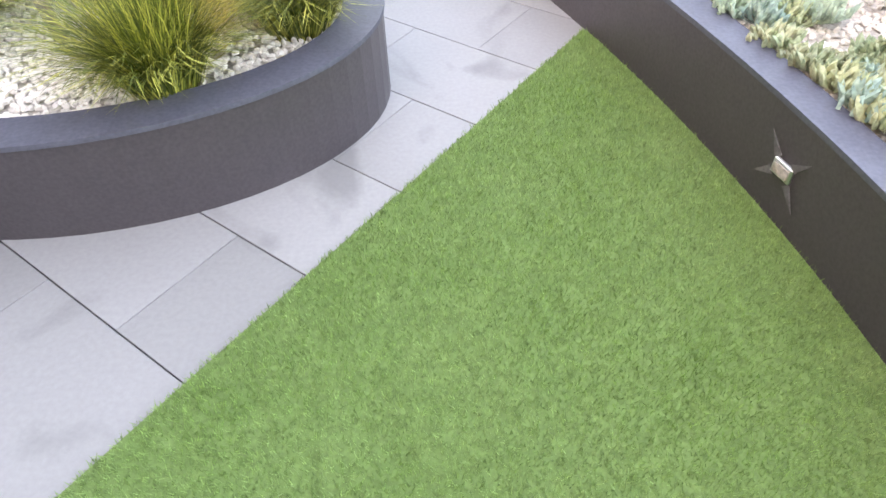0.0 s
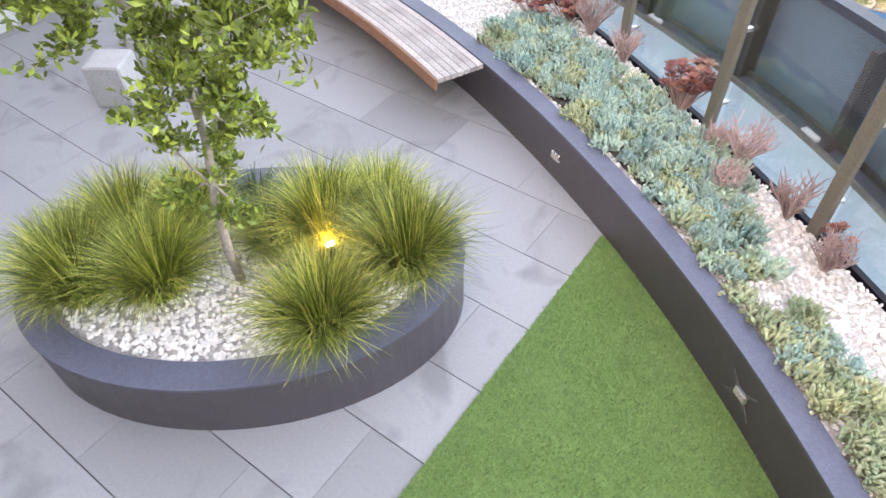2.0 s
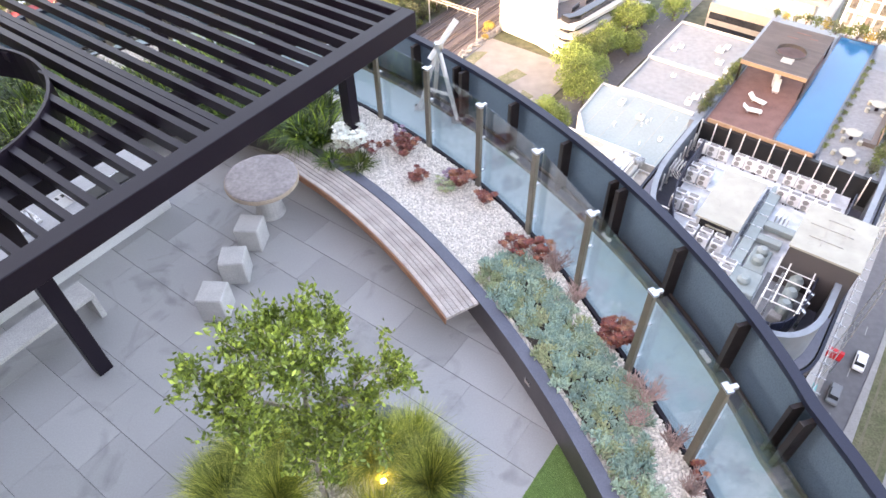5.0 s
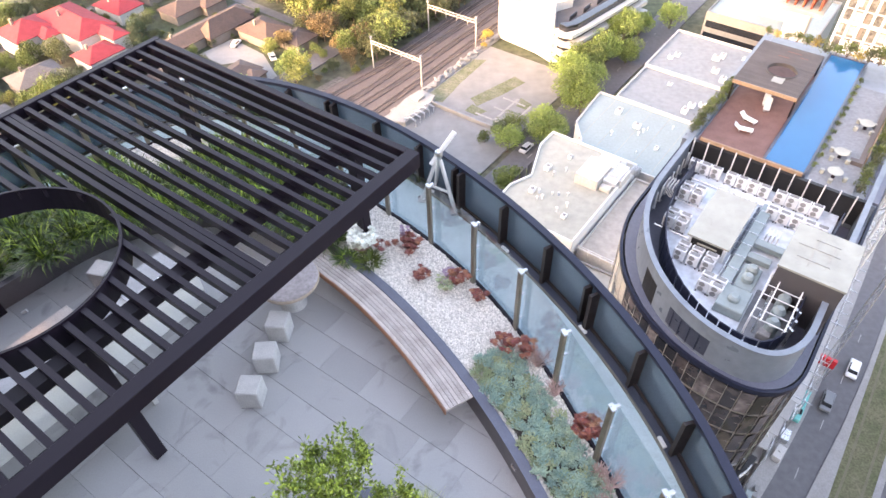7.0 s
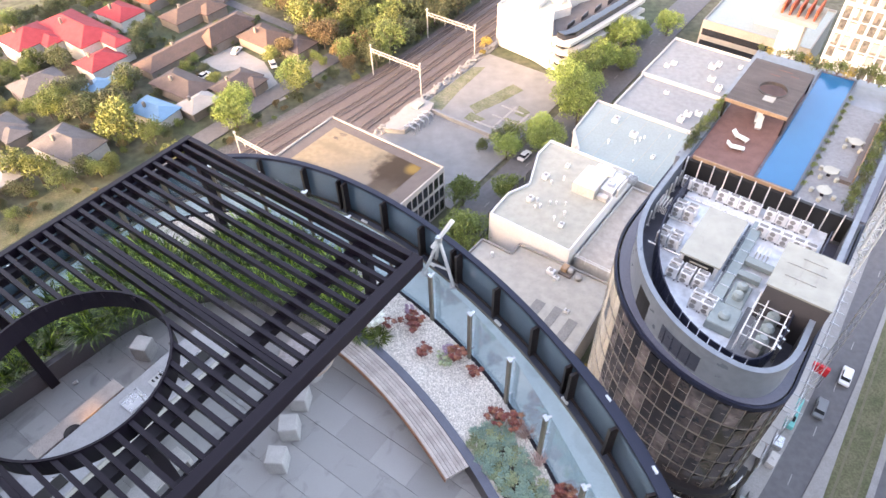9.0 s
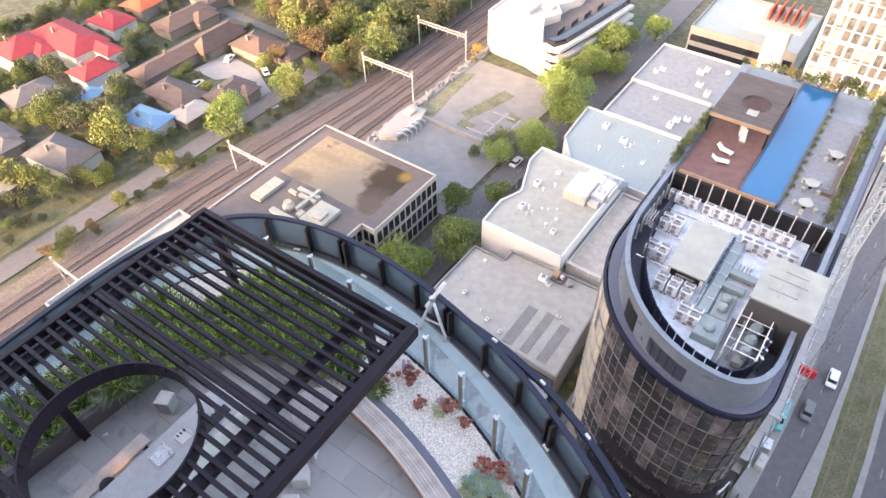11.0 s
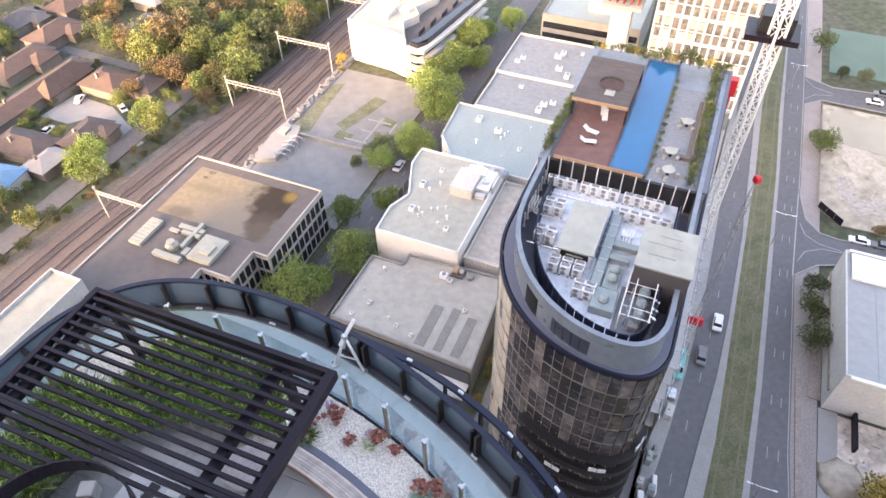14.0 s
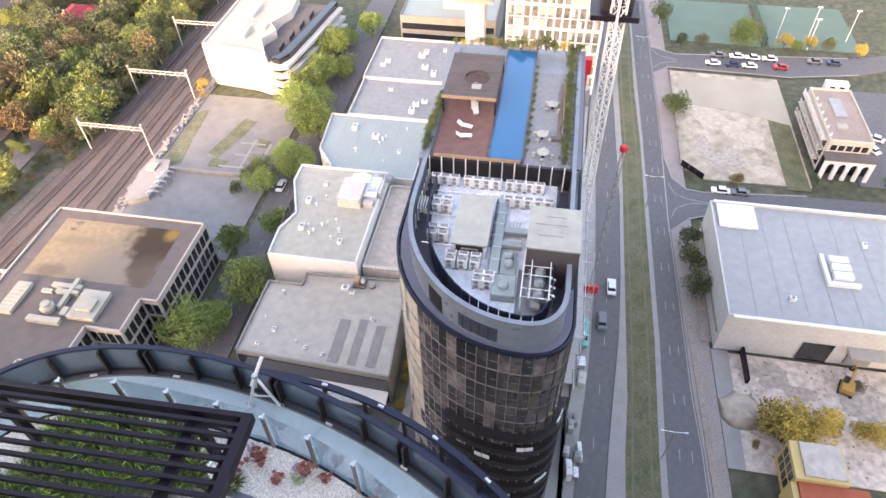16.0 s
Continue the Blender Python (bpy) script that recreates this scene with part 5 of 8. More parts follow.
grid_box("seat", -0.3, 1.64, -10.08, -10.44, 0.40, 0.45, M_TIMBER, lb, "", 0.006)
for s in (-0.15, 1.45):
    grid_box("leg", s, s + 0.08, -10.1, -10.4, 0.0, 0.40, M_DARK, lb)
ub = thing("concrete_bench", "pale concrete bench with slab legs by the pergola post", "bench")
grid_box("seat", -1.2, 1.43, -7.70, -8.10, 0.40, 0.47, M_CONC, ub, "", 0.01)
for s in (-0.9, 1.35):
    grid_box("leg", s, s + 0.08, -7.70, -8.10, 0.0, 0.40, M_CONC, ub)

# ---- paving stones ----
floor_ = thing("floor", "blue-grey stone paving laid in staggered rows", "floor", kind="structure")
tile = mesh_of("paving_stone", box(0, 0, -0.012, 0.604, 0.8975, 0.024, bevel=0.002), M_PAVE)
farV, farF = [], []
row = -22
while row < 24:
    s = 0.425 + 0.61 * row + 0.305
    off = -1.9 + (0.45 if row % 2 else 0.0)
    col = -14
    while col < 10:
        w = off + 0.9 * col + 0.45
        c = TL(s, w)
        near = any(inside(floor_poly, c.x + dx, c.y + dy) for dx in (-0.4, 0, 0.4) for dy in (-0.4, 0, 0.4))
        onlawn = all(inside(lawn_poly, (TL(s + a, w + b)).x, (TL(s + a, w + b)).y) for a in (-0.3, 0.3) for b in (-0.45, 0.45))
        if near and not onlawn and (c.y < -2.5 or c.x < -9.5):
            for x_, y_, z_ in ((-0.302, -0.4487, 0), (0.302, -0.4487, 0), (0.302, 0.4487, 0), (-0.302, 0.4487, 0)):
                q_ = TL(s + x_, w + y_)
                farV.append((q_.x, q_.y, 0.0))
            farF.append(tuple(range(len(farV) - 4, len(farV))))
        elif near and not onlawn:
            piece("paving_stone", tile, floor_, pose(c.x, c.y, rng.uniform(-0.001, 0.001), rng.uniform(-0.1, 0.1), rng.uniform(-0.1, 0.1), 54.0))
        col += 1
    row += 1
tagged(pydata("paving_rest", farV, [f_[::-1] for f_ in farF], M_PAVE, floor_), kind="stuff")

# ---- tower detail ----
def noser(inset, step):
    line = [Vector(cpoly([q])[0]) for q in nose(inset, 60)]
    return resample(line, step)


tower_mull = mesh_of("mullion", box(0, 0, -63.6, 0.05, 0.17, 52.6), M_TMULL)
FLOOR_H = 3.2
cols = noser(0.0, 1.16)
pane_mesh = mesh_of("window_pane", box(0, 0, 0, 1.07, 0.06, 2.75), M_TGLASS)
near_cols = [i for i, (p, d) in enumerate(cols) if p.dot(Vector((0.6, 0.8))) < 52]
REST = {k_: ([], []) for k_ in ("dark", "mid", "pale")}
rt = random.Random(9)
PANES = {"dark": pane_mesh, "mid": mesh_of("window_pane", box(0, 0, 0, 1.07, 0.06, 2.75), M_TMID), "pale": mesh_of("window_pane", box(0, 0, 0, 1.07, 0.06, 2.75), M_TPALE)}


def add_quadbox(V, F, m, sx, sy, sz):
    k = len(V)
    for x, y, z in ((-1, -1, -1), (1, -1, -1), (1, 1, -1), (-1, 1, -1), (-1, -1, 1), (1, -1, 1), (1, 1, 1), (-1, 1, 1)):
        V.append(tuple(m @ Vector((x * sx / 2, y * sy / 2, z * sz / 2))))
    F += [tuple(k + j for j in q) for q in ((0, 3, 2, 1), (4, 5, 6, 7), (0, 1, 5, 4), (1, 2, 6, 5), (2, 3, 7, 6), (3, 0, 4, 7))]


made = 0
for i, (p, d) in enumerate(cols):
    a = math.degrees(math.atan2(d.y, d.x))
    piece("mullion", tower_mull, tower, pose(p.x, p.y, 0, 0, 0, a))
    q = p + d * 0.58
    for fl in range(16):
        z = -38.9 - FLOOR_H * fl
        tilt = rng.uniform(-0.35, 0.35) * 2.5
        m = pose(q.x, q.y, z, tilt, 0, a + rng.uniform(-0.35, 0.35) * 3)
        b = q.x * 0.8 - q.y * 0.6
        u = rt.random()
        # painted reflection by side: cream far left, pinkish next, dark round the nose
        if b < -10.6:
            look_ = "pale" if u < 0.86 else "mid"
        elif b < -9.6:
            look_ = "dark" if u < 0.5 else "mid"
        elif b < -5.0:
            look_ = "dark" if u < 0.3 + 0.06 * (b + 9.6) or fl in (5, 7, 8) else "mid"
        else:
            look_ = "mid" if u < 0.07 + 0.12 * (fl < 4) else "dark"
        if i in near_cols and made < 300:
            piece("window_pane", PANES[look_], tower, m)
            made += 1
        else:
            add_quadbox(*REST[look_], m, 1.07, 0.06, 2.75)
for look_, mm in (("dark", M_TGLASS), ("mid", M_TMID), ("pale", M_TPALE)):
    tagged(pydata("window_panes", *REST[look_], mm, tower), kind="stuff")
outline_t = [Vector(cpoly([q])[0]) for q in nose(0.0, 60)]
for fl in range(17):
    z = -37.3 - FLOOR_H * fl
    part("floor_band", sweep(outline_t, -0.06, 0.07, z - 0.03, z + 0.05), M_TMULL, tower)
    part("transom", sweep(outline_t, -0.05, 0.06, z - 1.62, z - 1.57), M_TMULL, tower)
balc_line = [Vector(cpoly([q])[0]) for q in nose(0.0, 60) if q[1] > -8.0 and q[0] < 60]
for fl in range(5, 17):
    z = -37.3 - FLOOR_H * fl
    part("balcony_band", sweep(balc_line, -0.75, 0.0, z - 0.1, z + 0.95), M_TBAND, tower, "dark curved balcony front")
for k in range(22):
    bl = resample(offset(balc_line, -0.6), 1.0)
    p, d = bl[(2 + 5 * k) % len(bl)]
    ob = part("balcony_screen", box(0, 0, 0, 0.9, 0.12, 0.7), M_WHITE, tower, "pale balcony screen")
    ob.matrix_basis = pose(p.x, p.y, -37.3 - FLOOR_H * (5 + k % 11) + 1.3, 0, 0, math.degrees(math.atan2(d.y, d.x)))
part("roof_edge", sweep(outline_t, -0.1, 0.16, -37.3, -36.76), M_NAVY, tower, "thin dark roof edge")
drum_t = [Vector(cpoly([q])[0]) for q in nose(1.75, 60)]
part("drum_wall", sweep(drum_t, -0.4, 0.0, -37.0, -33.0), M_PARA, tower, "smooth grey curved upper wall")
strip_line = [Vector(cpoly([q])[0]) for q in nose(1.75, 60) if -6.3 < q[1] < -1.6 and q[0] < 60]
part("drum_window", sweep(strip_line, -0.44, -0.40, -36.4, -34.4), M_GUT, tower, "dark blue window strip in the drum")
for q in resample(offset(strip_line, -0.44), 0.95)[1:]:
    ob = part("drum_mullion", box(0, 0, -35.5, 0.07, 0.09, 2.0), M_NAVY, tower)
    ob.matrix_basis = pose(q[0].x, q[0].y, 0, 0, 0, math.degrees(math.atan2(q[1].y, q[1].x)))
gap_line = [Vector(cpoly([q])[0]) for q in nose(1.75, 60) if -9.6 < q[1] < -7.3 and q[0] < 60]
part("drum_recess", sweep(gap_line, -0.44, -0.40, -36.8, -34.2), M_BLACK, tower, "dark recess in the drum")
part("drum_cap", sweep(drum_t, -0.46, 0.05, -33.0, -32.88), M_PARA, tower)
part("walkway_floor", prism(cpoly(nose(0.35)), -36.98, -36.8), M_COPE, tower)
part("plant_floor", prism(cpoly(nose(3.5)), -36.2, -36.0), M_TROOF, tower, "white plant roof")
in_t = noser(3.35, 1.1)
for p, d in in_t:
    if p.dot(Vector((0.6, 0.8))) < 58:
        ob = part("louvre_panel", box(0, 0, -34.6, 0.98, 0.1, 2.9), M_NAVY, tower)
        ob.matrix_basis = pose(p.x, p.y, 0, 0, 0, math.degrees(math.atan2(d.y, d.x)))
screen = thing("plant_screen", "dark screen wall between roof plant and pool deck", "screen wall")
cbox("screen", 60.0, 60.4, -13.6, 3.8, -36.0, -33.0, M_BLACK, screen)
for k in range(12):
    b = -13.0 + 1.45 * k
    cbox("stay", 59.75, 59.9, b, b + 0.12, -36.0, -32.5, M_WHITE, screen)
# air-conditioning units
PF = -35.5
part("plant_plinth", prism(cpoly(nose(3.55)), -36.0, PF), M_TROOF, tower, "raised white plant floor")
ac = thing("condenser_unit", "white rooftop air-conditioning condenser with round fans", "air conditioner", "rooftop condensers")
part("casing", box(0, 0, 0.8, 0.62, 1.08, 1.3, bevel=0.03), M_ACBOX, ac)
for z in (0.5, 1.1):
    fg = part("fan_grille", add_lathe(bmesh.new(), [(0.27, 0.0), (0.27, 0.03), (0.1, 0.04)], 14), M_WALL_G, ac, "round grey fan grille")
    fg.matrix_basis = pose(-0.31, 0.12, z, 0, -90, 0)
part("top_grille", box(0.02, 0, 1.455, 0.44, 0.86, 0.02), M_STRIP, ac, "dark top grille")
part("coil", box(0.325, 0, 0.8, 0.03, 1.0, 1.1), M_WALL_G, ac)
for y in (-0.45, 0.45):
    part("foot", box(0, y, 0.07, 0.7, 0.1, 0.15), M_DARK, ac)
spots = [(r_, -11.9 + 1.14 * k + (0.45 if k > 2 else 0) + (0.45 if k > 6 else 0)) for k in range(11) for r_ in (58.5,)] + [(55.7, -3.0 + 1.15 * k) for k in range(5)]
spots += [(r_, b_) for b_ in (-11.0, -9.8) for r_ in (54.6, 53.6)] + [(r_, b_) for b_ in (-10.7, -9.5) for r_ in (50.0, 49.0)] + [(46.3, -8.1), (46.3, -6.8), (46.3, -5.5), (45.4, -8.1), (45.4, -6.8), (45.4, -5.5), (43.9, -4.9), (43.9, -3.8), (43.0, -4.9), (43.0, -3.8)]
for i, (a, b) in enumerate(spots):
    c = C(a, b, PF)
    m = pose(c.x, c.y, c.z, 0, 0, CITY)
    if i == 0:
        ac.matrix_basis = m
    else:
        copy_thing(ac, m)
ph = thing("plant_room", "low white plant room on the tower roof", "plant room")
cbox("body", 47.1, 54.4, -8.1, -4.6, PF, -33.6, M_ACBOX, ph)
cbox("roof_sheet", 46.9, 54.6, -8.3, -4.4, -33.6, -33.4, M_ROOF_PALE, ph)
cbox("vent_slot", 46.98, 47.1, -7.8, -4.9, -34.6, -33.75, M_BLACK, ph, "dark louvred vent")
cbox("vent_slat", 46.9, 46.98, -7.2, -5.4, -34.2, -34.05, M_ROOF_PALE, ph)
cbox("door", 54.4, 54.46, -7.0, -6.1, PF, PF + 1.8, M_WALL_G, ph)
lb2 = thing("lift_overrun", "pale square lift overrun box on the tower roof", "plant room")
cbox("body", 45.2, 51.2, -0.3, 4.9, -37.0, -31.2, M_LIFT, lb2, "brown-grey walls")
cbox("roof_sheet", 45.1, 51.3, -0.4, 5.0, -31.2, -31.0, M_ROOF_PALE, lb2)
for a0, a1, b0, b1 in ((47.0, 47.08, 0.6, 3.2), (48.6, 48.68, 0.3, 3.6), (49.8, 49.88, 1.4, 3.4), (46.4, 50.2, 1.6, 1.68), (47.0, 49.8, 3.0, 3.08)):
    cbox("roof_pipe", a0, a1, b0, b1, -31.0, -30.94, M_ROOF_GREY, lb2)
for k in range(4):
    cbox("side_window", 45.5 + 1.4 * k, 46.6 + 1.4 * k, 4.9, 4.96, -33.4, -31.6, M_WIN, lb2)
du = thing("duct", "pale blue-grey roof duct run", "duct")
cbox("trunk", 43.0, 56.6, -4.0, -3.0, PF + 0.2, PF + 0.9, M_ROOF_BLUE, du, "", 0.05)
cbox("branch", 50.6, 51.5, -3.0, -0.4, PF + 0.25, PF + 0.85, M_ROOF_BLUE, du, "", 0.05)
cbox("branch", 48.6, 49.4, -3.0, -0.9, PF + 0.25, PF + 0.85, M_ROOF_BLUE, du, "", 0.05)
cbox("plenum", 41.4, 44.2, -3.4, -1.0, PF, PF + 1.1, M_ROOF_BLUE, du, "", 0.08)
cbox("plenum", 44.4, 47.6, -2.8, -1.2, PF, PF + 0.9, M_ROOF_BLUE, du, "", 0.08)
for k in range(7):
    cbox("flange", 44.5 + 1.8 * k, 44.58 + 1.8 * k, -4.06, -2.94, PF + 0.14, PF + 0.96, M_STEEL, du)
for a0, b0 in ((45.6, -2.0), (46.8, -2.0), (42.6, -2.2)):
    c = C(a0, b0, PF + 0.9)
    part("exhaust_fan", add_lathe(bmesh.new(), [(0.5, 0.0), (0.52, 0.5), (0.3, 0.75)], 14, (c.x, c.y, c.z)), M_ROOF_BLUE, du)


def pipe_run(parent, pts, r, material=None):
    return part("pipe", add_tube(bmesh.new(), [tuple(C(a, b, z)) for a, b, z in pts], r, 7), material or M_WHITE, parent)


pr = thing("pipework", "looped white refrigerant pipes on the tower roof", "pipes")
for k in range(4):
    pipe_run(pr, [(54.4, -13.0 + 0.3 * k, PF), (54.4, -13.0 + 0.3 * k, PF + 1.4), (52.6, -13.0 + 0.3 * k, PF + 1.4), (52.6, -12.2 + 0.3 * k, PF + 0.5), (52.6, -9.0 + 0.2 * k, PF + 0.5)], 0.07)
    pipe_run(pr, [(52.9, -2.4 + 0.35 * k, PF), (52.9, -2.4 + 0.35 * k, PF + 1.3), (51.9, -2.4 + 0.35 * k, PF + 1.3), (51.9, -2.4 + 0.35 * k, PF)], 0.08)
pipe_run(pr, [(57.0, -12.0, PF + 0.2), (57.0, 2.2, PF + 0.2)], 0.1, M_STEEL)
pipe_run(pr, [(56.6, -4.3, PF + 0.2), (43.0, -4.3, PF + 0.2)], 0.1, M_STEEL)
pipe_run(pr, [(48.4, -11.8, PF + 0.15), (48.4, -8.4, PF + 0.15), (47.2, -8.4, PF + 0.15)], 0.08, M_STEEL)
for k in range(8):
    cbox("cable_tray", 48.6 + 1.0 * k, 49.4 + 1.0 * k, -4.38, -4.14, PF + 0.3, PF + 0.36, M_GUT, pr)
pf = thing("pipe_frame", "white steel pipe frame over cooling plant", "pipe frame")
cbox("plant_pit", 39.9, 46.0, -0.9, 2.9, PF - 0.1, PF + 0.03, M_TSTONE, pf, "grey pit floor under the pipes")
for a0 in (40.5, 45.6):
    for b0 in (-0.4, 2.3):
        pipe_run(pf, [(a0, b0, PF), (a0, b0, -32.8)], 0.09)
for b0 in (-0.4, 0.4, 2.3):
    pipe_run(pf, [(40.2, b0, -32.9), (46.0, b0, -32.9)], 0.06)
for a0 in (40.5, 41.6, 43.4, 44.6, 45.6):
    pipe_run(pf, [(a0, -0.5, -33.1), (a0, 2.5, -33.1)], 0.05)
for a0 in (41.2, 42.3, 43.4):
    pipe_run(pf, [(a0, 2.3, -33.2), (a0, 2.75, -33.4), (a0, 2.75, PF)], 0.16, M_STEEL)
for a0 in (41.7, 43.2, 44.8):
    c = C(a0, 1.35, PF)
    part("cooling_tank", add_lathe(bmesh.new(), [(0.55, 0.0), (0.57, 1.5), (0.3, 1.9)], 14, (c.x, c.y, c.z)), M_ROOF_BLUE, pf)
    pipe_run(pf, [(a0 - 0.6, 0.2, PF), (a0 - 0.6, 0.2, -33.2)], 0.09, M_STEEL)
cbox("pump", 40.6, 41.4, 0.6, 1.6, PF, PF + 0.8, M_WALL_G, pf, "", 0.08)
ps = thing("edge_posts", "short white posts along the plant roof edge", "posts")
for k in range(7):
    cbox("post", 50.6 + 1.3 * k, 50.74 + 1.3 * k, -12.9, -12.76, PF, PF + 2.0, M_WHITE, ps)
    cbox("stay_foot", 50.5 + 1.3 * k, 50.84 + 1.3 * k, -12.98, -12.68, PF, PF + 0.1, M_STEEL, ps)
# pool level
cbox("timber_deck", 60.6, 81.0, -12.9, -6.3, -33.35, -33.15, M_DECK, tower, "red-brown timber deck")
cbox("deck_fascia", 60.42, 60.58, -12.6, -2.2, -33.4, -32.6, M_TAN, tower, "tan timber upstand")
cbox("stone_terrace", 60.6, 81.0, -1.7, 2.5, -33.35, -33.15, M_TSTONE, tower, "grey stone terrace")
cbox("edge_gutter", 60.6, 87.6, 3.6, 4.9, -33.38, -33.1, M_COPE, tower, "blue-grey roof edge")
for (p0, p1, q0, q1) in ((61.0, 86.4, -6.25, -6.0), (61.0, 86.4, -2.2, -1.95), (60.9, 61.2, -6.25, -1.95), (86.2, 86.45, -6.25, -1.95)):
    cbox("pool_edge", p0, p1, q0, q1, -33.4, -32.93, M_GUT, tower)
pav = thing("pavilion", "dark brown slatted roof pavilion beside the pool", "pavilion")
PH = Vector((74.4, -9.2))
PA0, PA1, PB0, PB1, PZR = 69.8, 80.4, -13.1, -6.2, -30.5
for k in range(27):
    aa = PA0 + 0.39 * k
    h = 1.6 ** 2 - (aa + 0.15 - PH.x) ** 2
    spans = [(PB0, PB1)] if h <= 0 else [(PB0, PH.y - math.sqrt(h)), (PH.y + math.sqrt(h), PB1)]
    for q0, q1 in spans:
        cbox("roof_slat", aa, aa + 0.33, q0, q1, PZR - 0.1, PZR, M_PAVR, pav)
for b in (PB0, -11.4, -7.4, PB1 - 0.2):
    cbox("beam", PA0, PA1, b, b + 0.2, PZR - 0.4, PZR - 0.105, M_FIN, pav)
cbox("front_fascia", PA0 - 0.15, PA0 - 0.02, PB0, PB1, PZR - 0.4, PZR + 0.02, M_TAN, pav, "tan timber fascia")
cbox("roof_light", 71.6, 73.0, -9.6, -8.4, PZR + 0.004, PZR + 0.06, M_ROOF_GREY, pav)
for a, b, la in ((77.5, -10.6, 1.2), (78.3, -8.4, 0.9), (79.0, -10.0, 1.6)):
    cbox("timber_inlay", a, a + 0.12, b, b + la, PZR + 0.002, PZR + 0.05, M_DECK, pav)
for a in (PA0 + 0.1, PA1 - 0.3):
    for b in (PB0, PB1 - 0.2):
        cbox("post", a, a + 0.2, b, b + 0.2, -33.15, PZR - 0.4, M_FIN, pav)
bm = bmesh.new()
cc = C(PH.x, PH.y)
rings = [[bm.verts.new((cc.x + r * math.cos(6.2832 * k / 32), cc.y + r * math.sin(6.2832 * k / 32), z)) for k in range(32)] for r, z in ((1.55, PZR - 0.3), (1.68, PZR - 0.3), (1.68, PZR + 0.12), (1.55, PZR + 0.12))]
for j in range(4):
    for k in range(32):
        bm.faces.new((rings[j][k], rings[j][(k + 1) % 32], rings[(j + 1) % 4][(k + 1) % 32], rings[(j + 1) % 4][k]))
bmesh.ops.recalc_face_normals(bm, faces=bm.faces[:])
part("ring", bm, M_PAVR, pav)
daybed = thing("daybed", "white cushioned daybed under the pavilion opening", "daybed")
cbox("base", 74.0, 76.2, -9.9, -8.5, -33.15, -32.7, M_ROOF_BROWN, daybed)
cbox("mattress", 74.1, 76.1, -9.8, -8.6, -32.7, -32.45, M_WHITE, daybed, "", 0.06)
for k, bb in enumerate((-9.7, -9.1)):
    cbox("pillow", 75.6, 76.0, bb, bb + 0.5, -32.45, -32.25, M_ACBOX, daybed, "", 0.06)
lounger = thing("sun_lounger", "white sun lounger on the red deck", "lounger", "pool loungers")
part("frame", box(0, 0, 0.3, 1.5, 0.7, 0.12, bevel=0.02), M_WHITE, lounger)
bk = part("backrest", box(0, 0, 0, 0.7, 0.7, 0.1, bevel=0.02), M_WHITE, lounger)
bk.matrix_basis = pose(0.95, 0, 0.52, 0, -38, 0)
for x in (-0.6, 0.6):
    part("leg", box(x, 0, 0.12, 0.08, 0.6, 0.24), M_STEEL, lounger)
for i, (a, b, r) in enumerate(((64.9, -9.3, 100), (66.9, -9.5, 75), (71.4, -9.2, 10), (70.4, -8.8, 10))):
    c = C(a, b, -33.15)
    m = pose(c.x, c.y, c.z, 0, 0, CITY + r)
    if i == 0:
        lounger.matrix_basis = m
    else:
        copy_thing(lounger, m)
pt = thing("terrace_table", "round grey terrace table with stools by the pool", "table", "pool terrace tables")
part("tabletop", add_lathe(bmesh.new(), [(0.7, 0.7), (0.75, 0.74), (0.7, 0.78)], 18), M_ROOF_PALE, pt)
part("pedestal", add_lathe(bmesh.new(), [(0.2, 0), (0.12, 0.7)], 10), M_DARK, pt)
for k in range(4):
    part("stool", add_lathe(bmesh.new(), [(0.22, 0), (0.22, 0.45), (0.2, 0.47)], 10, (1.1 * math.cos(1.57 * k), 1.1 * math.sin(1.57 * k), 0)), M_ROOF_PALE, pt)
for i, (a, b) in enumerate(((66.0, 0.0), (62.4, 0.3), (72.6, 0.9))):
    c = C(a, b, -33.15)
    if i == 0:
        pt.matrix_basis = pose(c.x, c.y, c.z, 0, 0, 20)
    else:
        copy_thing(pt, pose(c.x, c.y, c.z, 0, 0, 50 * i))
tb = thing("terrace_bench", "long brown built-in bench on the pool terrace", "bench")
cbox("seat", 65.5, 78.0, 1.75, 2.25, -33.15, -32.7, M_ROOF_BROWN, tb)
cbox("end_seat", 65.5, 66.1, 1.0, 1.74, -33.15, -32.7, M_ROOF_BROWN, tb)
cbox("backrest", 66.2, 78.0, 2.3, 2.4, -33.15, -32.3, M_TAN, tb)


# ---- trees: tapered trunk, limbs, crown of small leaf clumps ----
def leaf_mat(name, base, second):
    return mat(name, base, 0.6, vary=0.25, scale=0.35, second=second, rnd=0.5, fine=2)


ML = {"green": leaf_mat("foliage green", (0.088, 0.122, 0.034), (0.14, 0.16, 0.044)), "olive": leaf_mat("foliage olive", (0.082, 0.097, 0.042), (0.125, 0.128, 0.058)),
      "gold": leaf_mat("foliage gold", (0.46, 0.33, 0.07), (0.30, 0.24, 0.065)), "rust": leaf_mat("foliage rust", (0.19, 0.125, 0.058), (0.13, 0.112, 0.046)), "dark": leaf_mat("foliage dark", (0.06, 0.085, 0.036), (0.09, 0.11, 0.045))}
# lime: street-tree green with warm sunlight painted in as extra yellow
ML["lime"] = leaf_mat("foliage sun-tinted lime", (0.15, 0.175, 0.045), (0.21, 0.215, 0.055))
ML["street"] = leaf_mat("foliage street tree", (0.14, 0.205, 0.05), (0.21, 0.26, 0.07))
M_TRUNK = mat("tree trunk", (0.13, 0.10, 0.08), 0.9, vary=0.2, scale=3)


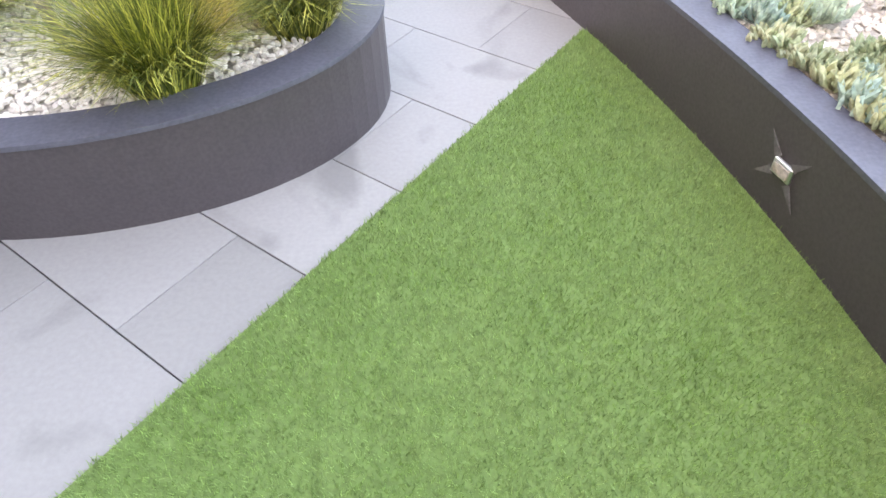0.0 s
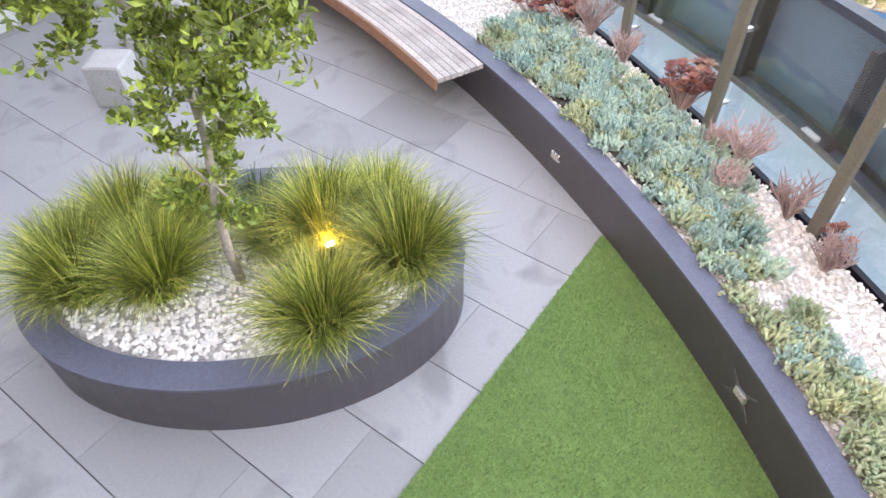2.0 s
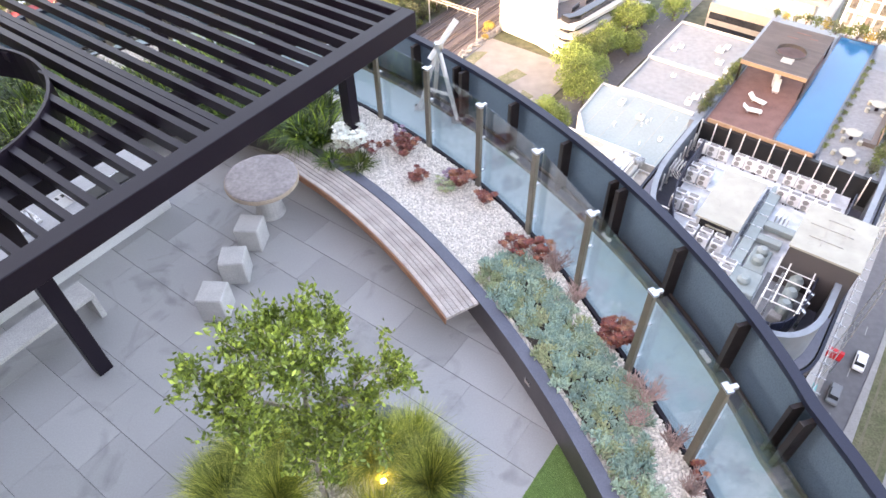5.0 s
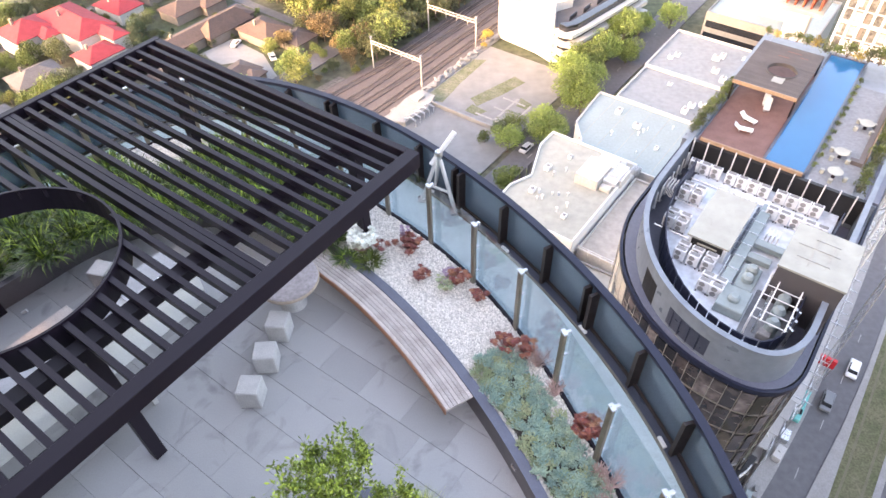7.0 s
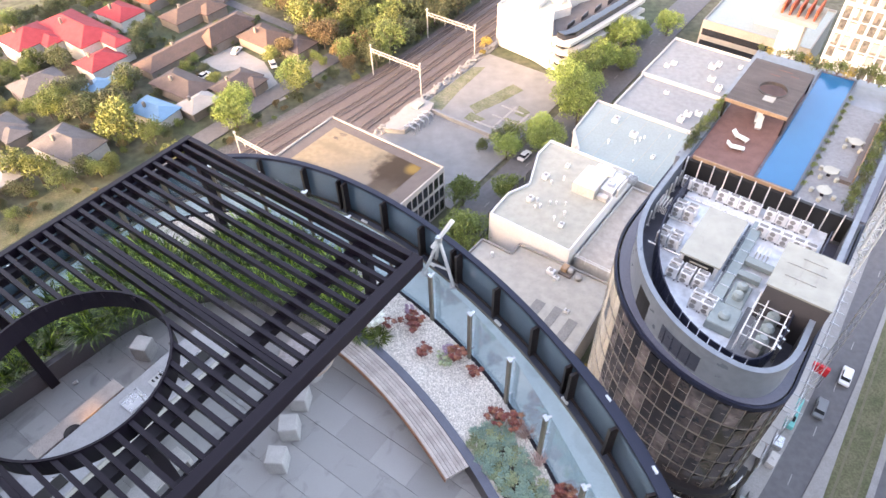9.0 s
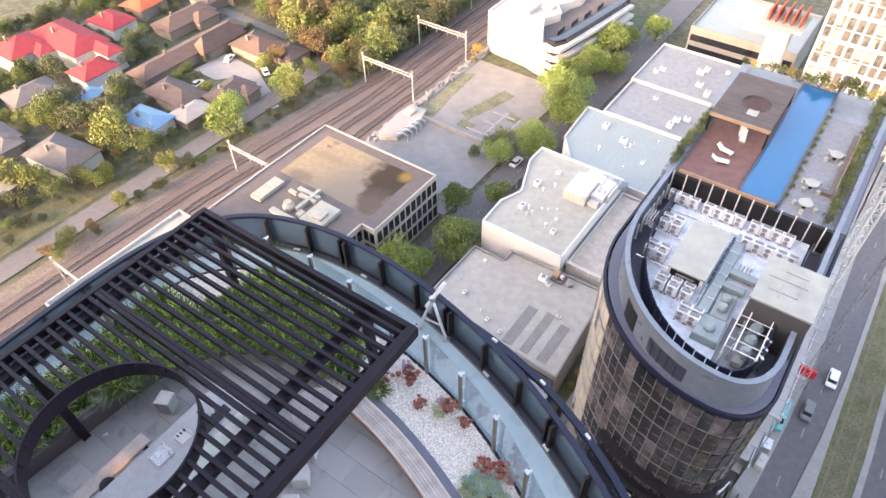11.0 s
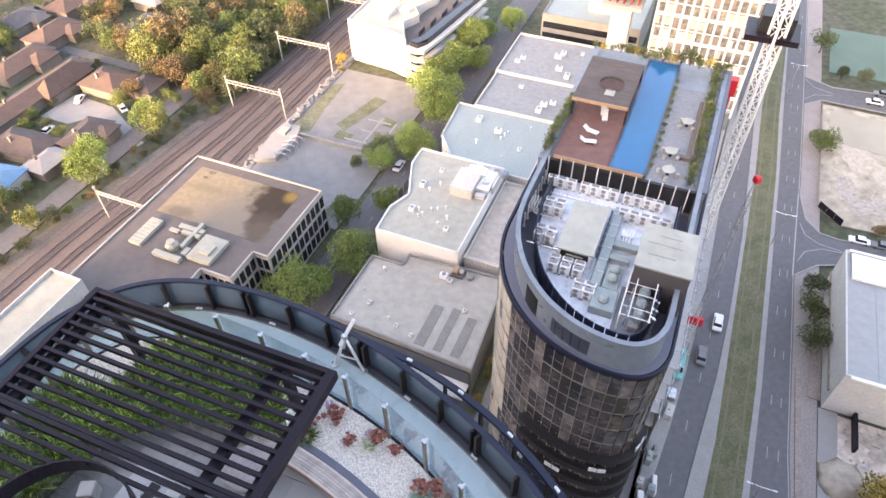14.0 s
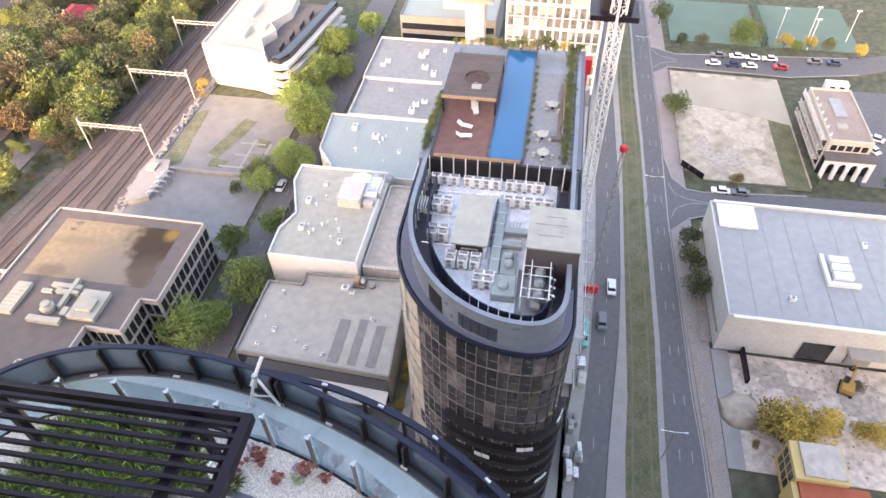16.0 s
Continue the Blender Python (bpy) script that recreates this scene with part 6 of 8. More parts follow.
def tree_model(kind, seed, r, h, lumps, leaves, size, label):
    rr = random.Random(seed)
    t = thing("tree", label, "tree")
    bm = bmesh.new()
    limb(bm, [(0, 0, 0), (rr.uniform(-0.1, 0.1), rr.uniform(-0.1, 0.1), h * 0.3), (rr.uniform(-0.3, 0.3), rr.uniform(-0.3, 0.3), h * 0.62)], 0.24, 0.12, 7)
    V, F = [], []
    for _ in range(lumps):
        a, q = rr.uniform(0, 6.283), r * math.sqrt(rr.random()) * 0.78
        lz = h * (0.42 + 0.46 * rr.random() * (1 - 0.45 * q / r))
        c = Vector((q * math.cos(a), q * math.sin(a), lz))
        limb(bm, [(0, 0, h * rr.uniform(0.25, 0.5)), tuple(c)], 0.08, 0.03, 4)
        lr = r * rr.uniform(0.3, 0.48)
        for _k in range(leaves):
            d = Vector((rr.gauss(0, 1), rr.gauss(0, 1), rr.gauss(0.15, 0.9))).normalized()
            p = c + d * lr * rr.uniform(0.55, 1.08)
            leaf(V, F, p, d + Vector((rr.gauss(0, 0.8), rr.gauss(0, 0.8), rr.gauss(0, 0.8))), size * rr.uniform(0.7, 1.4), size * 0.42, rr)
    part("trunk", bm, M_TRUNK, t)
    pydata("crown", V, F, ML[kind], t)
    return t


MODELS = {}
LABEL = {"green": "leafy green street tree with an uneven crown", "olive": "grey-green gum tree with a loose crown", "gold": "golden autumn tree with a loose crown", "rust": "rust-coloured autumn tree with an uneven crown", "dark": "dark green dense garden tree", "lime": "garden tree with warm sunlight painted into its uneven yellow-green crown"}
for kind in ("green", "olive", "gold", "rust", "dark", "lime"):
    MODELS[kind] = [tree_model(kind, 400 + 7 * j + len(kind), (4.0, 3.5, 3.0)[j], (8.2, 7.4, 6.0)[j], (17, 15, 12)[j], 105, 0.4, LABEL[kind]) for j in range(3)]
MODELS["street"] = [tree_model("street", 460 + 7 * j, (4.3, 3.7, 3.2)[j], (8.4, 7.6, 6.4)[j], (22, 19, 16)[j], 230, 0.29, LABEL["green"]) for j in range(3)]
used = {}


def plant(a, b, kind, scale=1.0, z=GZ, j=None):
    j = rng.randrange(3) if j is None else j
    src = MODELS[kind][j]
    c = C(a, b, z)
    m = pose(c.x, c.y, c.z - 0.3, 0, 0, rng.uniform(0, 360))
    if (kind, j) in used:
        ob = copy_thing(src, m)
    else:
        used[(kind, j)] = True
        ob = src
        ob.matrix_basis = m
    k = scale * (1.25 if scale > 0.4 else 1.0)
    ob.scale = (k, k, k * rng.uniform(0.9, 1.12))
    return ob


for a, b, s in ((66.5, -63.0, 1.15), (70.0, -60.5, 1.05), (79.0, -56.0, 1.1), (82.5, -58.0, 0.9), (90.5, -64.5, 1.0), (98.5, -57.5, 0.95), (118.0, -58.5, 1.1), (121.5, -62.0, 0.9), (110.5, -65.5, 0.85), (133.0, -58.0, 1.2), (137.0, -61.5, 1.15), (142.5, -66.5, 1.2), (146.0, -62.0, 1.0), (152.0, -66.0, 1.2), (160.0, -65.0, 1.25), (164.0, -60.0, 1.1), (172.0, -65.0, 1.2), (181.0, -64.0, 1.1), (190.0, -58.0, 1.2)):
    plant(a, b, "street", s * 0.95)
# boulevard right-hand side and lots
for a, b, k, s in ((163.0, 34.8, "dark", 0.6), (159.0, 35.2, "green", 0.8), (108.0, 34.3, "dark", 0.62), (101.2, 34.6, "green", 0.68), (94.0, 35.0, "green", 0.66), (197.5, 58.0, "street", 0.95), (211.0, 34.0, "dark", 0.75), (197.0, 40.0, "dark", 0.6), (198.0, 46.0, "olive", 0.45), (200.0, 71.0, "gold", 0.6), (200.0, 78.0, "gold", 0.55), (200.0, 84.0, "olive", 0.6), (197.0, 92.0, "gold", 0.5),
                   (64.0, 44.5, "gold", 0.95), (65.2, 47.6, "gold", 0.85), (62.4, 46.6, "gold", 0.8), (63.4, 50.6, "gold", 0.75), (64.8, 53.2, "gold", 0.7), (66.0, 55.6, "gold", 0.5), (65.3, 59.7, "gold", 0.6), (64.5, 62.5, "gold", 0.55), (61.0, 42.0, "rust", 0.3), (131.2, 47.8, "rust", 0.5), (133.0, 84.0, "dark", 0.7), (134.0, 90.0, "olive", 0.8), (128.0, 88.0, "dark", 0.7), (134.5, 66.5, "dark", 0.4), (198.0, 74.0, "street", 0.5), (75.0, 62.0, "rust", 0.35)):
    plant(a, b, k, s)
for a, b, k, s in ((88.5, -102.0, "gold", 0.3), (113.0, -69.0, "dark", 0.6), (110.0, -72.0, "green", 0.5), (152.0, -99.5, "gold", 0.45), (148.0, -98.0, "gold", 0.35), (118.0, -68.5, "green", 0.6), (67.0, -20.3, "gold", 0.3), (64.2, -20.4, "gold", 0.25), (58.5, -20.0, "gold", 0.3), (56.5, -20.6, "olive", 0.25)):
    plant(a, b, k, s)
# pool deck planting
def shrub_model(kind, seed, label):
    rr = random.Random(seed)
    t = thing("shrub", label, "shrub", "pool deck shrubs")
    bm = bmesh.new()
    V, F = [], []
    for _ in range(9):
        e = (rr.gauss(0, 0.3), rr.gauss(0, 0.3), rr.uniform(0.4, 1.1))
        limb(bm, [(0, 0, 0), (e[0] * 0.4, e[1] * 0.4, e[2] * 0.5), e], 0.03, 0.012, 4)
        for _k in range(26):
            d = Vector((rr.gauss(0, 1), rr.gauss(0, 1), rr.gauss(0.3, 0.8))).normalized()
            leaf(V, F, Vector(e) + d * rr.uniform(0.05, 0.34), d, rr.uniform(0.16, 0.3), 0.07, rr)
    part("stem", bm, M_TRUNK, t)
    pydata("foliage", V, F, ML[kind], t)
    return t


SHR = [shrub_model(k, 700 + i, lb_) for i, (k, lb_) in enumerate((("green", "leafy green shrub in the pool deck planter"), ("olive", "olive green shrub in the pool deck planter"), ("gold", "yellow-leaved shrub in the pool deck planter")))]
first_shrub = set()


def shrub(a, b, k, sc):
    c = C(a, b, -33.2)
    m = pose(c.x, c.y, c.z, 0, 0, rng.uniform(0, 360))
    if k in first_shrub:
        o = copy_thing(SHR[k], m)
    else:
        first_shrub.add(k)
        o = SHR[k]
        o.matrix_basis = m
    o.scale = (sc, sc, sc * rng.uniform(0.8, 1.2))


for k in range(16):
    shrub(61.5 + 0.78 * k, -13.75 + rng.uniform(-0.15, 0.15), (1, 0, 1, 0)[k % 4], rng.uniform(0.7, 1.0))
for k in range(28):
    shrub(61.5 + 0.92 * k, 3.0 + rng.uniform(-0.2, 0.2), (1, 0, 0, 1, 0, 1)[k % 6], rng.uniform(0.7, 1.2))
for k in range(16):
    shrub(87.0 + rng.uniform(-0.4, 0.4), -14.0 + 1.2 * k, (0, 2, 1, 0)[k % 4], rng.uniform(0.9, 1.5) if k > 2 else 0.8)
for k in range(12):
    shrub(63.0 + 1.7 * k, -1.65, 0, 0.5)


# ---- houses ----
M_BRICKW = mat("cream brick wall", (0.22, 0.185, 0.16), 0.85, vary=0.12, scale=0.6, fine=5)
ROOFS = {"red": mat("red tiles", (0.27, 0.028, 0.038), 0.85, vary=0.15, scale=0.6, fine=5), "orange": mat("orange tiles", (0.36, 0.085, 0.04), 0.8, vary=0.15, scale=0.6, fine=5), "terracotta": mat("weathered terracotta tiles", (0.112, 0.072, 0.060), 0.9, vary=0.3, scale=0.4, second=(0.078, 0.060, 0.055), fine=5), "brown": mat("brown tiles", (0.085, 0.066, 0.064), 0.9, vary=0.2, scale=0.5, fine=5),
         "grey": mat("grey tiles", (0.115, 0.105, 0.108), 0.85, vary=0.2, scale=0.5, fine=5), "blue": mat("blue metal roof", (0.12, 0.25, 0.38), 0.6, vary=0.15, scale=0.5), "pale": mat("pale metal roof", (0.33, 0.30, 0.275), 0.7, vary=0.15, scale=0.5)}


def hip_roof(bm, x0, x1, y0, y1, z, rise, eave=0.5):
    x0, x1, y0, y1 = x0 - eave, x1 + eave, y0 - eave, y1 + eave
    w = min(x1 - x0, y1 - y0) / 2
    if x1 - x0 >= y1 - y0:
        r = [(x0 + w, (y0 + y1) / 2), (x1 - w, (y0 + y1) / 2)]
    else:
        r = [((x0 + x1) / 2, y0 + w), ((x0 + x1) / 2, y1 - w)]
    c = [bm.verts.new(q) for q in ((x0, y0, z), (x1, y0, z), (x1, y1, z), (x0, y1, z))]
    lo = [bm.verts.new((q.co.x, q.co.y, z - 0.18)) for q in c]
    k = [bm.verts.new((q[0] + e, q[1], z + rise)) for q, e in zip(r, (-0.01, 0.01))]
    if x1 - x0 >= y1 - y0:
        fs = ((c[0], c[1], k[1], k[0]), (c[1], c[2], k[1]), (c[2], c[3], k[0], k[1]), (c[3], c[0], k[0]))
    else:
        fs = ((c[0], c[1], k[0]), (c[1], c[2], k[1], k[0]), (c[2], c[3], k[1]), (c[3], c[0], k[0], k[1]))
    for q in fs:
        bm.faces.new(q)
    for i in range(4):
        bm.faces.new((lo[i], lo[(i + 1) % 4], c[(i + 1) % 4], c[i]))
    bm.faces.new(list(reversed(lo)))
    return bm


def house(a, b, la, lb, h, colour, rot=0.0, wing=True, white=False):
    t = thing("house", "suburban house with a hipped %s roof and pale walls" % {"pale": "pale metal", "blue": "blue metal"}.get(colour, colour + " tiled"), "house")
    c = C(a, b, GZ - 0.3)
    t.matrix_basis = pose(c.x, c.y, c.z, 0, 0, CITY + rot)
    wm = M_WALL_W if white else M_BRICKW
    part("wall", box(0, 0, h / 2, la, lb, h), wm, t)
    part("roof", hip_roof(bmesh.new(), -la / 2, la / 2, -lb / 2, lb / 2, h, min(la, lb) * 0.24), ROOFS[colour], t)
    if wing:
        part("wall", box(la * 0.22, -lb * 0.55, h * 0.48, la * 0.42, lb * 0.5, h * 0.96), wm, t)
        part("roof", hip_roof(bmesh.new(), la * 0.01, la * 0.43, -lb * 0.8, -lb * 0.1, h * 0.965, la * 0.1), ROOFS[colour], t)
    for k in range(3):
        part("window", box(-la / 2 + la * (k + 0.6) / 3.3, lb / 2 + 0.02, h * 0.55, 1.4, 0.08, 1.2), M_WIN, t)
        part("window", box(la / 2 + 0.02, -lb / 2 + lb * (k + 0.6) / 3.3, h * 0.55, 0.08, 1.2, 1.2), M_WIN, t)
    part("chimney", box(-la * 0.2, lb * 0.1, h + min(la, lb) * 0.22, 0.7, 0.7, 1.8), M_BRICKW, t)
    return t


HOUSES = [(82, -204, 12, 25, 6.2, "red", 0, 1), (71, -212, 13, 13, 6.0, "red", 0, 1), (77, -185, 11, 9, 4.2, "red", 0, 1), (98.5, -207, 9, 13, 4.0, "red", 3, 1), (113, -210, 11, 10, 3.5, "orange", 5, 0), (101.5, -172, 39, 8, 3.2, "terracotta", 0, 0), (114, -190, 19, 9, 3.2, "terracotta", 0, 0),
          (115.5, -157, 10, 13, 3.2, "terracotta", 0, 0), (118, -145, 8, 8, 3.0, "brown", 0, 0), (83.5, -156, 9, 16, 3.2, "brown", 3, 0), (93, -144, 12, 8, 3.2, "brown", 6, 0), (80.5, -145.5, 9, 7, 2.8, "pale", 0, 0), (71, -152, 7, 12, 3.4, "blue", 8, 1), (49, -157, 10, 16, 3.6, "grey", 8, 1), (69.5, -176, 6, 5, 2.8, "blue", 20, 0), (76, -175, 5, 4, 2.6, "blue", 0, 0),
          (40, -178, 14, 10, 3.4, "grey", 0, 0), (60, -190, 13, 10, 3.4, "grey", -6, 0), (132, -195, 16, 10, 3.2, "terracotta", 0, 0), (134, -212, 13, 10, 3.2, "grey", 0, 0), (150, -205, 15, 10, 3.2, "terracotta", 0, 0), (45, -205, 14, 11, 3.5, "red", 0, 0), (170, -200, 15, 11, 3.2, "grey", 0, 0), (188, -190, 15, 11, 3.2, "brown", 0, 0), (165, -180, 14, 10, 3.2, "pale", 0, 0),
          (146, -170, 14, 9, 3.2, "grey", 0, 0), (30, -163, 12, 10, 3.4, "pale", 0, 0), (185, -160, 14, 10, 3.2, "red", 0, 0), (205, -178, 16, 9, 3.2, "terracotta", 0, 0), (160, -222, 16, 10, 3.2, "terracotta", 0, 0), (175, -216, 12, 9, 3.2, "terracotta", 0, 0), (200, -205, 14, 10, 3.2, "grey", 0, 0)]
for a, b, la, lb, h, colr, rot, wh_ in HOUSES:
    house(a, b, la, lb, h, colr, rot, wing=la > 11, white=bool(wh_))
for name, pts in (("road_court", [(70, -182), (126, -183), (126, -180), (70, -179)]), ("road_avenue", [(126, -152), (129, -152), (131, -240), (127, -240)]), ("road_close", [(30, -222), (210, -222), (210, -217), (30, -217)]), ("road_drive", [(97, -166), (109, -165), (108, -150), (103, -140), (99, -130), (95, -131), (99, -142), (102, -152), (97, -156)])):
    single(name, prism(cpoly(pts), GZ - 0.3, GZ - 0.2), M_ASPH if name != "road_drive" else M_FOOT, "pale suburban side street between gardens", "road", kind="structure")
single("lawn_reserve", prism(cpoly([(10, -148), (44, -148), (44, -139), (10, -139)]), GZ - 0.3, GZ - 0.22), M_GRASS, "mown grass reserve beside the suburban street", "grass", kind="structure")
# garden and railside trees
taken = [(h_[0], h_[1], max(h_[2], h_[3]) * 0.62 + 1.5) for h_ in HOUSES]


def free(a, b, r):
    return all((a - x) ** 2 + (b - y) ** 2 > (q + r * 0.5) ** 2 for x, y, q in taken)


for a, b, k, s in ((59.5, -149, "lime", 1.35), (63.5, -154, "lime", 1.2), (66, -161, "olive", 1.0), (76, -170, "olive", 1.1), (80.5, -130.5, "street", 1.25), (84, -133, "street", 1.05), (101, -128.5, "lime", 1.0), (104, -132, "street", 0.9), (62, -131, "lime", 0.7), (65, -128.6, "olive", 0.5), (47.5, -130.5, "lime", 0.6), (51, -129, "olive", 0.42), (56, -128.5, "olive", 0.4), (38, -129, "rust", 0.5), (33, -130, "green", 0.5),
                   (46, -146, "olive", 0.8), (38, -152, "lime", 1.1), (36, -158, "lime", 1.0), (40, -146, "green", 0.7), (90, -150.5, "lime", 0.6), (108, -147, "lime", 0.6), (113, -146, "rust", 0.7), (124, -140, "rust", 1.1), (122, -132, "rust", 0.8), (129, -150, "lime", 1.4), (133, -153, "gold", 1.45), (137, -150, "rust", 1.5), (141, -155, "rust", 1.3), (146, -146, "green", 1.35), (150, -150, "green", 1.3), (138, -135, "green", 1.3), (144, -131, "green", 1.25),
                   (128, -128, "rust", 0.9), (133, -126, "olive", 1.0), (150, -126, "dark", 1.2), (113, -126, "olive", 0.6), (118, -124, "rust", 0.6), (70, -196, "olive", 1.1), (66, -203, "green", 1.0), (88, -184, "olive", 0.8), (92, -189, "dark", 0.8), (97, -192, "olive", 0.7), (90, -163, "green", 0.6), (63, -178, "olive", 0.9), (56, -176, "green", 0.9)):
    plant(a, b, k, s)
def tree_copies(name, places, label):
    """The far garden trees as one joined mesh: trunks and crowns of the same models."""
    for which, mm in (("trunk", M_TRUNK), ("crown", None)):
        for kind in ML:
            vs, fs, k0 = [], [], 0
            for a, b, kd, sc, j, turn in places:
                if kd != kind or kind == "street":
                    continue
                src = [o for o in MODELS[kind][j].children if o.name.split(".")[0] == which][0].data
                v = np.empty(len(src.vertices) * 3)
                src.vertices.foreach_get("co", v)
                v = v.reshape(-1, 3) * sc * 1.25
                cs, sn = math.cos(turn), math.sin(turn)
                c = C(a, b, GZ - 0.3)
                vs.append(np.stack([v[:, 0] * cs - v[:, 1] * sn + c.x, v[:, 0] * sn + v[:, 1] * cs + c.y, v[:, 2] + c.z], -1))
                fs += [tuple(q + k0 for q in p.vertices) for p in src.polygons]
                k0 += len(v)
            if vs:
                yield which, kind, np.concatenate(vs).tolist(), fs


n, far_places = 0, []
while n < 470:
    a, b = rng.uniform(5, 232), rng.uniform(-236, -119.5)
    if -138.5 < b < -130.5 or 125 < a < 133 and b < -140 or not free(a, b, 3) or (10 < a < 46 and -150 < b < -137) or -223 < b < -216:
        continue
    if a < 122 and (b > -141 or rng.random() < 0.45) or 122 < a < 175 and b < -158 and rng.random() < 0.55:
        continue
    k = rng.choice(("green", "olive", "olive", "lime", "dark", "green", "olive", "dark", "olive", "rust", "dark", "green", "lime", "olive") if a > 118 else ("green", "olive", "lime", "olive", "olive", "dark", "green", "lime"))
    sc = rng.uniform(0.6, 1.25) if a > 118 else rng.uniform(0.4, 0.85)
    if n % 3 == 0 and b > -200:
        plant(a, b, k, sc)
    else:
        far_places.append((a, b, k, sc, rng.randrange(3), rng.uniform(0, 6.283)))
    taken.append((a, b, 1.2))
    n += 1
bush_rng = random.Random(31)
n = 0
while n < 420:
    a, b = bush_rng.uniform(20, 175), bush_rng.uniform(-222, -119)
    near_rail = b > -130 and a > 60
    houses_off = all(abs(a - h_[0]) > h_[2] / 2 + 0.6 or abs(b - h_[1]) > h_[3] / 2 + 0.6 for h_ in HOUSES)
    if not houses_off or -138.5 < b < -131 and a < 112 or -183.5 < b < -178.5 or 125.5 < a < 131.5 and b < -150 or b > -126.5 + 0.05 * max(0, a - 60) and a < 115 or 95 < a < 109 and -166 < b < -130:
        continue
    far_places.append((a, b, bush_rng.choice(("green", "olive", "dark", "olive", "green", "lime", "rust")), bush_rng.uniform(0.16, 0.42) * (0.8 if near_rail else 1.0), bush_rng.randrange(3), bush_rng.uniform(0, 6.283)))
    n += 1
for kind in MODELS:
    for j in range(3):
        if (kind, j) not in used:
            plant(150.0 + 9 * j, -150.0 - 7 * len(kind), kind, 0.9, j=j)
far_trees = thing("garden_trees", "many mixed green and autumn garden trees among the houses", "trees", kind="stuff")
for which, kind, v, f in tree_copies("garden_trees", far_places, ""):
    pydata(which, v, f, M_TRUNK if which == "trunk" else ML[kind], far_trees)

# ---- railway: sleepers, rails, overhead gantries ----
M_SLEEP = mat("dark sleepers", (0.085, 0.068, 0.066), 0.9, vary=0.2)
rail_t = thing("railway_tracks", "four weathered railway tracks on concrete sleepers", "railway", kind="structure")
TRACKS = ([(-60, -124.0), (20, -123.0), (60, -121.5), (95, -118.6), (125, -115.6), (300, -115.2)], [(-60, -119.0), (60, -116.6), (110, -111.6), (300, -111.2)], [(-60, -112.0), (60, -110.6), (120, -107.0), (300, -107.0)], [(-60, -105.0), (120, -102.6), (300, -102.6)])
for pts in TRACKS:
    mid_line = [Vector(q) for q in cpoly(pts)]
    for o in (-0.8, 0.8):
        part("rail", sweep(mid_line, o - 0.06, o + 0.06, GZ + 0.12, GZ + 0.28), M_RAIL, rail_t)
    V, F = [], []
    for q, d in resample(mid_line, 0.75):
        add_quadbox(V, F, pose(q.x, q.y, GZ + 0.08, 0, 0, math.degrees(math.atan2(d.y, d.x))), 0.24, 2.5, 0.12)
    tagged(pydata("sleepers", V, F, M_SLEEP, rail_t), kind="stuff")
single("rail_verge", prism(cpoly([(-40, -99.5), (240, -99.5), (240, -97.2), (-40, -97.2)]), GZ - 0.3, GZ + 0.05), M_FOOT, "pale concrete barrier strip along the railway", "verge", kind="structure")
M_GANTRY = mat("galvanised gantry steel", (0.40, 0.39, 0.37), 0.6, vary=0.1)
gan = thing("rail_gantry", "white steel overhead gantry across the railway", "gantry", "rail gantries")
for b in (-8.8, 8.8):
    part("mast", box(0, b, 4.6, 0.26, 0.26, 9.2), M_GANTRY, gan)
    part("mast_head", box(0, b, 9.4, 0.5, 0.5, 0.5), M_STEEL, gan)
for z in (7.6, 8.5):
    part("boom", box(0, 0, z, 0.22, 17.6, 0.16), M_GANTRY, gan)
for k in range(12):
    d = part("brace", box(0, 0, 0, 0.1, 1.7, 0.1), M_GANTRY, gan)
    d.matrix_basis = pose(0, -8.1 + 1.47 * k, 8.05, 32 if k % 2 else -32, 0, 0)
for b in (-5.8, -1.9, 2.0, 5.9):
    part("dropper", box(0, b, 6.9, 0.12, 0.12, 1.4), M_STEEL, gan)
for i, a in enumerate((121.0, 147.0, 71.5, 25.0, 176.0, 205.0)):
    c = C(a, -109.0, GZ)
    m = pose(c.x, c.y, c.z, 0, 0, CITY)
    if i == 0:
        gan.matrix_basis = m
    else:
        copy_thing(gan, m)
for k, b in enumerate((-114.2, -110.2, -106.2, -102.4)):
    p0, p1 = C(-60, b, GZ + 6.2), C(300, b, GZ + 6.2)
    single("overhead_wire", add_tube(bmesh.new(), [tuple(p0), tuple(p1)], 0.025, 4), M_DARK, "thin dark overhead wire above the track", "wire", "overhead wires")


def cblob(name, a, b, ra, rb, z, h, material, parent, label, seed):
    """A flat patch with an uneven outline."""
    r = random.Random(seed)
    n = 36
    ph = [r.uniform(0, 6.28) for _ in range(4)]
    k = [0.78 + sum(0.09 * math.sin((j + 2) * 6.2832 * i / n + ph[j]) for j in range(4)) + r.uniform(-0.05, 0.05) for i in range(n)]
    pts = [(a + ra * k[i] * (abs(math.cos(6.2832 * i / n)) ** 0.75) * math.copysign(1, math.cos(6.2832 * i / n)), b + rb * k[i] * (abs(math.sin(6.2832 * i / n)) ** 0.75) * math.copysign(1, math.sin(6.2832 * i / n))) for i in range(n)]
    return part(name, prism(cpoly(pts), z, z + h), material, parent, label)


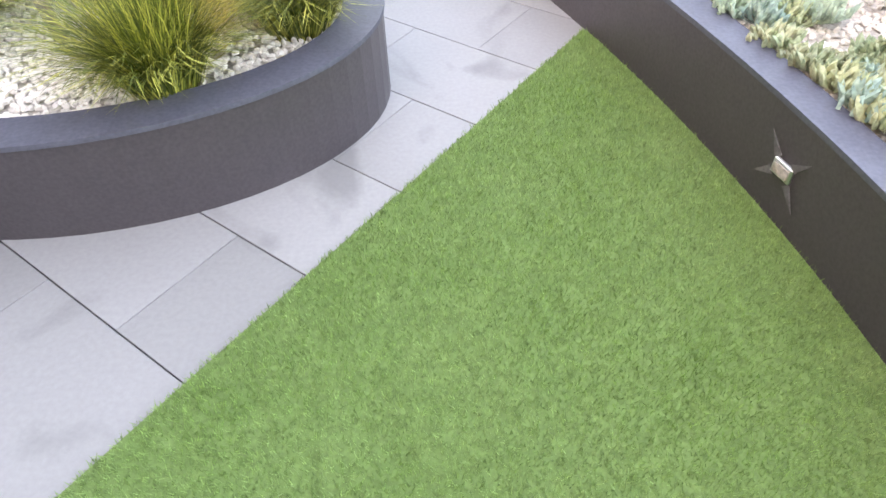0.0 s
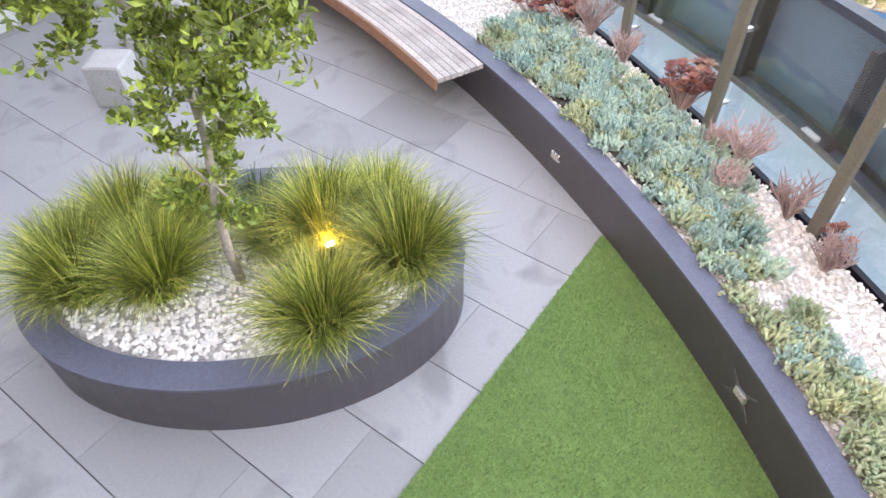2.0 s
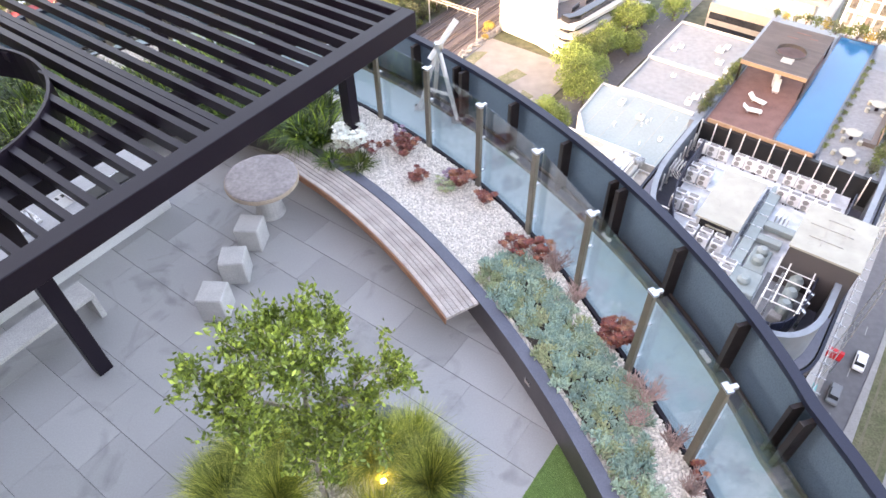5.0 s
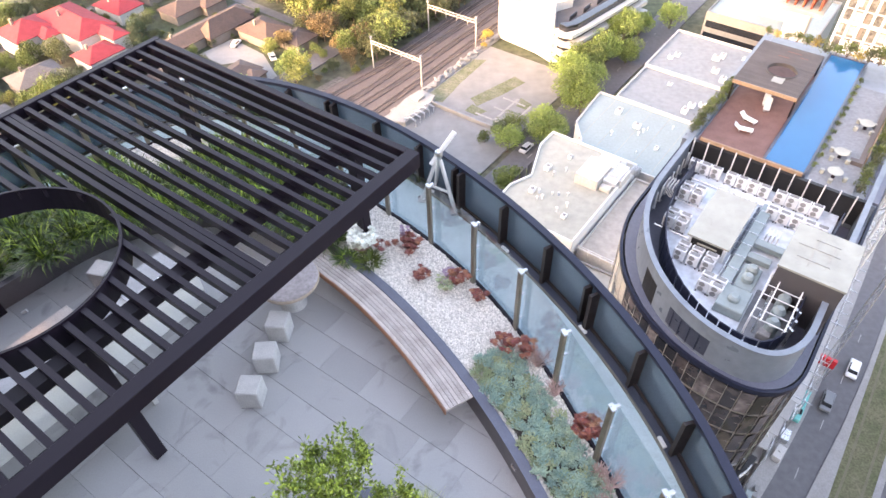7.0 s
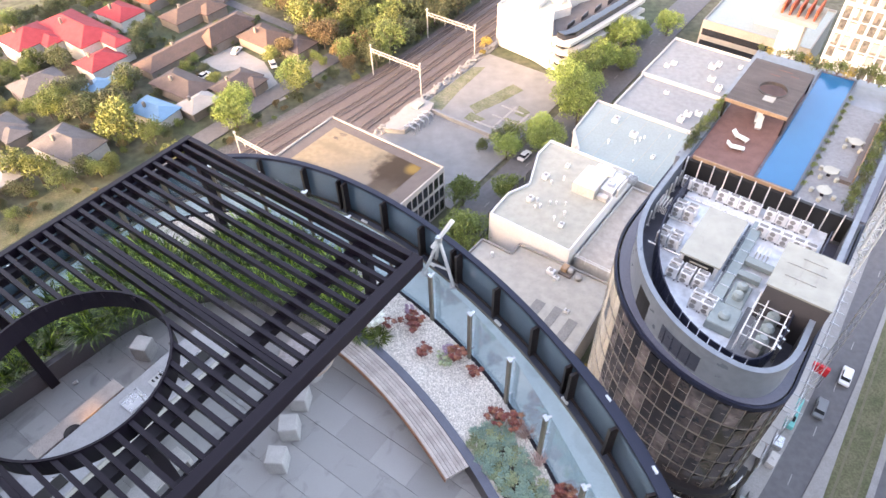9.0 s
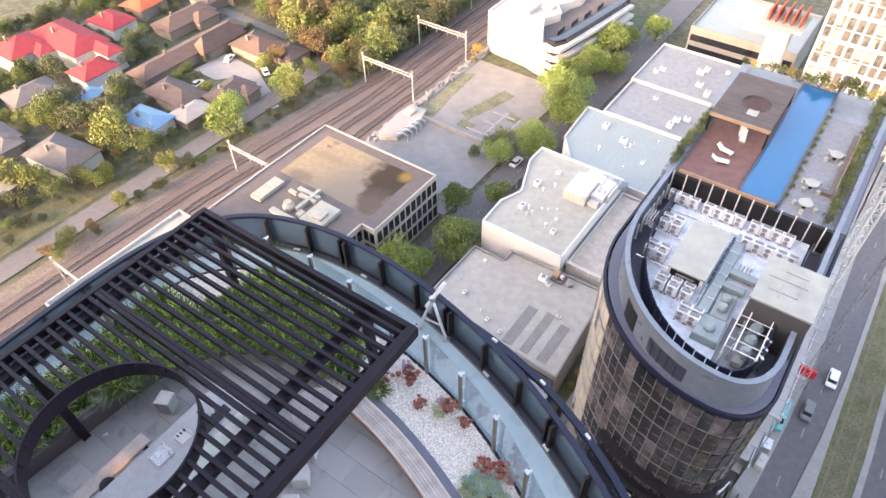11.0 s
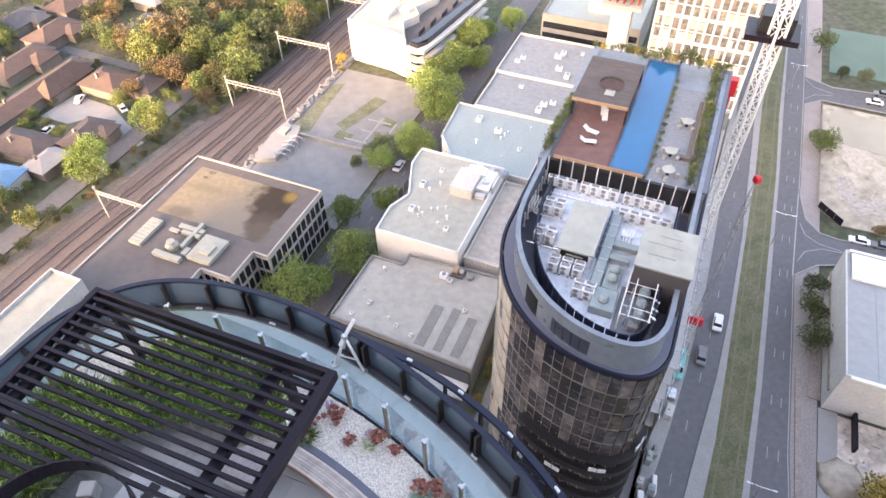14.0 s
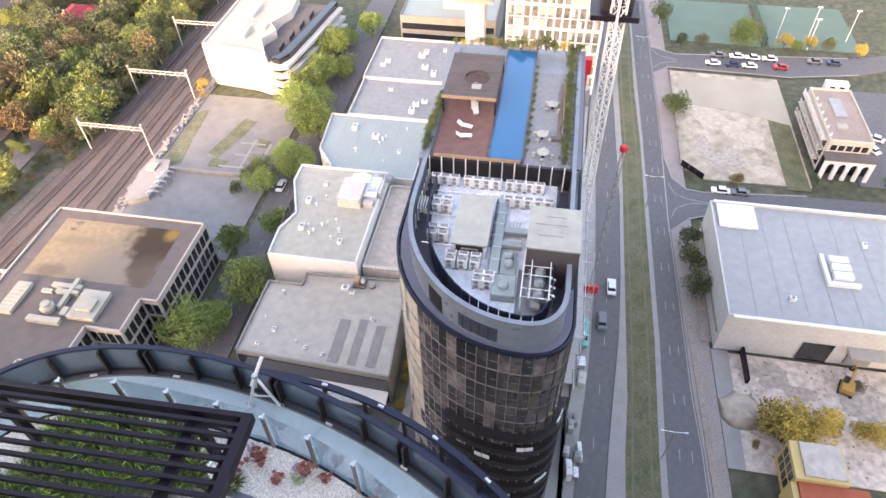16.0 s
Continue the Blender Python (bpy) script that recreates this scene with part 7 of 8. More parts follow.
# ---- roofs and facades of the low buildings ----
def windows_b(t, a0, a1, b, z0, z1, n, rows, out, wmat=M_WIN):
    """Recessed-looking window panes on a face across the street; out: +1 if the face looks to larger b."""
    w = (a1 - a0) / n
    h = (z1 - z0) / rows
    for i in range(n):
        for j in range(rows):
            cbox("window", a0 + w * i + w * 0.12, a0 + w * (i + 1) - w * 0.12, b, b + 0.05 * out, z0 + h * j + h * 0.13, z0 + h * (j + 1) - h * 0.13, wmat, t)


def windows_a(t, b0, b1, a, z0, z1, n, rows, out=-1, wmat=M_WIN):
    w = (b1 - b0) / n
    h = (z1 - z0) / rows
    for i in range(n):
        for j in range(rows):
            cbox("window", a, a + 0.05 * out, b0 + w * i + w * 0.12, b0 + w * (i + 1) - w * 0.12, z0 + h * j + h * 0.13, z0 + h * (j + 1) - h * 0.13, wmat, t)


windows_b(office, 66.4, 87.0, -67.0, -89.7, -78.5, 11, 3, 1)
windows_b(office, 58.8, 65.8, -70.4, -89.7, -78.5, 4, 3, 1)
windows_b(office, 50.3, 58.3, -77.3, -89.7, -78.5, 4, 3, 1)
windows_a(office, -77.1, -70.6, 58.5, -89.7, -78.5, 4, 3)
windows_a(office, -70.3, -67.1, 66.0, -89.7, -78.5, 2, 3)
windows_a(office, -84.9, -77.5, 50.0, -89.7, -78.5, 4, 3)
def soften(m, a, b, ra, rb, colour, amount, ragged=0.5, edge=0.6):
    """Soaks a soft-edged stain, or painted shade, with an uneven outline into a flat roof's colour."""
    nd, lk = m.node_tree.nodes, m.node_tree.links
    bs = nd["Principled BSDF"]
    before = bs.inputs["Base Color"].links[0].from_socket
    geo = nd.new("ShaderNodeNewGeometry")
    noise = nd.new("ShaderNodeTexNoise")
    noise.inputs["Scale"].default_value, noise.inputs["Detail"].default_value = 0.35, 6
    lk.new(geo.outputs["Position"], noise.inputs["Vector"])
    rot = nd.new("ShaderNodeMapping")
    rot.vector_type = "TEXTURE"
    c_ = C(a, b, -77.9)
    rot.inputs["Location"].default_value = c_
    rot.inputs["Rotation"].default_value = (0, 0, radians(CITY))
    rot.inputs["Scale"].default_value = (ra, rb, 4.0)
    lk.new(geo.outputs["Position"], rot.inputs["Vector"])
    ln = nd.new("ShaderNodeVectorMath")
    ln.operation = "LENGTH"
    lk.new(rot.outputs[0], ln.inputs[0])
    ad = nd.new("ShaderNodeMath")
    ad.operation = "MULTIPLY_ADD"
    lk.new(noise.outputs[0], ad.inputs[0])
    ad.inputs[1].default_value = ragged * 2
    lk.new(ln.outputs["Value"], ad.inputs[2])
    mr = nd.new("ShaderNodeMapRange")
    mr.interpolation_type = "SMOOTHSTEP"
    mr.inputs[1].default_value, mr.inputs[2].default_value = 1.0 + ragged - edge, 1.0 + ragged + edge * 0.3
    mr.inputs[3].default_value, mr.inputs[4].default_value = amount, 0.0
    lk.new(ad.outputs[0], mr.inputs[0])
    mx = nd.new("ShaderNodeMix")
    mx.data_type = "RGBA"
    lk.new(mr.outputs[0], mx.inputs[0])
    lk.new(before, mx.inputs[6])
    mx.inputs[7].default_value = (*colour, 1)
    lk.new(mx.outputs[2], bs.inputs["Base Color"])


M_POND = mat("ponded tan roof membrane", (0.245, 0.195, 0.13), 0.7, vary=0.12, scale=0.12, second=(0.205, 0.165, 0.118), fine=0.9, spec=0.15)
# grey near half: shade across the roof put into the colour; stains follow
soften(M_POND, 71.5, -78.0, 11.0, 14.0, (0.175, 0.155, 0.132), 0.9, 0.4, 0.8)
soften(M_POND, 80.6, -74.0, 7.4, 6.6, (0.040, 0.027, 0.018), 0.95, 0.55, 0.4)
soften(M_POND, 72.6, -73.4, 6.0, 3.4, (0.075, 0.058, 0.046), 0.85, 0.6, 0.5)
soften(M_POND, 83.0, -72.0, 2.2, 2.2, (0.25, 0.16, 0.045), 0.85, 0.3, 0.7)
soften(M_POND, 70.2, -92.0, 2.2, 4.6, (0.12, 0.10, 0.08), 0.75, 0.5, 0.6)
soften(M_POND, 78.5, -91.0, 1.6, 6.0, (0.15, 0.118, 0.08), 0.5, 0.5, 0.8)
cbox("roof_well", 68.8, 84.4, -96.6, -71.0, -78.0, -77.94, M_POND, office, "tan ponded roof membrane")
M_STAIN = mat("wet roof stain", (0.05, 0.034, 0.024), 0.45, vary=0.45, scale=0.3, second=(0.15, 0.105, 0.065))
cblob("stain", 83.4, -93.0, 0.6, 1.3, -77.94, 0.014, M_STAIN, office, "dark wet stain", 8)
cblob("stain", 81.5, -93.6, 0.5, 0.9, -77.94, 0.014, M_STAIN, office, "dark wet stain", 9)
pl = thing("roof_plant", "white ducts and boxes clustered on the office roof", "roof plant")
for a0, a1, b0, b1, h in ((59.7, 66.3, -81.6, -76.2, 0.9), (61.2, 63.8, -80.4, -77.2, 1.5), (58.0, 59.2, -88.6, -82.2, 0.9), (64.9, 65.7, -87.0, -82.4, 0.8), (66.2, 67.2, -88.6, -82.6, 0.7), (61.6, 68.6, -84.6, -83.8, 0.9), (60.2, 62.0, -83.4, -82.2, 0.6), (64.8, 65.6, -90.0, -87.8, 0.5)):
    cbox("duct", a0, a1, b0, b1, -77.95, -77.95 + h, M_ROOF_PALE, pl)
hd = C(61.2, -86.2, -77.95)
part("exhaust_cowl", add_lathe(bmesh.new(), [(1.3, 0.0), (1.35, 0.9), (0.9, 1.5), (0.85, 1.9)], 10, (hd.x, hd.y, hd.z)), M_ROOF_PALE, pl)
sk = thing("roof_skylight", "long pale ridged skylight on the office roof", "skylight")
cbox("body", 59.0, 66.3, -95.4, -92.5, -77.95, -77.2, M_ROOF_PALE, sk)
for k in range(8):
    cbox("ridge", 59.1 + 0.9 * k, 59.25 + 0.9 * k, -95.3, -92.6, -77.2, -77.1, M_ROOF_PALE, sk)
# low warehouse roof
# dark sheet before the front wall, standing in for the shade on it
part("shopfront", prism(cpoly([(60.42, -50.3), (59.12, -22.0), (58.95, -22.0), (60.25, -50.3)]), -89.6, -82.7), M_WIN, low, "dark sheet painted for the shaded front wall")
part("front_canopy", prism(cpoly([(60.3, -50.0), (59.0, -22.0), (55.6, -22.0), (57.0, -50.0)]), -86.6, -86.2), M_WHITE, low, "white street canopy")
for a0, a1, b0, b1 in ((60.8, 70.5, -33.5, -31.5), (60.8, 71.0, -29.8, -28.2), (60.8, 70.0, -26.4, -24.6)):
    cbox("roof_strip", a0, a1, b0, b1, -82.0, -81.93, M_STRIP, low, "darker grey roof strip")
ru = thing("roof_unit", "small grey air-conditioning unit on a flat roof", "roof unit", "roof units")
part("casing", box(0, 0, 0.5, 1.6, 1.2, 1.0, bevel=0.06), M_ACBOX, ru)
part("fan_cap", add_lathe(bmesh.new(), [(0.4, 1.0), (0.45, 1.12), (0.3, 1.2)], 12), M_WALL_G, ru)
first = True
for a, b, z in ((77.5, -34.5, -82), (76.8, -33.0, -82), (71.0, -27.5, -82), (66.0, -45, -82), (62.5, -47, -82), (63, -38, -82), (62, -34.6, -82), (104, -46, -79), (98, -48, -79), (90, -47, -79), (87, -38, -79), (140, -33, -81), (141.5, -31, -81), (137, -33.5, -81), (146, -41, -81), (158, -46, -81), (160, -45, -81), (164, -36, -81), (166, -35, -81), (158, -34, -81), (155, -31, -81), (168, -30, -81), (86.5, 49.4, -80), (84, 70, -80), (125, -40, -81), (128, -46, -81), (120, -33, -81), (103, 66, -80)):
    c = C(a, b, z)
    m = pose(c.x, c.y, c.z, 0, 0, CITY + rng.choice((0, 90)))
    if first:
        ru.matrix_basis, first = m, False
    else:
        o = copy_thing(ru, m)
        k = rng.uniform(0.6, 1.15) * (0.62 if z == -82 else 1.0)
        o.scale = (k, k, k)
vp = thing("roof_vent", "small white vent pipe with a cowl on a flat roof", "roof vent", "roof vents")
part("pipe", add_lathe(bmesh.new(), [(0.14, 0.0), (0.14, 0.7)], 8), M_ACBOX, vp)
part("cowl", add_lathe(bmesh.new(), [(0.2, 0.66), (0.26, 0.78), (0.16, 0.95)], 8), M_WHITE, vp)
vent_rng = random.Random(21)
first = True
for a, b, z in ((88.5, -45.0, -79), (89.2, -44.2, -79), (90.4, -45.6, -79), (91.2, -43.0, -79), (92.0, -42.0, -79), (87.6, -40.0, -79), (90.0, -39.0, -79), (97.0, -46.0, -79), (99.6, -44.5, -79), (93.0, -40.4, -79), (116.0, -36.0, -81), (122.5, -38.5, -81), (124.0, -38.0, -81), (125.5, -37.6, -81), (119.0, -43.5, -81), (129.0, -33.0, -81), (64.0, -40.0, -82), (68.5, -47.5, -82), (74.5, -46.0, -82)):
    c = C(a, b, z)
    k = vent_rng.uniform(0.8, 1.5)
    o = vp if first else copy_thing(vp, pose(c.x, c.y, c.z))
    if first:
        vp.matrix_basis, first = pose(c.x, c.y, c.z), False
    else:
        o.scale = (k, k, k)
wp = thing("roof_plant", "white plant room and ducts on the white building", "roof plant")
cbox("room", 97.5, 104.5, -41.5, -36.5, -79.0, -76.6, M_WALL_W, wp)
cbox("duct", 100.0, 106.5, -36.4, -33.6, -79.0, -77.4, M_ACBOX, wp)
cbox("duct", 103.5, 105.0, -39.5, -35.5, -76.6, -75.6, M_ACBOX, wp)
cbox("fan", 101.5, 102.6, -35.6, -34.2, -77.4, -76.6, M_STEEL, wp)
for a0, b0, la, lb_, z0, h in ((105.2, -38.6, 1.6, 1.8, -79.0, 2.6), (106.0, -36.0, 2.2, 1.2, -79.0, 1.2), (98.2, -36.2, 1.4, 2.2, -79.0, 1.0), (104.6, -41.2, 1.2, 2.0, -79.0, 1.6), (101.0, -33.3, 4.5, 0.5, -79.0, 1.9)):
    cbox("duct", a0, a0 + la, b0, b0 + lb_, z0, z0 + h, M_WALL_W, wp, "", 0.06)
for k in range(4):
    cbox("louvre", 106.6 + 0.5 * k, 106.75 + 0.5 * k, -33.4, -31.6, -79.0, -77.7, M_STEEL, wp)
gd = thing("guard_rail", "pale steel guard rail on the annex roof edge", "guard rail")
for z_ in (-80.2, -79.7):
    cbox("rail", 82.55, 82.63, -32.6, -22.6, z_, z_ + 0.08, M_WHITE, gd)
for k in range(5):
    cbox("upright", 82.5, 82.62, -32.6 + 2.45 * k, -32.5 + 2.45 * k, -81.2, -79.6, M_WHITE, gd)
bl = thing("roof_blower", "rusty brown roof blower with a round grey fan", "roof unit")
cbox("base", 78.2, 80.4, -33.4, -30.8, -82.0, -81.5, M_ROOF_BROWN, bl, "", 0.05)
cbox("housing", 78.6, 80.2, -33.2, -32.0, -81.5, -80.4, M_TAN, bl, "", 0.15)
cbox("hood", 79.0, 80.0, -32.0, -31.0, -81.5, -80.7, M_CONC, bl, "", 0.2)
fc_ = C(79.2, -29.6, -82.0)
part("fan_drum", add_lathe(bmesh.new(), [(0.75, 0.0), (0.8, 0.7), (0.55, 0.9)], 14, (fc_.x, fc_.y, fc_.z)), M_WALL_G, bl)
rd = thing("roof_plant", "long white duct units on the warehouse roof", "roof plant")
cbox("curb", 91.5, 99.0, 56.5, 57.2, -80.0, -79.2, M_WHITE, rd)
cbox("curb", 91.0, 91.8, 56.5, 62.5, -80.0, -79.2, M_WHITE, rd)
for k in range(3):
    cbox("unit", 92.6 + 2.1 * k, 94.2 + 2.1 * k, 58.0, 61.5, -79.95, -78.9, M_ACBOX, rd)
for k in range(9):
    cbox("roof_seam", 81.0, 111.7, 42.5 + 4.6 * k, 42.62 + 4.6 * k, -80.0, -79.95, M_ROOF_BLUE, wh)
for k in range(5):
    cbox("roof_seam", 110.6, 133.0, -49 + 4.6 * k, -48.9 + 4.6 * k, -81.0, -80.95, M_ROOF_PALE, shop_a)
cbox("loading_bay", 80.45, 80.5, 52.0, 57.5, -89.8, -84.6, M_WIN, wh, "dark loading bay")
cbox("roller_door", 80.42, 80.5, 60.5, 65.0, -89.8, -85.4, M_WALL_G, wh)
cbox("roller_door", 80.42, 80.5, 70.5, 75.0, -89.8, -85.4, M_WALL_G, wh)
cbox("awning", 78.0, 80.5, 59.5, 76.0, -84.7, -84.4, M_ROOF_GREY, wh)
cbox("front_canopy", 82.0, 112.0, 36.9, 38.0, -86.4, -86.1, M_ROOF_TAN, wh, "narrow tan canopy along the footpath")
cbox("corner_sail", 104.5, 111.5, 38.4, 46.0, -79.95, -79.5, M_WHITE, wh, "raised white corner roof")
for q0, q1, r0, r1 in ((111.7, 112.3, 38.0, 85.0), (80.2, 80.8, 38.0, 85.0)):
    cbox("white_coping", q0, q1, r0, r1, -79.6, -79.3, M_WHITE, wh)
windows_a(wbl, -52.0, -35.0, 82.0, -89.0, -83.0, 6, 1)
windows_b(wbl, 84.0, 108.0, -53.5, -89.0, -81.0, 8, 2, -1)
# villa arcade, balconies and roof
cbox("arcade_roof", 136.2, 139.4, 67.6, 79.4, -84.2, -83.7, M_ROOF_BROWN, villa, "brown lower roof over the arcade")
cbox("arcade_wall", 138.9, 139.4, 67.8, 79.2, GZ, -84.2, M_WIN, villa, "dark arcade recess")
for k in range(5):
    b0 = 67.8 + 2.6 * k
    cbox("pier", 136.5, 137.1, b0, b0 + 0.95, GZ, -84.2, M_WHITE, villa)
for k in range(4):
    b0 = 68.75 + 2.6 * k
    arch = bmesh.new()
    pts_ = [(b0, -84.2), (b0 + 1.65, -84.2)] + [(b0 + 0.825 + 0.825 * math.cos(math.pi * i / 8), -86.2 + 0.95 * math.sin(math.pi * i / 8)) for i in range(9)]
    fr_, bk_ = [[arch.verts.new(C(a_, q, z)) for q, z in pts_] for a_ in (136.5, 137.1)]
    arch.faces.new(fr_)
    arch.faces.new(bk_[::-1])
    for i in range(len(pts_)):
        j = (i + 1) % len(pts_)
        arch.faces.new((fr_[i], fr_[j], bk_[j], bk_[i]))
    bmesh.ops.recalc_face_normals(arch, faces=arch.faces[:])
    part("arch", arch, M_WHITE, villa, "white arch head")
windows_a(villa, 68.6, 77.4, 139.5, -83.6, -81.6, 5, 1)
windows_b(villa, 140.5, 162.0, 68.0, -89.5, -81.4, 8, 3, -1)
for k in range(3):
    cbox("balcony", 141.0, 161.5, 66.4, 67.9, -87.6 + 2.9 * k, -87.2 + 2.9 * k, M_CREAM, villa)
    for j in range(7):
        cbox("baluster_post", 141.2 + 3.3 * j, 141.5 + 3.3 * j, 66.45, 66.75, -87.2 + 2.9 * k, -86.2 + 2.9 * k, M_WALL_W, villa)
    cbox("balcony_rail", 141.0, 161.5, 66.42, 66.6, -86.2 + 2.9 * k, -86.05 + 2.9 * k, M_WALL_W, villa)
for (p0, p1, q0, q1) in ((150.0, 158.0, 71.6, 74.4), (145.0, 147.0, 71.0, 73.4)):
    cbox("roof_light", p0, p1, q0, q1, -81.0, -80.5, M_ROOF_COOL if p0 > 148 else M_ROOF_PALE, villa)
for k in range(6):
    cbox("roof_vent", 142.0 + 3.1 * k, 142.4 + 3.1 * k, 68.7, 69.1, -81.0, -80.4, M_WHITE, villa)
# stepped balconies of the white apartment building
part("lower_wall", prism(cpoly([(152.3, -77.6), (155.5, -73.8), (188.0, -68.5), (188.0, -79.9), (160.5, -81.9)]), GZ, -79.6), M_WALL_W, wr)
part("roof_terrace", prism(cpoly([(152.6, -77.4), (155.6, -74.0), (187.8, -68.8), (187.8, -79.8), (160.5, -81.7)]), -79.6, -79.4), M_ROOF_BROWN, wr, "brown paved roof terrace")
for k in range(4):
    z = -89.0 + 2.75 * k
    o_ = 0.5 * k
    out_ = [(152.2, -77.8), (150.8, -74.0 - 0.3 * k), (151.6, -70.8 - 0.3 * k), (156.0, -69.4 - o_), (170.0, -67.0 - o_), (188.0, -64.6 - o_), (188.0, -69.5), (155.4, -74.6)]
    part("balcony", prism(cpoly(out_), z, z + 1.0), M_WALL_W, wr, "white curved balcony front")
    part("balcony_window", prism(cpoly([(153.0, -76.6), (152.4, -74.0), (155.8, -72.2), (188.0, -67.6), (188.0, -69.6), (155.4, -74.6)]), z + 1.0, z + 2.74), M_WIN, wr)
for a0, b0, la, lb_, h in ((160.0, -92.0, 6, 5, 1.4), (172.0, -93.0, 8, 4, 1.0), (166.0, -86.0, 3, 3, 0.8)):
    cbox("lift_room", a0, a0 + la, b0, b0 + lb_, -77.3, -77.3 + h, M_WALL_W, wr)
for k in range(4):
    cbox("terrace_screen", 158.0 + 6.5 * k, 162.0 + 6.5 * k, -76.2 + 0.9 * k, -76.0 + 0.9 * k, -79.4, -78.0, M_WIN, wr)
# banded office
for k in range(3):
    cbox("window_band", 180.95, 181.0, -45.5, -17.5, -88.5 + 3.4 * k, -86.6 + 3.4 * k, M_WIN, gl)
    cbox("window_band", 182.0, 206.0, -46.05, -46.0, -88.5 + 3.4 * k, -86.6 + 3.4 * k, M_WIN, gl)
cbox("lift_room", 188.0, 196.0, -34.0, -26.0, -78.0, -75.0, M_WALL_W, gl)
# residential tower: white grid over dim windows
M_APTG = mat("dim apartment glass", (0.13, 0.125, 0.12), 0.2, vary=0.4, scale=0.3, second=(0.3, 0.28, 0.24), fine=1.5)
cbox("dark_infill", 159.92, 160.0, -12.2, 11.7, -84.0, -45.5, M_APTG, apt, "dim glass behind the grid")
for k in range(13):
    b = -12.5 + 2.02 * k
    cbox("column", 159.4, 159.9, b, b + 0.55, -86.0, -44.5, M_WHITE, apt)
for k in range(12):
    z = -84.0 + 3.2 * k
    t_ = 0.75 if k % 2 else 0.22
    cbox("slab_edge", 159.5 if k % 2 else 159.7, 159.9, -12.4, 11.9, z, z + t_, M_WHITE, apt)
for k in range(12):
    for j in range(12):
        if rng.random() < 0.55:
            b = -12.5 + 2.02 * j
            cbox("blind", 159.86, 159.91, b + 0.6, b + rng.choice((1.3, 2.0)), -83.2 + 3.2 * k, -81.2 + 3.2 * k, rng.choice((M_CREAM, M_BRICKW, M_WALL_W)), apt)
pod = thing("podium", "curved white podium deck with a parapet", "podium")
pts = [(160.0 - 9.5 * math.sin(math.pi * k / 16), -20.0 + 2.0 * k) for k in range(17)]
part("deck", prism(cpoly(pts), -84.5, -83.6), M_WALL_W, pod)
part("wall", prism(cpoly([(160 - (160 - p[0]) * 0.97, p[1]) for p in pts]), GZ, -84.5), M_WALL_G, pod)
core = thing("lift_core", "white concrete lift core with an orange climbing formwork", "building core")
cbox("shaft", 163.0, 168.0, -23.5, -18.5, GZ, -62.5, M_WALL_W, core)
cbox("platform", 160.5, 170.5, -26.0, -16.0, -62.5, -61.6, M_ROOF_PALE, core)
for k in range(5):
    cbox("formwork", 162.0, 169.0, -24.5 + 1.8 * k, -24.1 + 1.8 * k, -61.6, -59.0, ROOFS["orange"], core)


# ---- construction site beside the tower ----
def lattice(name, t, p0, p1, w, bays, material):
    """A square lattice mast between two heights."""
    x, y = p0
    zb, zt = p1
    for sx in (-1, 1):
        for sy in (-1, 1):
            part("chord", box(x + sx * w / 2, y + sy * w / 2, (zb + zt) / 2, 0.28, 0.28, zt - zb), material, t)
    h = (zt - zb) / bays
    bm = bmesh.new()
    for k in range(bays):
        z0, z1 = zb + h * k, zb + h * (k + 1)
        for sx, sy, ex, ey in ((-1, -1, 1, -1), (1, -1, 1, 1), (1, 1, -1, 1), (-1, 1, -1, -1)):
            q = (x + sx * w / 2, y + sy * w / 2)
            r = (x + ex * w / 2, y + ey * w / 2)
            a_, b_ = (q, r) if k % 2 else (r, q)
            add_tube(bm, [(a_[0], a_[1], z0), (b_[0], b_[1], z1)], 0.1, 4)
            add_tube(bm, [(q[0], q[1], z1), (r[0], r[1], z1)], 0.08, 4)
    part("bracing", bm, material, t)


crane = thing("tower_crane", "white lattice tower crane with a red cab", "crane")
cm = C(93, 9)
lattice("mast", crane, (cm.x, cm.y), (GZ, -24.0), 1.5, 30, M_WHITE)
M_REDP = mat("red paint", (0.62, 0.02, 0.03), 0.5, vary=0.1)
cbox("cab", 95.2, 96.6, 5.2, 6.6, -41.5, -38.8, M_REDP, crane, "red crane cab")
cbox("cab_arm", 95.6, 96.2, 5.7, 6.2, -46.0, -41.5, M_REDP, crane)
cbox("slew_deck", 92.0, 97.5, 5.0, 12.0, -30.6, -29.8, M_DARK, crane)
cbox("winch", 93.5, 97.5, 6.5, 11.0, -29.8, -27.5, M_BLACK, crane)
scaf = thing("scaffold", "grey steel scaffold with white netting beside the tower", "scaffold")
for k in range(19):
    a = 58.0 + 2.4 * k
    for b in (7.0, 9.2):
        cbox("standard", a, a + 0.1, b, b + 0.1, GZ, -61.0, M_STEEL, scaf)
    cbox("transom", a, a + 0.08, 6.6, 10.0, -61.2, -61.1, M_STEEL, scaf)
for z in (-86.0, -82.0, -78.0, -74.0, -70.0, -66.0, -62.0):
    for b in (7.0, 9.2):
        cbox("ledger", 58.0, 101.3, b, b + 0.09, z, z + 0.09, M_STEEL, scaf)
    cbox("board", 58.0, 101.3, 7.3, 9.0, z - 0.1, z - 0.02, M_CONC, scaf)
for k in range(9):
    if k % 4 != 3:
        cbox("netting", 58.2 + 4.8 * k, 62.6 + 4.8 * k, 9.32, 9.36, -86.0, -76.0 - (k % 3), M_WHITE, scaf)
gate = thing("site_gate", "red site gantry sign over the gate", "gate")
cbox("banner", 88.0, 88.6, 10.6, 14.6, -86.6, -84.6, M_REDP, gate)
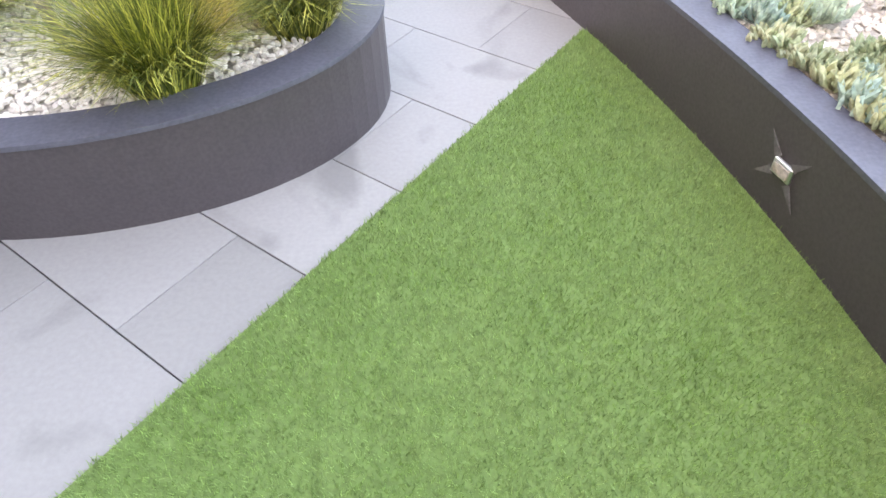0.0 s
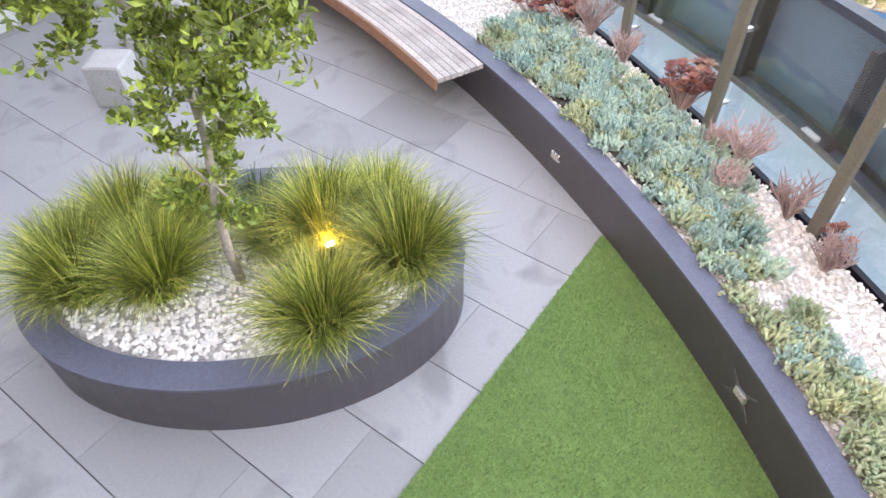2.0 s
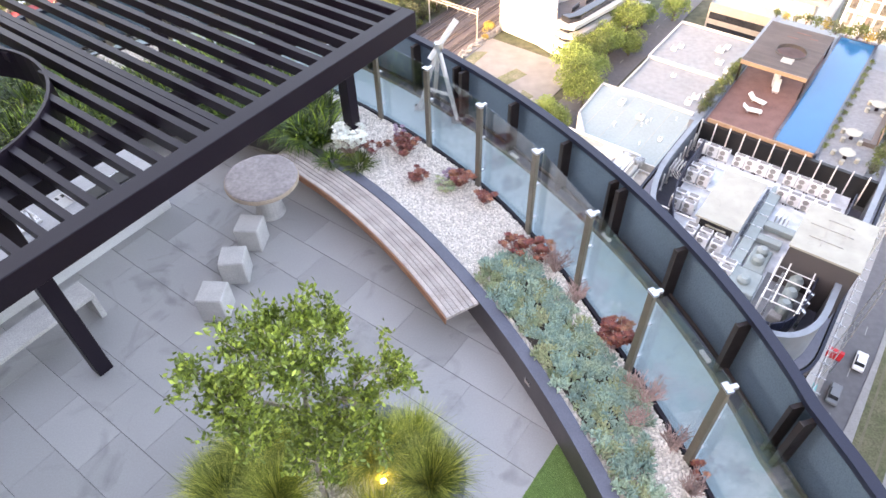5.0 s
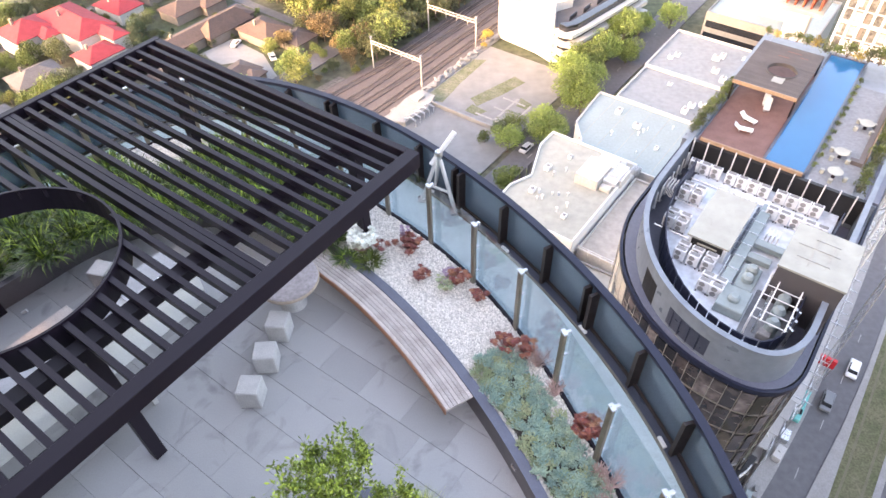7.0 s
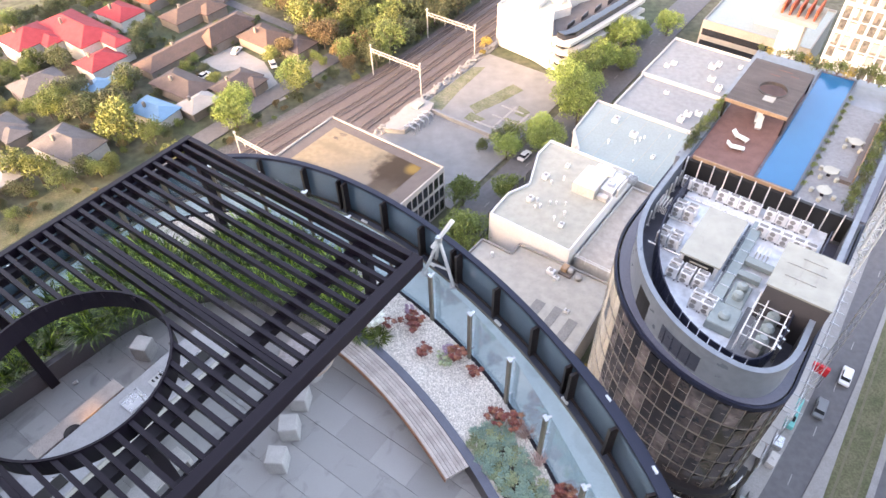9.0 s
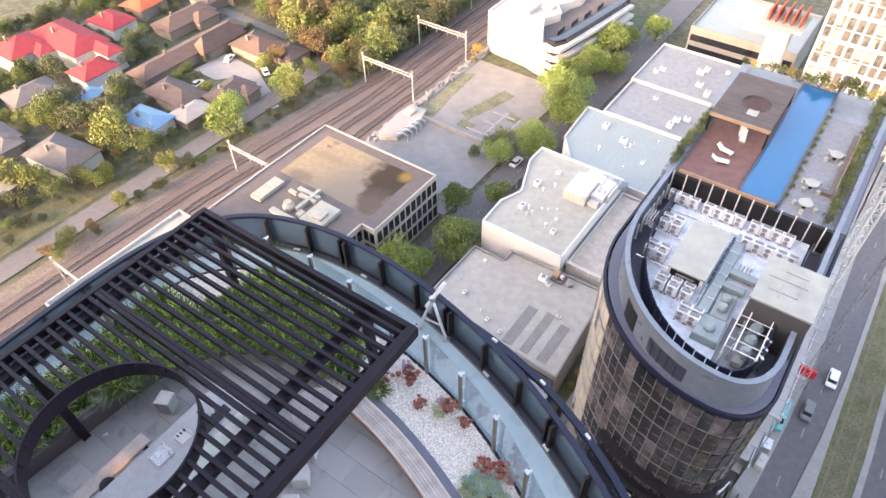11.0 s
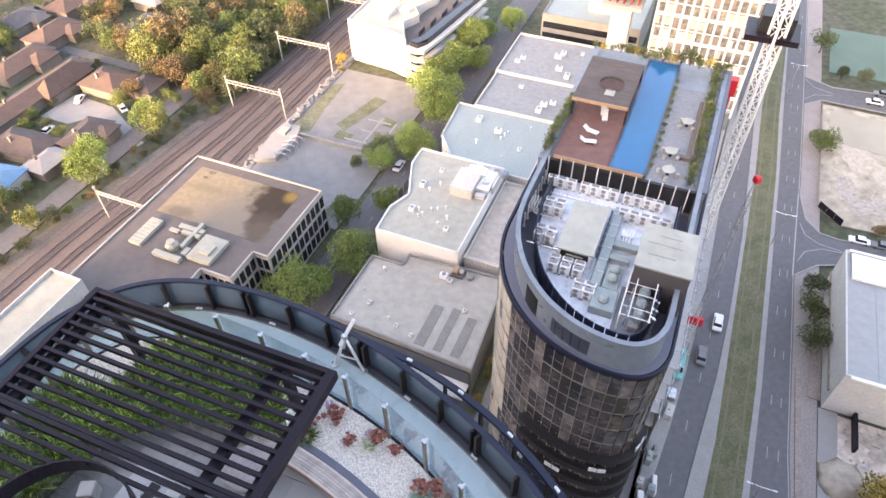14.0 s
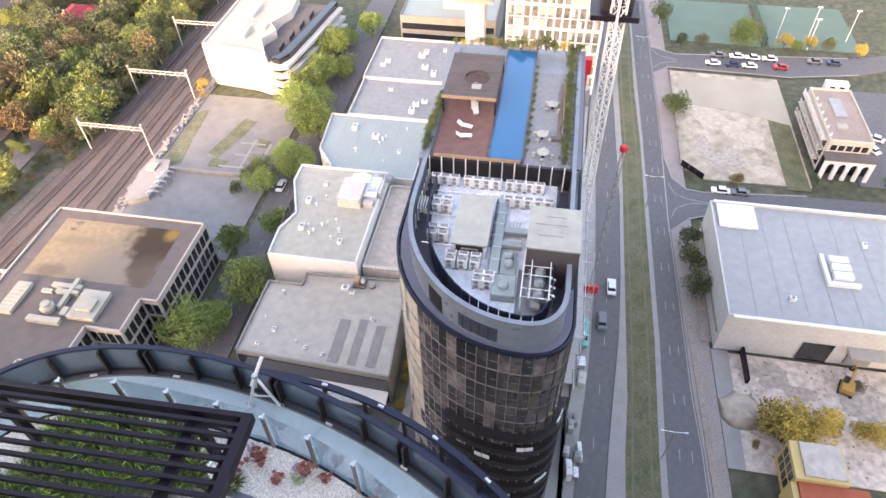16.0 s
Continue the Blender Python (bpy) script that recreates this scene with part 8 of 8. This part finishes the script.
for b in (10.7, 14.3):
    cbox("gate_post", 88.1, 88.5, b, b + 0.2, GZ, -86.6, M_STEEL, gate)
fence = thing("site_fence", "grey hoarding fence beside the carriageway", "fence")
for k in range(26):
    cbox("fence_panel", 50.0 + 2.4 * k, 52.36 + 2.4 * k, 9.7, 9.78, GZ + 0.1, GZ + 1.9, M_WALL_G, fence)


# ---- vehicles ----
def vehicle(name, label, category, group, length, width, h, body_mat, glass_h=0.55, at=None):
    t = thing(name, label, category, group)
    bm = box(0, 0, 0.28 + h * 0.28, length, width, h * 0.42, bevel=0.16)
    part("body", bm, body_mat, t)
    bm = bmesh.new()
    made = bmesh.ops.create_cube(bm, size=1, matrix=pose(-length * 0.05, 0, 0.28 + h * 0.66) @ Matrix.Diagonal((length * 0.55, width * 0.88, h * 0.4, 1)))
    for v in made["verts"]:
        if v.co.z > 0.28 + h * 0.66:
            v.co.x = (v.co.x + length * 0.05) * 0.72 - length * 0.05
            v.co.y *= 0.86
    part("cabin", bm, M_WIN, t, "dark glazed cabin")
    part("roof_panel", box(-length * 0.05, 0, 0.28 + h * 0.87, length * 0.38, width * 0.74, 0.05), body_mat, t)
    for x in (-length * 0.31, length * 0.31):
        for y in (-width / 2 + 0.08, width / 2 - 0.08):
            w = part("wheel", add_lathe(bmesh.new(), [(0.32, -0.1), (0.32, 0.1)], 14), M_BLACK, t)
            w.matrix_basis = pose(x, y, 0.32, 90, 0, 0)
    return t


CARP = {"white": mat("white car paint", (0.72, 0.72, 0.72), 0.3, vary=0.03), "grey": mat("grey car paint", (0.16, 0.17, 0.18), 0.3, vary=0.03), "blue": mat("navy car paint", (0.03, 0.05, 0.11), 0.3, vary=0.03), "red": mat("red car paint", (0.45, 0.03, 0.03), 0.3, vary=0.03)}
CARS = {k: vehicle("car", "%s parked car beside the kerb" % k, "car", "parked cars", 4.4, 1.8, 1.45, CARP[k]) for k in CARP}
seen = set()
for a, b, k, r in ((92.8, 17.9, "white", 0), (83.5, 16.0, "grey", 0), (187.3, 48.5, "white", 90), (187.2, 54.2, "blue", 90), (187.0, 59.0, "white", 90), (187.6, 68.0, "red", 90), (192.3, 50.6, "grey", 90), (192.2, 56.0, "white", 90), (192.0, 60.6, "white", 90), (192.0, 65.6, "white", 90), (192.3, 78.5, "grey", 90), (192.2, 84.0, "blue", 90), (128.0, 44.0, "white", 90), (128.0, 48.5, "grey", 90), (107.0, -161.0, "white", 20), (108.0, -146.0, "white", 60), (92.0, -158.0, "white", 10), (150.0, 84.0, "white", 30), (155.0, 86.0, "white", 60), (158.0, 82.0, "grey", 0), (113.5, -62.0, "white", 0), (131.0, -56.5, "grey", 0)):
    c = C(a, b, GZ + (0.0 if b > -100 and not 120 < a < 175 else -0.25))
    m = pose(c.x, c.y, c.z, 0, 0, CITY + r)
    if k in seen:
        copy_thing(CARS[k], m)
    else:
        seen.add(k)
        CARS[k].matrix_basis = m
truck = vehicle("truck", "teal flatbed truck inside the site gate", "truck", "", 7.0, 2.3, 2.2, mat("teal paint", (0.10, 0.42, 0.40), 0.4, vary=0.05))
c = C(79.8, 12.1, GZ + 0.15)
truck.matrix_basis = pose(c.x, c.y, c.z, 0, 0, CITY)
M_YEL = mat("digger yellow", (0.40, 0.24, 0.06), 0.5, vary=0.15)
dig = thing("excavator", "worn brown-yellow excavator in the yard", "excavator")
c = C(75.0, 60.0, GZ)
dig.matrix_basis = pose(c.x, c.y, c.z - 0.25, 0, 0, 30)
for y in (-1.0, 1.0):
    part("track", box(0, y, 0.4, 3.4, 0.55, 0.8, bevel=0.2), M_BLACK, dig)
part("house", box(-0.3, 0, 1.5, 2.6, 2.2, 1.3, bevel=0.12), M_YEL, dig)
part("cab", box(0.5, 0.6, 2.3, 1.2, 0.9, 1.1, bevel=0.08), M_WIN, dig)
part("boom", add_tube(bmesh.new(), [(0.9, -0.2, 1.6), (2.6, -0.2, 3.4), (4.4, -0.2, 2.6)], 0.22, 6), M_YEL, dig)
part("stick", add_tube(bmesh.new(), [(4.4, -0.2, 2.6), (5.2, -0.2, 0.7)], 0.16, 6), M_YEL, dig)
part("bucket", box(5.2, -0.2, 0.45, 0.7, 0.9, 0.6, bevel=0.1), M_BLACK, dig)

# ---- right-hand side: side streets, yard, courts ----
single("road_side", prism(cpoly([(180.0, 30.6), (184.0, 35.0), (183.6, 54.0), (183.0, 70.0), (187.0, 90.0), (191.5, 100.0), (198.0, 130.0), (208.0, 130.0), (199.5, 100.0), (196.1, 89.0), (193.6, 60.0), (191.8, 38.0), (195.0, 30.4)]), GZ - 0.3, GZ + 0.01), M_ASPH, "asphalt side street with parked cars", "road", kind="structure")
single("road_lane", prism(cpoly([(140.0, 31.2), (131.0, 32.8), (127.4, 36.0), (126.8, 40.0), (127.4, 47.0), (129.0, 64.0), (130.0, 95.0), (122.5, 95.0), (121.2, 64.0), (119.8, 42.0), (117.2, 35.6), (112.5, 31.2)]), GZ - 0.3, GZ + 0.01), M_ASPH, "curved asphalt lane beside the dirt lot", "road", kind="structure")
single("yard", prism(cpoly([(56, 40), (80, 40), (80, 95), (56, 95)]), GZ - 0.3, GZ + 0.02), M_YARD, "bare grey dirt yard with rubble", "yard", kind="structure")
single("footpath_yard", prism(cpoly([(56, 37.1), (80.5, 36.8), (80.5, 40), (56, 40)]), GZ - 0.3, GZ + 0.03), M_FOOT, "concrete footpath beside the warehouse", "footpath", kind="structure")
single("car_park", prism(cpoly([(135, 77.6), (178, 77.6), (178, 100), (135, 100)]), GZ - 0.3, GZ + 0.005), M_ASPH, "asphalt car park behind the cream building", "car park", kind="structure")
single("lot_clay", prism(cpoly([(165, 37.5), (179.5, 37.5), (179.5, 66), (158, 66), (163, 52)]), GZ, GZ + 0.10), mat("wet clay", (0.36, 0.32, 0.25), 0.7, vary=0.15, scale=0.1), "smooth pale clay strip of the dirt lot", "lot", kind="structure")
single("verge_green", prism(cpoly([(131, 60), (160, 60), (160, 65.5), (131, 65.5)]), GZ, GZ + 0.09), M_GRASS, "strip of weeds at the lot's edge", "grass", kind="structure")
for k, (b0, b1_) in enumerate(((37.0, 64.6), (67.0, 94.0))):
    single("tennis_court", prism(cpoly([(200.5, b0), (229, b0), (229, b1_), (200.5, b1_)]), GZ - 0.3, GZ + 0.02), M_COURT, "faded green tennis court", "court", kind="structure")
hf = thing("lot_fence", "dark mesh fence round the dirt lot", "fence")
for k in range(18):
    cbox("fence_panel", 137.2 + 2.5 * k, 139.5 + 2.5 * k, 35.3, 35.36, GZ, GZ + 0.9, M_WALL_G, hf)
for k in range(3):
    f0, f1 = C(136.9 - 1.7 * k, 35.4 + 1.65 * k, GZ), C(135.3 - 1.7 * k, 37.0 + 1.65 * k, GZ)
    part("fence_panel", sweep([Vector((f0.x, f0.y)), Vector((f1.x, f1.y))], -0.04, 0.04, GZ, GZ + 1.8), M_DARK, hf, "dark mesh panel")
wf = thing("yard_wall", "dark low wall between path and yard", "wall")
cbox("wall", 73.5, 83.5, 42.2, 42.7, GZ, GZ + 1.6, M_DARK, wf)
sh = thing("site_hut", "white portable site hut", "hut")
cbox("hut", 176.5, 179.0, 78.0, 84.0, GZ, GZ + 2.6, M_WHITE, sh)
for k in range(2):
    cbox("hut_window", 176.45, 176.5, 79.0 + 2.6 * k, 80.4 + 2.6 * k, GZ + 1.0, GZ + 1.9, M_WIN, sh)
# rubble and clods on the bare lots
pts = []
for _ in range(110):
    a, b = rng.uniform(136, 163), rng.uniform(38, 60)
    pts.append((C(a, b).x, C(a, b).y))
tagged(pebbles("lot_rubble", pts, GZ + 0.05, 0.2, M_DIRT), "scattered earth clods on the dirt lot", "rubble", kind="stuff")
pts = []
for _ in range(200):
    a, b = rng.uniform(57, 79), rng.uniform(41, 90)
    pts.append((C(a, b).x, C(a, b).y))
tagged(pebbles("yard_rubble", pts, GZ + 0.05, 0.25, M_DIRT), "scattered rubble in the yard", "rubble", kind="stuff")
# yellow house with its orange lower roof
M_YWALL = mat("yellow render", (0.52, 0.40, 0.17), 0.8, vary=0.1, scale=0.5)
yh = thing("yellow_house", "yellow rendered house with a dark and an orange roof", "house")
cbox("wall", 52.5, 59.0, 45.0, 53.0, GZ, -83.4, M_YWALL, yh)
cbox("roof", 53.0, 58.8, 46.4, 52.6, -83.4, -83.0, M_ROOF_WARM, yh)
windows_b(yh, 53.0, 58.5, 45.0, -89.0, -84.0, 4, 2, -1)
cbox("lower_wall", 44.0, 52.4, 44.5, 56.0, GZ, -84.6, M_YWALL, yh)
cbox("lower_roof", 44.0, 52.4, 45.5, 56.0, -84.6, -84.2, ROOFS["orange"], yh)

# ---- road markings, lamps ----
M_WORN = mat("worn grass track", (0.15, 0.135, 0.085), 0.9, vary=0.2, scale=0.5)
lines = thing("lane_markings", "white dashed lane lines on the boulevard", "road marking", kind="structure")
dash = mesh_of("dash", box(0, 0, 0, 2.2, 0.11, 0.02), M_LINE)
for lo_, hi_, f_ in (("site", "strip", 0.5), ("kerb", "right", 0.36), ("kerb", "right", 0.68)):
    a = -20.0
    while a < 240:
        b = across(lo_, a) * (1 - f_) + across(hi_, a) * f_
        c = C(a, b, GZ + 0.012)
        piece("dash", dash, lines, pose(c.x, c.y, c.z, 0, 0, CITY))
        a += 11.0
for b in (-60.0,):
    a = 40.0
    while a < 200:
        c = C(a, b, GZ + 0.012)
        piece("dash", dash, lines, pose(c.x, c.y, c.z, 0, 0, CITY))
        a += 6.0
for name_, o_ in (("right", -0.3),):
    line_ = [Vector(q) for q in cpoly([(a, b + o_) for a, b in EDGE[name_]])]
    part("edge_line", sweep(line_, -0.07, 0.07, GZ, GZ + 0.016), M_LINE, lines)
for f_ in (0.2, 0.76):
    line_ = [Vector(q) for q in cpoly([(a, across("grass", a) * (1 - f_) + across("grass_end", a) * f_) for a in range(-60, 301, 12)])]
    part("median_path", sweep(line_, -0.2, 0.2, GZ + 0.1, GZ + 0.115), M_WORN, lines)
sl = thing("street_lamp", "grey street lamp on the median", "street lamp", "street lamps")
part("pole", add_tube(bmesh.new(), [(0, 0, 0), (0, 0, 9)], [0.12, 0.07], 6), M_STEEL, sl)
part("arm", add_tube(bmesh.new(), [(0, -1.8, 9.2), (0, 0, 9.0), (0, 1.8, 9.2)], 0.05, 5), M_STEEL, sl)
for y in (-1.9, 1.9):
    part("lamp_head", box(0, y, 9.2, 0.25, 0.5, 0.1), M_STEEL, sl)
for i, a in enumerate((56, 120, 184)):
    c = C(a, 26.2, GZ + 0.1)
    m = pose(c.x, c.y, c.z, 0, 0, CITY)
    if i == 0:
        sl.matrix_basis = m
    else:
        copy_thing(sl, m)

# court fences, posts, hedges
cf = thing("court_fence", "green mesh fence between the tennis courts", "fence")
for k in range(12):
    cbox("fence_panel", 200.6 + 2.4 * k, 202.9 + 2.4 * k, 65.7, 65.76, GZ, GZ + 3.0, M_COURT, cf)
    cbox("fence_post", 200.5 + 2.4 * k, 200.6 + 2.4 * k, 65.65, 65.75, GZ, GZ + 3.3, M_DARK, cf)
fl = thing("floodlight", "white floodlight pole beside the courts", "floodlight", "court floodlights")
part("pole", add_tube(bmesh.new(), [(0, 0, 0), (0, 0, 10)], [0.14, 0.09], 6), M_WHITE, fl)
part("lamp_head", box(0, 0, 10.1, 0.4, 1.4, 0.3), M_WHITE, fl)
for i, (a, b) in enumerate(((206, 70), (208, 80), (207, 91), (200, 78))):
    c = C(a, b, GZ)
    if i:
        copy_thing(fl, pose(c.x, c.y, c.z, 0, 0, CITY))
    else:
        fl.matrix_basis = pose(c.x, c.y, c.z, 0, 0, CITY)
# sand heap, pale pads and darker tracks in the yard
M_SAND = mat("pale sand", (0.45, 0.39, 0.32), 0.95, vary=0.15, scale=0.15, fine=1.0, bump=0.15)
hp2 = C(67.6, 40.6, GZ)
bm = bmesh.new()
add_lathe(bm, [(3.9, 0.0), (3.2, 0.5), (2.3, 1.3), (1.2, 1.7), (0.3, 1.5)], 18, (0, 0, 0))
rr_ = random.Random(5)
for v in bm.verts:
    v.co.x *= rr_.uniform(0.85, 1.12)
    v.co.y *= rr_.uniform(0.85, 1.12)
    v.co.z *= rr_.uniform(0.75, 1.15)
sp = single("sand_mound", bm, M_SAND, "heap of pale grey sand in the dirt yard", "sand heap", smooth=True)
sp.matrix_basis = pose(hp2.x, hp2.y, hp2.z)
yp = thing("yard_pads", "pale concrete pads and tracks in the yard", "paving", kind="structure")
M_PAD = mat("worn concrete pad", (0.37, 0.325, 0.28), 0.9, vary=0.25, scale=0.2, second=(0.29, 0.25, 0.215), fine=1.0)
for k, (a, b, ra, rb) in enumerate(((76.0, 47.0, 3.4, 4.5), (72.0, 63.0, 4.5, 6.0), (77.0, 76.0, 2.6, 8.0), (72.5, 52.0, 2.2, 3.4))):
    cblob("pad", a, b, ra, rb, GZ + 0.02, 0.02 + 0.004 * k, M_PAD, yp, "", 40 + k)
dp = thing("lot_patches", "pale clay and grey gravel patches on the dirt lot", "ground patch", kind="structure")
for k, (a, b, ra, rb, mm) in enumerate(((160.0, 44.0, 6, 5, M_SAND), (150.0, 53.0, 5, 6, M_SAND), (141.0, 47.0, 5, 6, M_PAD), (146.0, 41.5, 6, 3, M_PAD), (156.0, 51.0, 3, 3, M_SAND), (137.0, 56.0, 3, 4, M_SAND), (150.0, 46.5, 7, 1.6, M_DIRT))):
    cblob("patch", a, b, ra, rb, GZ + 0.03, 0.02 + 0.004 * k, mm, dp, "", 60 + k)
# slender luffing jib with a red tip
lj = thing("site_hoist", "slender grey lattice hoist with a red tip", "hoist")
bm = bmesh.new()
p0, p1 = C(76.0, 11.4, GZ), C(88.0, 13.3, -50.5)
ax = (p1 - p0).normalized()
e_a = ax.cross(Vector((0, 0, 1))).normalized() * 0.55
e_b = ax.cross(e_a).normalized() * 0.55
cor = [e_a + e_b, e_a - e_b, -e_a - e_b, -e_a + e_b]
for q in cor:
    add_tube(bm, [tuple(p0 + q), tuple(p1 + q * 0.5)], 0.07, 4)
for k in range(20):
    for j in range(4):
        u0, u1 = p0.lerp(p1, k / 20) + cor[j] * (1 - k / 40), p0.lerp(p1, (k + 1) / 20) + cor[(j + 1) % 4] * (1 - (k + 1) / 40)
        add_tube(bm, [tuple(u0), tuple(u1)], 0.045, 4)
part("jib", bm, M_STEEL, lj)
part("tip", box(p1.x, p1.y, p1.z + 0.5, 1.1, 1.1, 1.2, bevel=0.2), M_REDP, lj, "red jib tip")
# site clutter along the tower's foot
rr_ = random.Random(17)
for k in range(26):
    a, b = rr_.uniform(50, 104), rr_.uniform(9.8, 12.4)
    c = C(a, b, GZ + 0.14)
    h = rr_.uniform(0.6, 2.4)
    bm = box(0, 0, h / 2, rr_.uniform(0.8, 3.2), rr_.uniform(0.6, 1.5), h, bevel=0.05)
    add_box(bm, 0.1, 0.05, h + 0.1, 0.5, 0.4, 0.2)
    ob = single("site_crate", bm, (M_WHITE, M_STEEL, M_CONC, M_ROOF_BLUE, M_WALL_G)[k % 5], "stacked crate of building material beside the scaffold", "crate", "site crates")
    ob.matrix_basis = pose(c.x, c.y, c.z, 0, 0, CITY + rr_.uniform(-10, 10))
net = thing("curved_netting", "white curved netting tunnel at the tower's foot", "netting")
for k in range(14):
    a = 60.0 + 2.2 * k
    p = [C(a, 6.2 + 3.4 * math.sin(1.57 * t_ / 5), -80.0 + 8.0 * math.cos(1.57 * t_ / 5)) for t_ in range(6)]
    part("hoop", add_tube(bmesh.new(), [tuple(q) for q in p], 0.09, 5), M_WHITE, net)
for t_ in range(5):
    z0, z1 = -80.0 + 8.0 * math.cos(1.57 * t_ / 5), -80.0 + 8.0 * math.cos(1.57 * (t_ + 1) / 5)
    b0_, b1_ = 6.2 + 3.4 * math.sin(1.57 * t_ / 5), 6.2 + 3.4 * math.sin(1.57 * (t_ + 1) / 5)
    part("purlin", add_tube(bmesh.new(), [tuple(C(60.0, b1_, z1)), tuple(C(88.6, b1_, z1))], 0.07, 5), M_WHITE, net)

# ---- corners of the side streets ----
kerbs = thing("kerb_lines", "pale concrete kerbs round the side streets", "kerb", kind="structure")
for pts in ([(129.2, 64.0), (127.6, 47.0), (127.0, 40.0), (127.6, 36.1), (131.2, 33.0), (140.0, 31.4)], [(121.0, 64.0), (119.6, 42.0), (117.0, 35.8), (112.3, 31.4)], [(187.0, 90.0), (182.9, 70.0), (183.5, 54.0), (183.9, 35.2), (180.0, 30.8)], [(196.3, 89.0), (193.8, 60.0), (192.0, 38.0), (195.2, 30.6)]):
    line_ = [Vector(q) for q in cpoly(pts)]
    part("kerb", sweep(line_, -0.18, 0.18, GZ, GZ + 0.17), M_FOOT, kerbs)
arcs = thing("turning_lines", "white painted turning lines at the side streets", "road marking", kind="structure")
for pts in ([(129.5, 31.8), (126.0, 33.0), (124.0, 36.0), (123.4, 41.0)], [(117.0, 31.8), (120.5, 33.2), (122.6, 36.5), (123.0, 41.0)], [(194.0, 30.8), (190.4, 33.0), (188.6, 38.0)], [(183.0, 30.8), (186.2, 33.4), (187.6, 38.0)], [(140.0, 31.0), (112.0, 31.0)]):
    line_ = [Vector(q) for q in cpoly(pts)]
    part("line", sweep(line_, -0.07, 0.07, GZ + 0.01, GZ + 0.032), M_LINE, arcs)
M_BRICKP = mat("red-brown path", (0.29, 0.24, 0.21), 0.9, vary=0.2, scale=0.4, fine=3)
single("footpath_red", prism(cpoly([(50, 34.2), (88, 32.6), (88, 33.6), (50, 35.4)]), GZ, GZ + 0.16), M_BRICKP, "red-brown strip of the footpath", "footpath", kind="structure")
single("hardstand", prism(cpoly([(82, 35.0), (110, 35.2), (110, 37.1), (82, 37.1)]), GZ, GZ + 0.17), M_BRICKP, "brown paved strip beside the warehouse", "footpath", kind="structure")
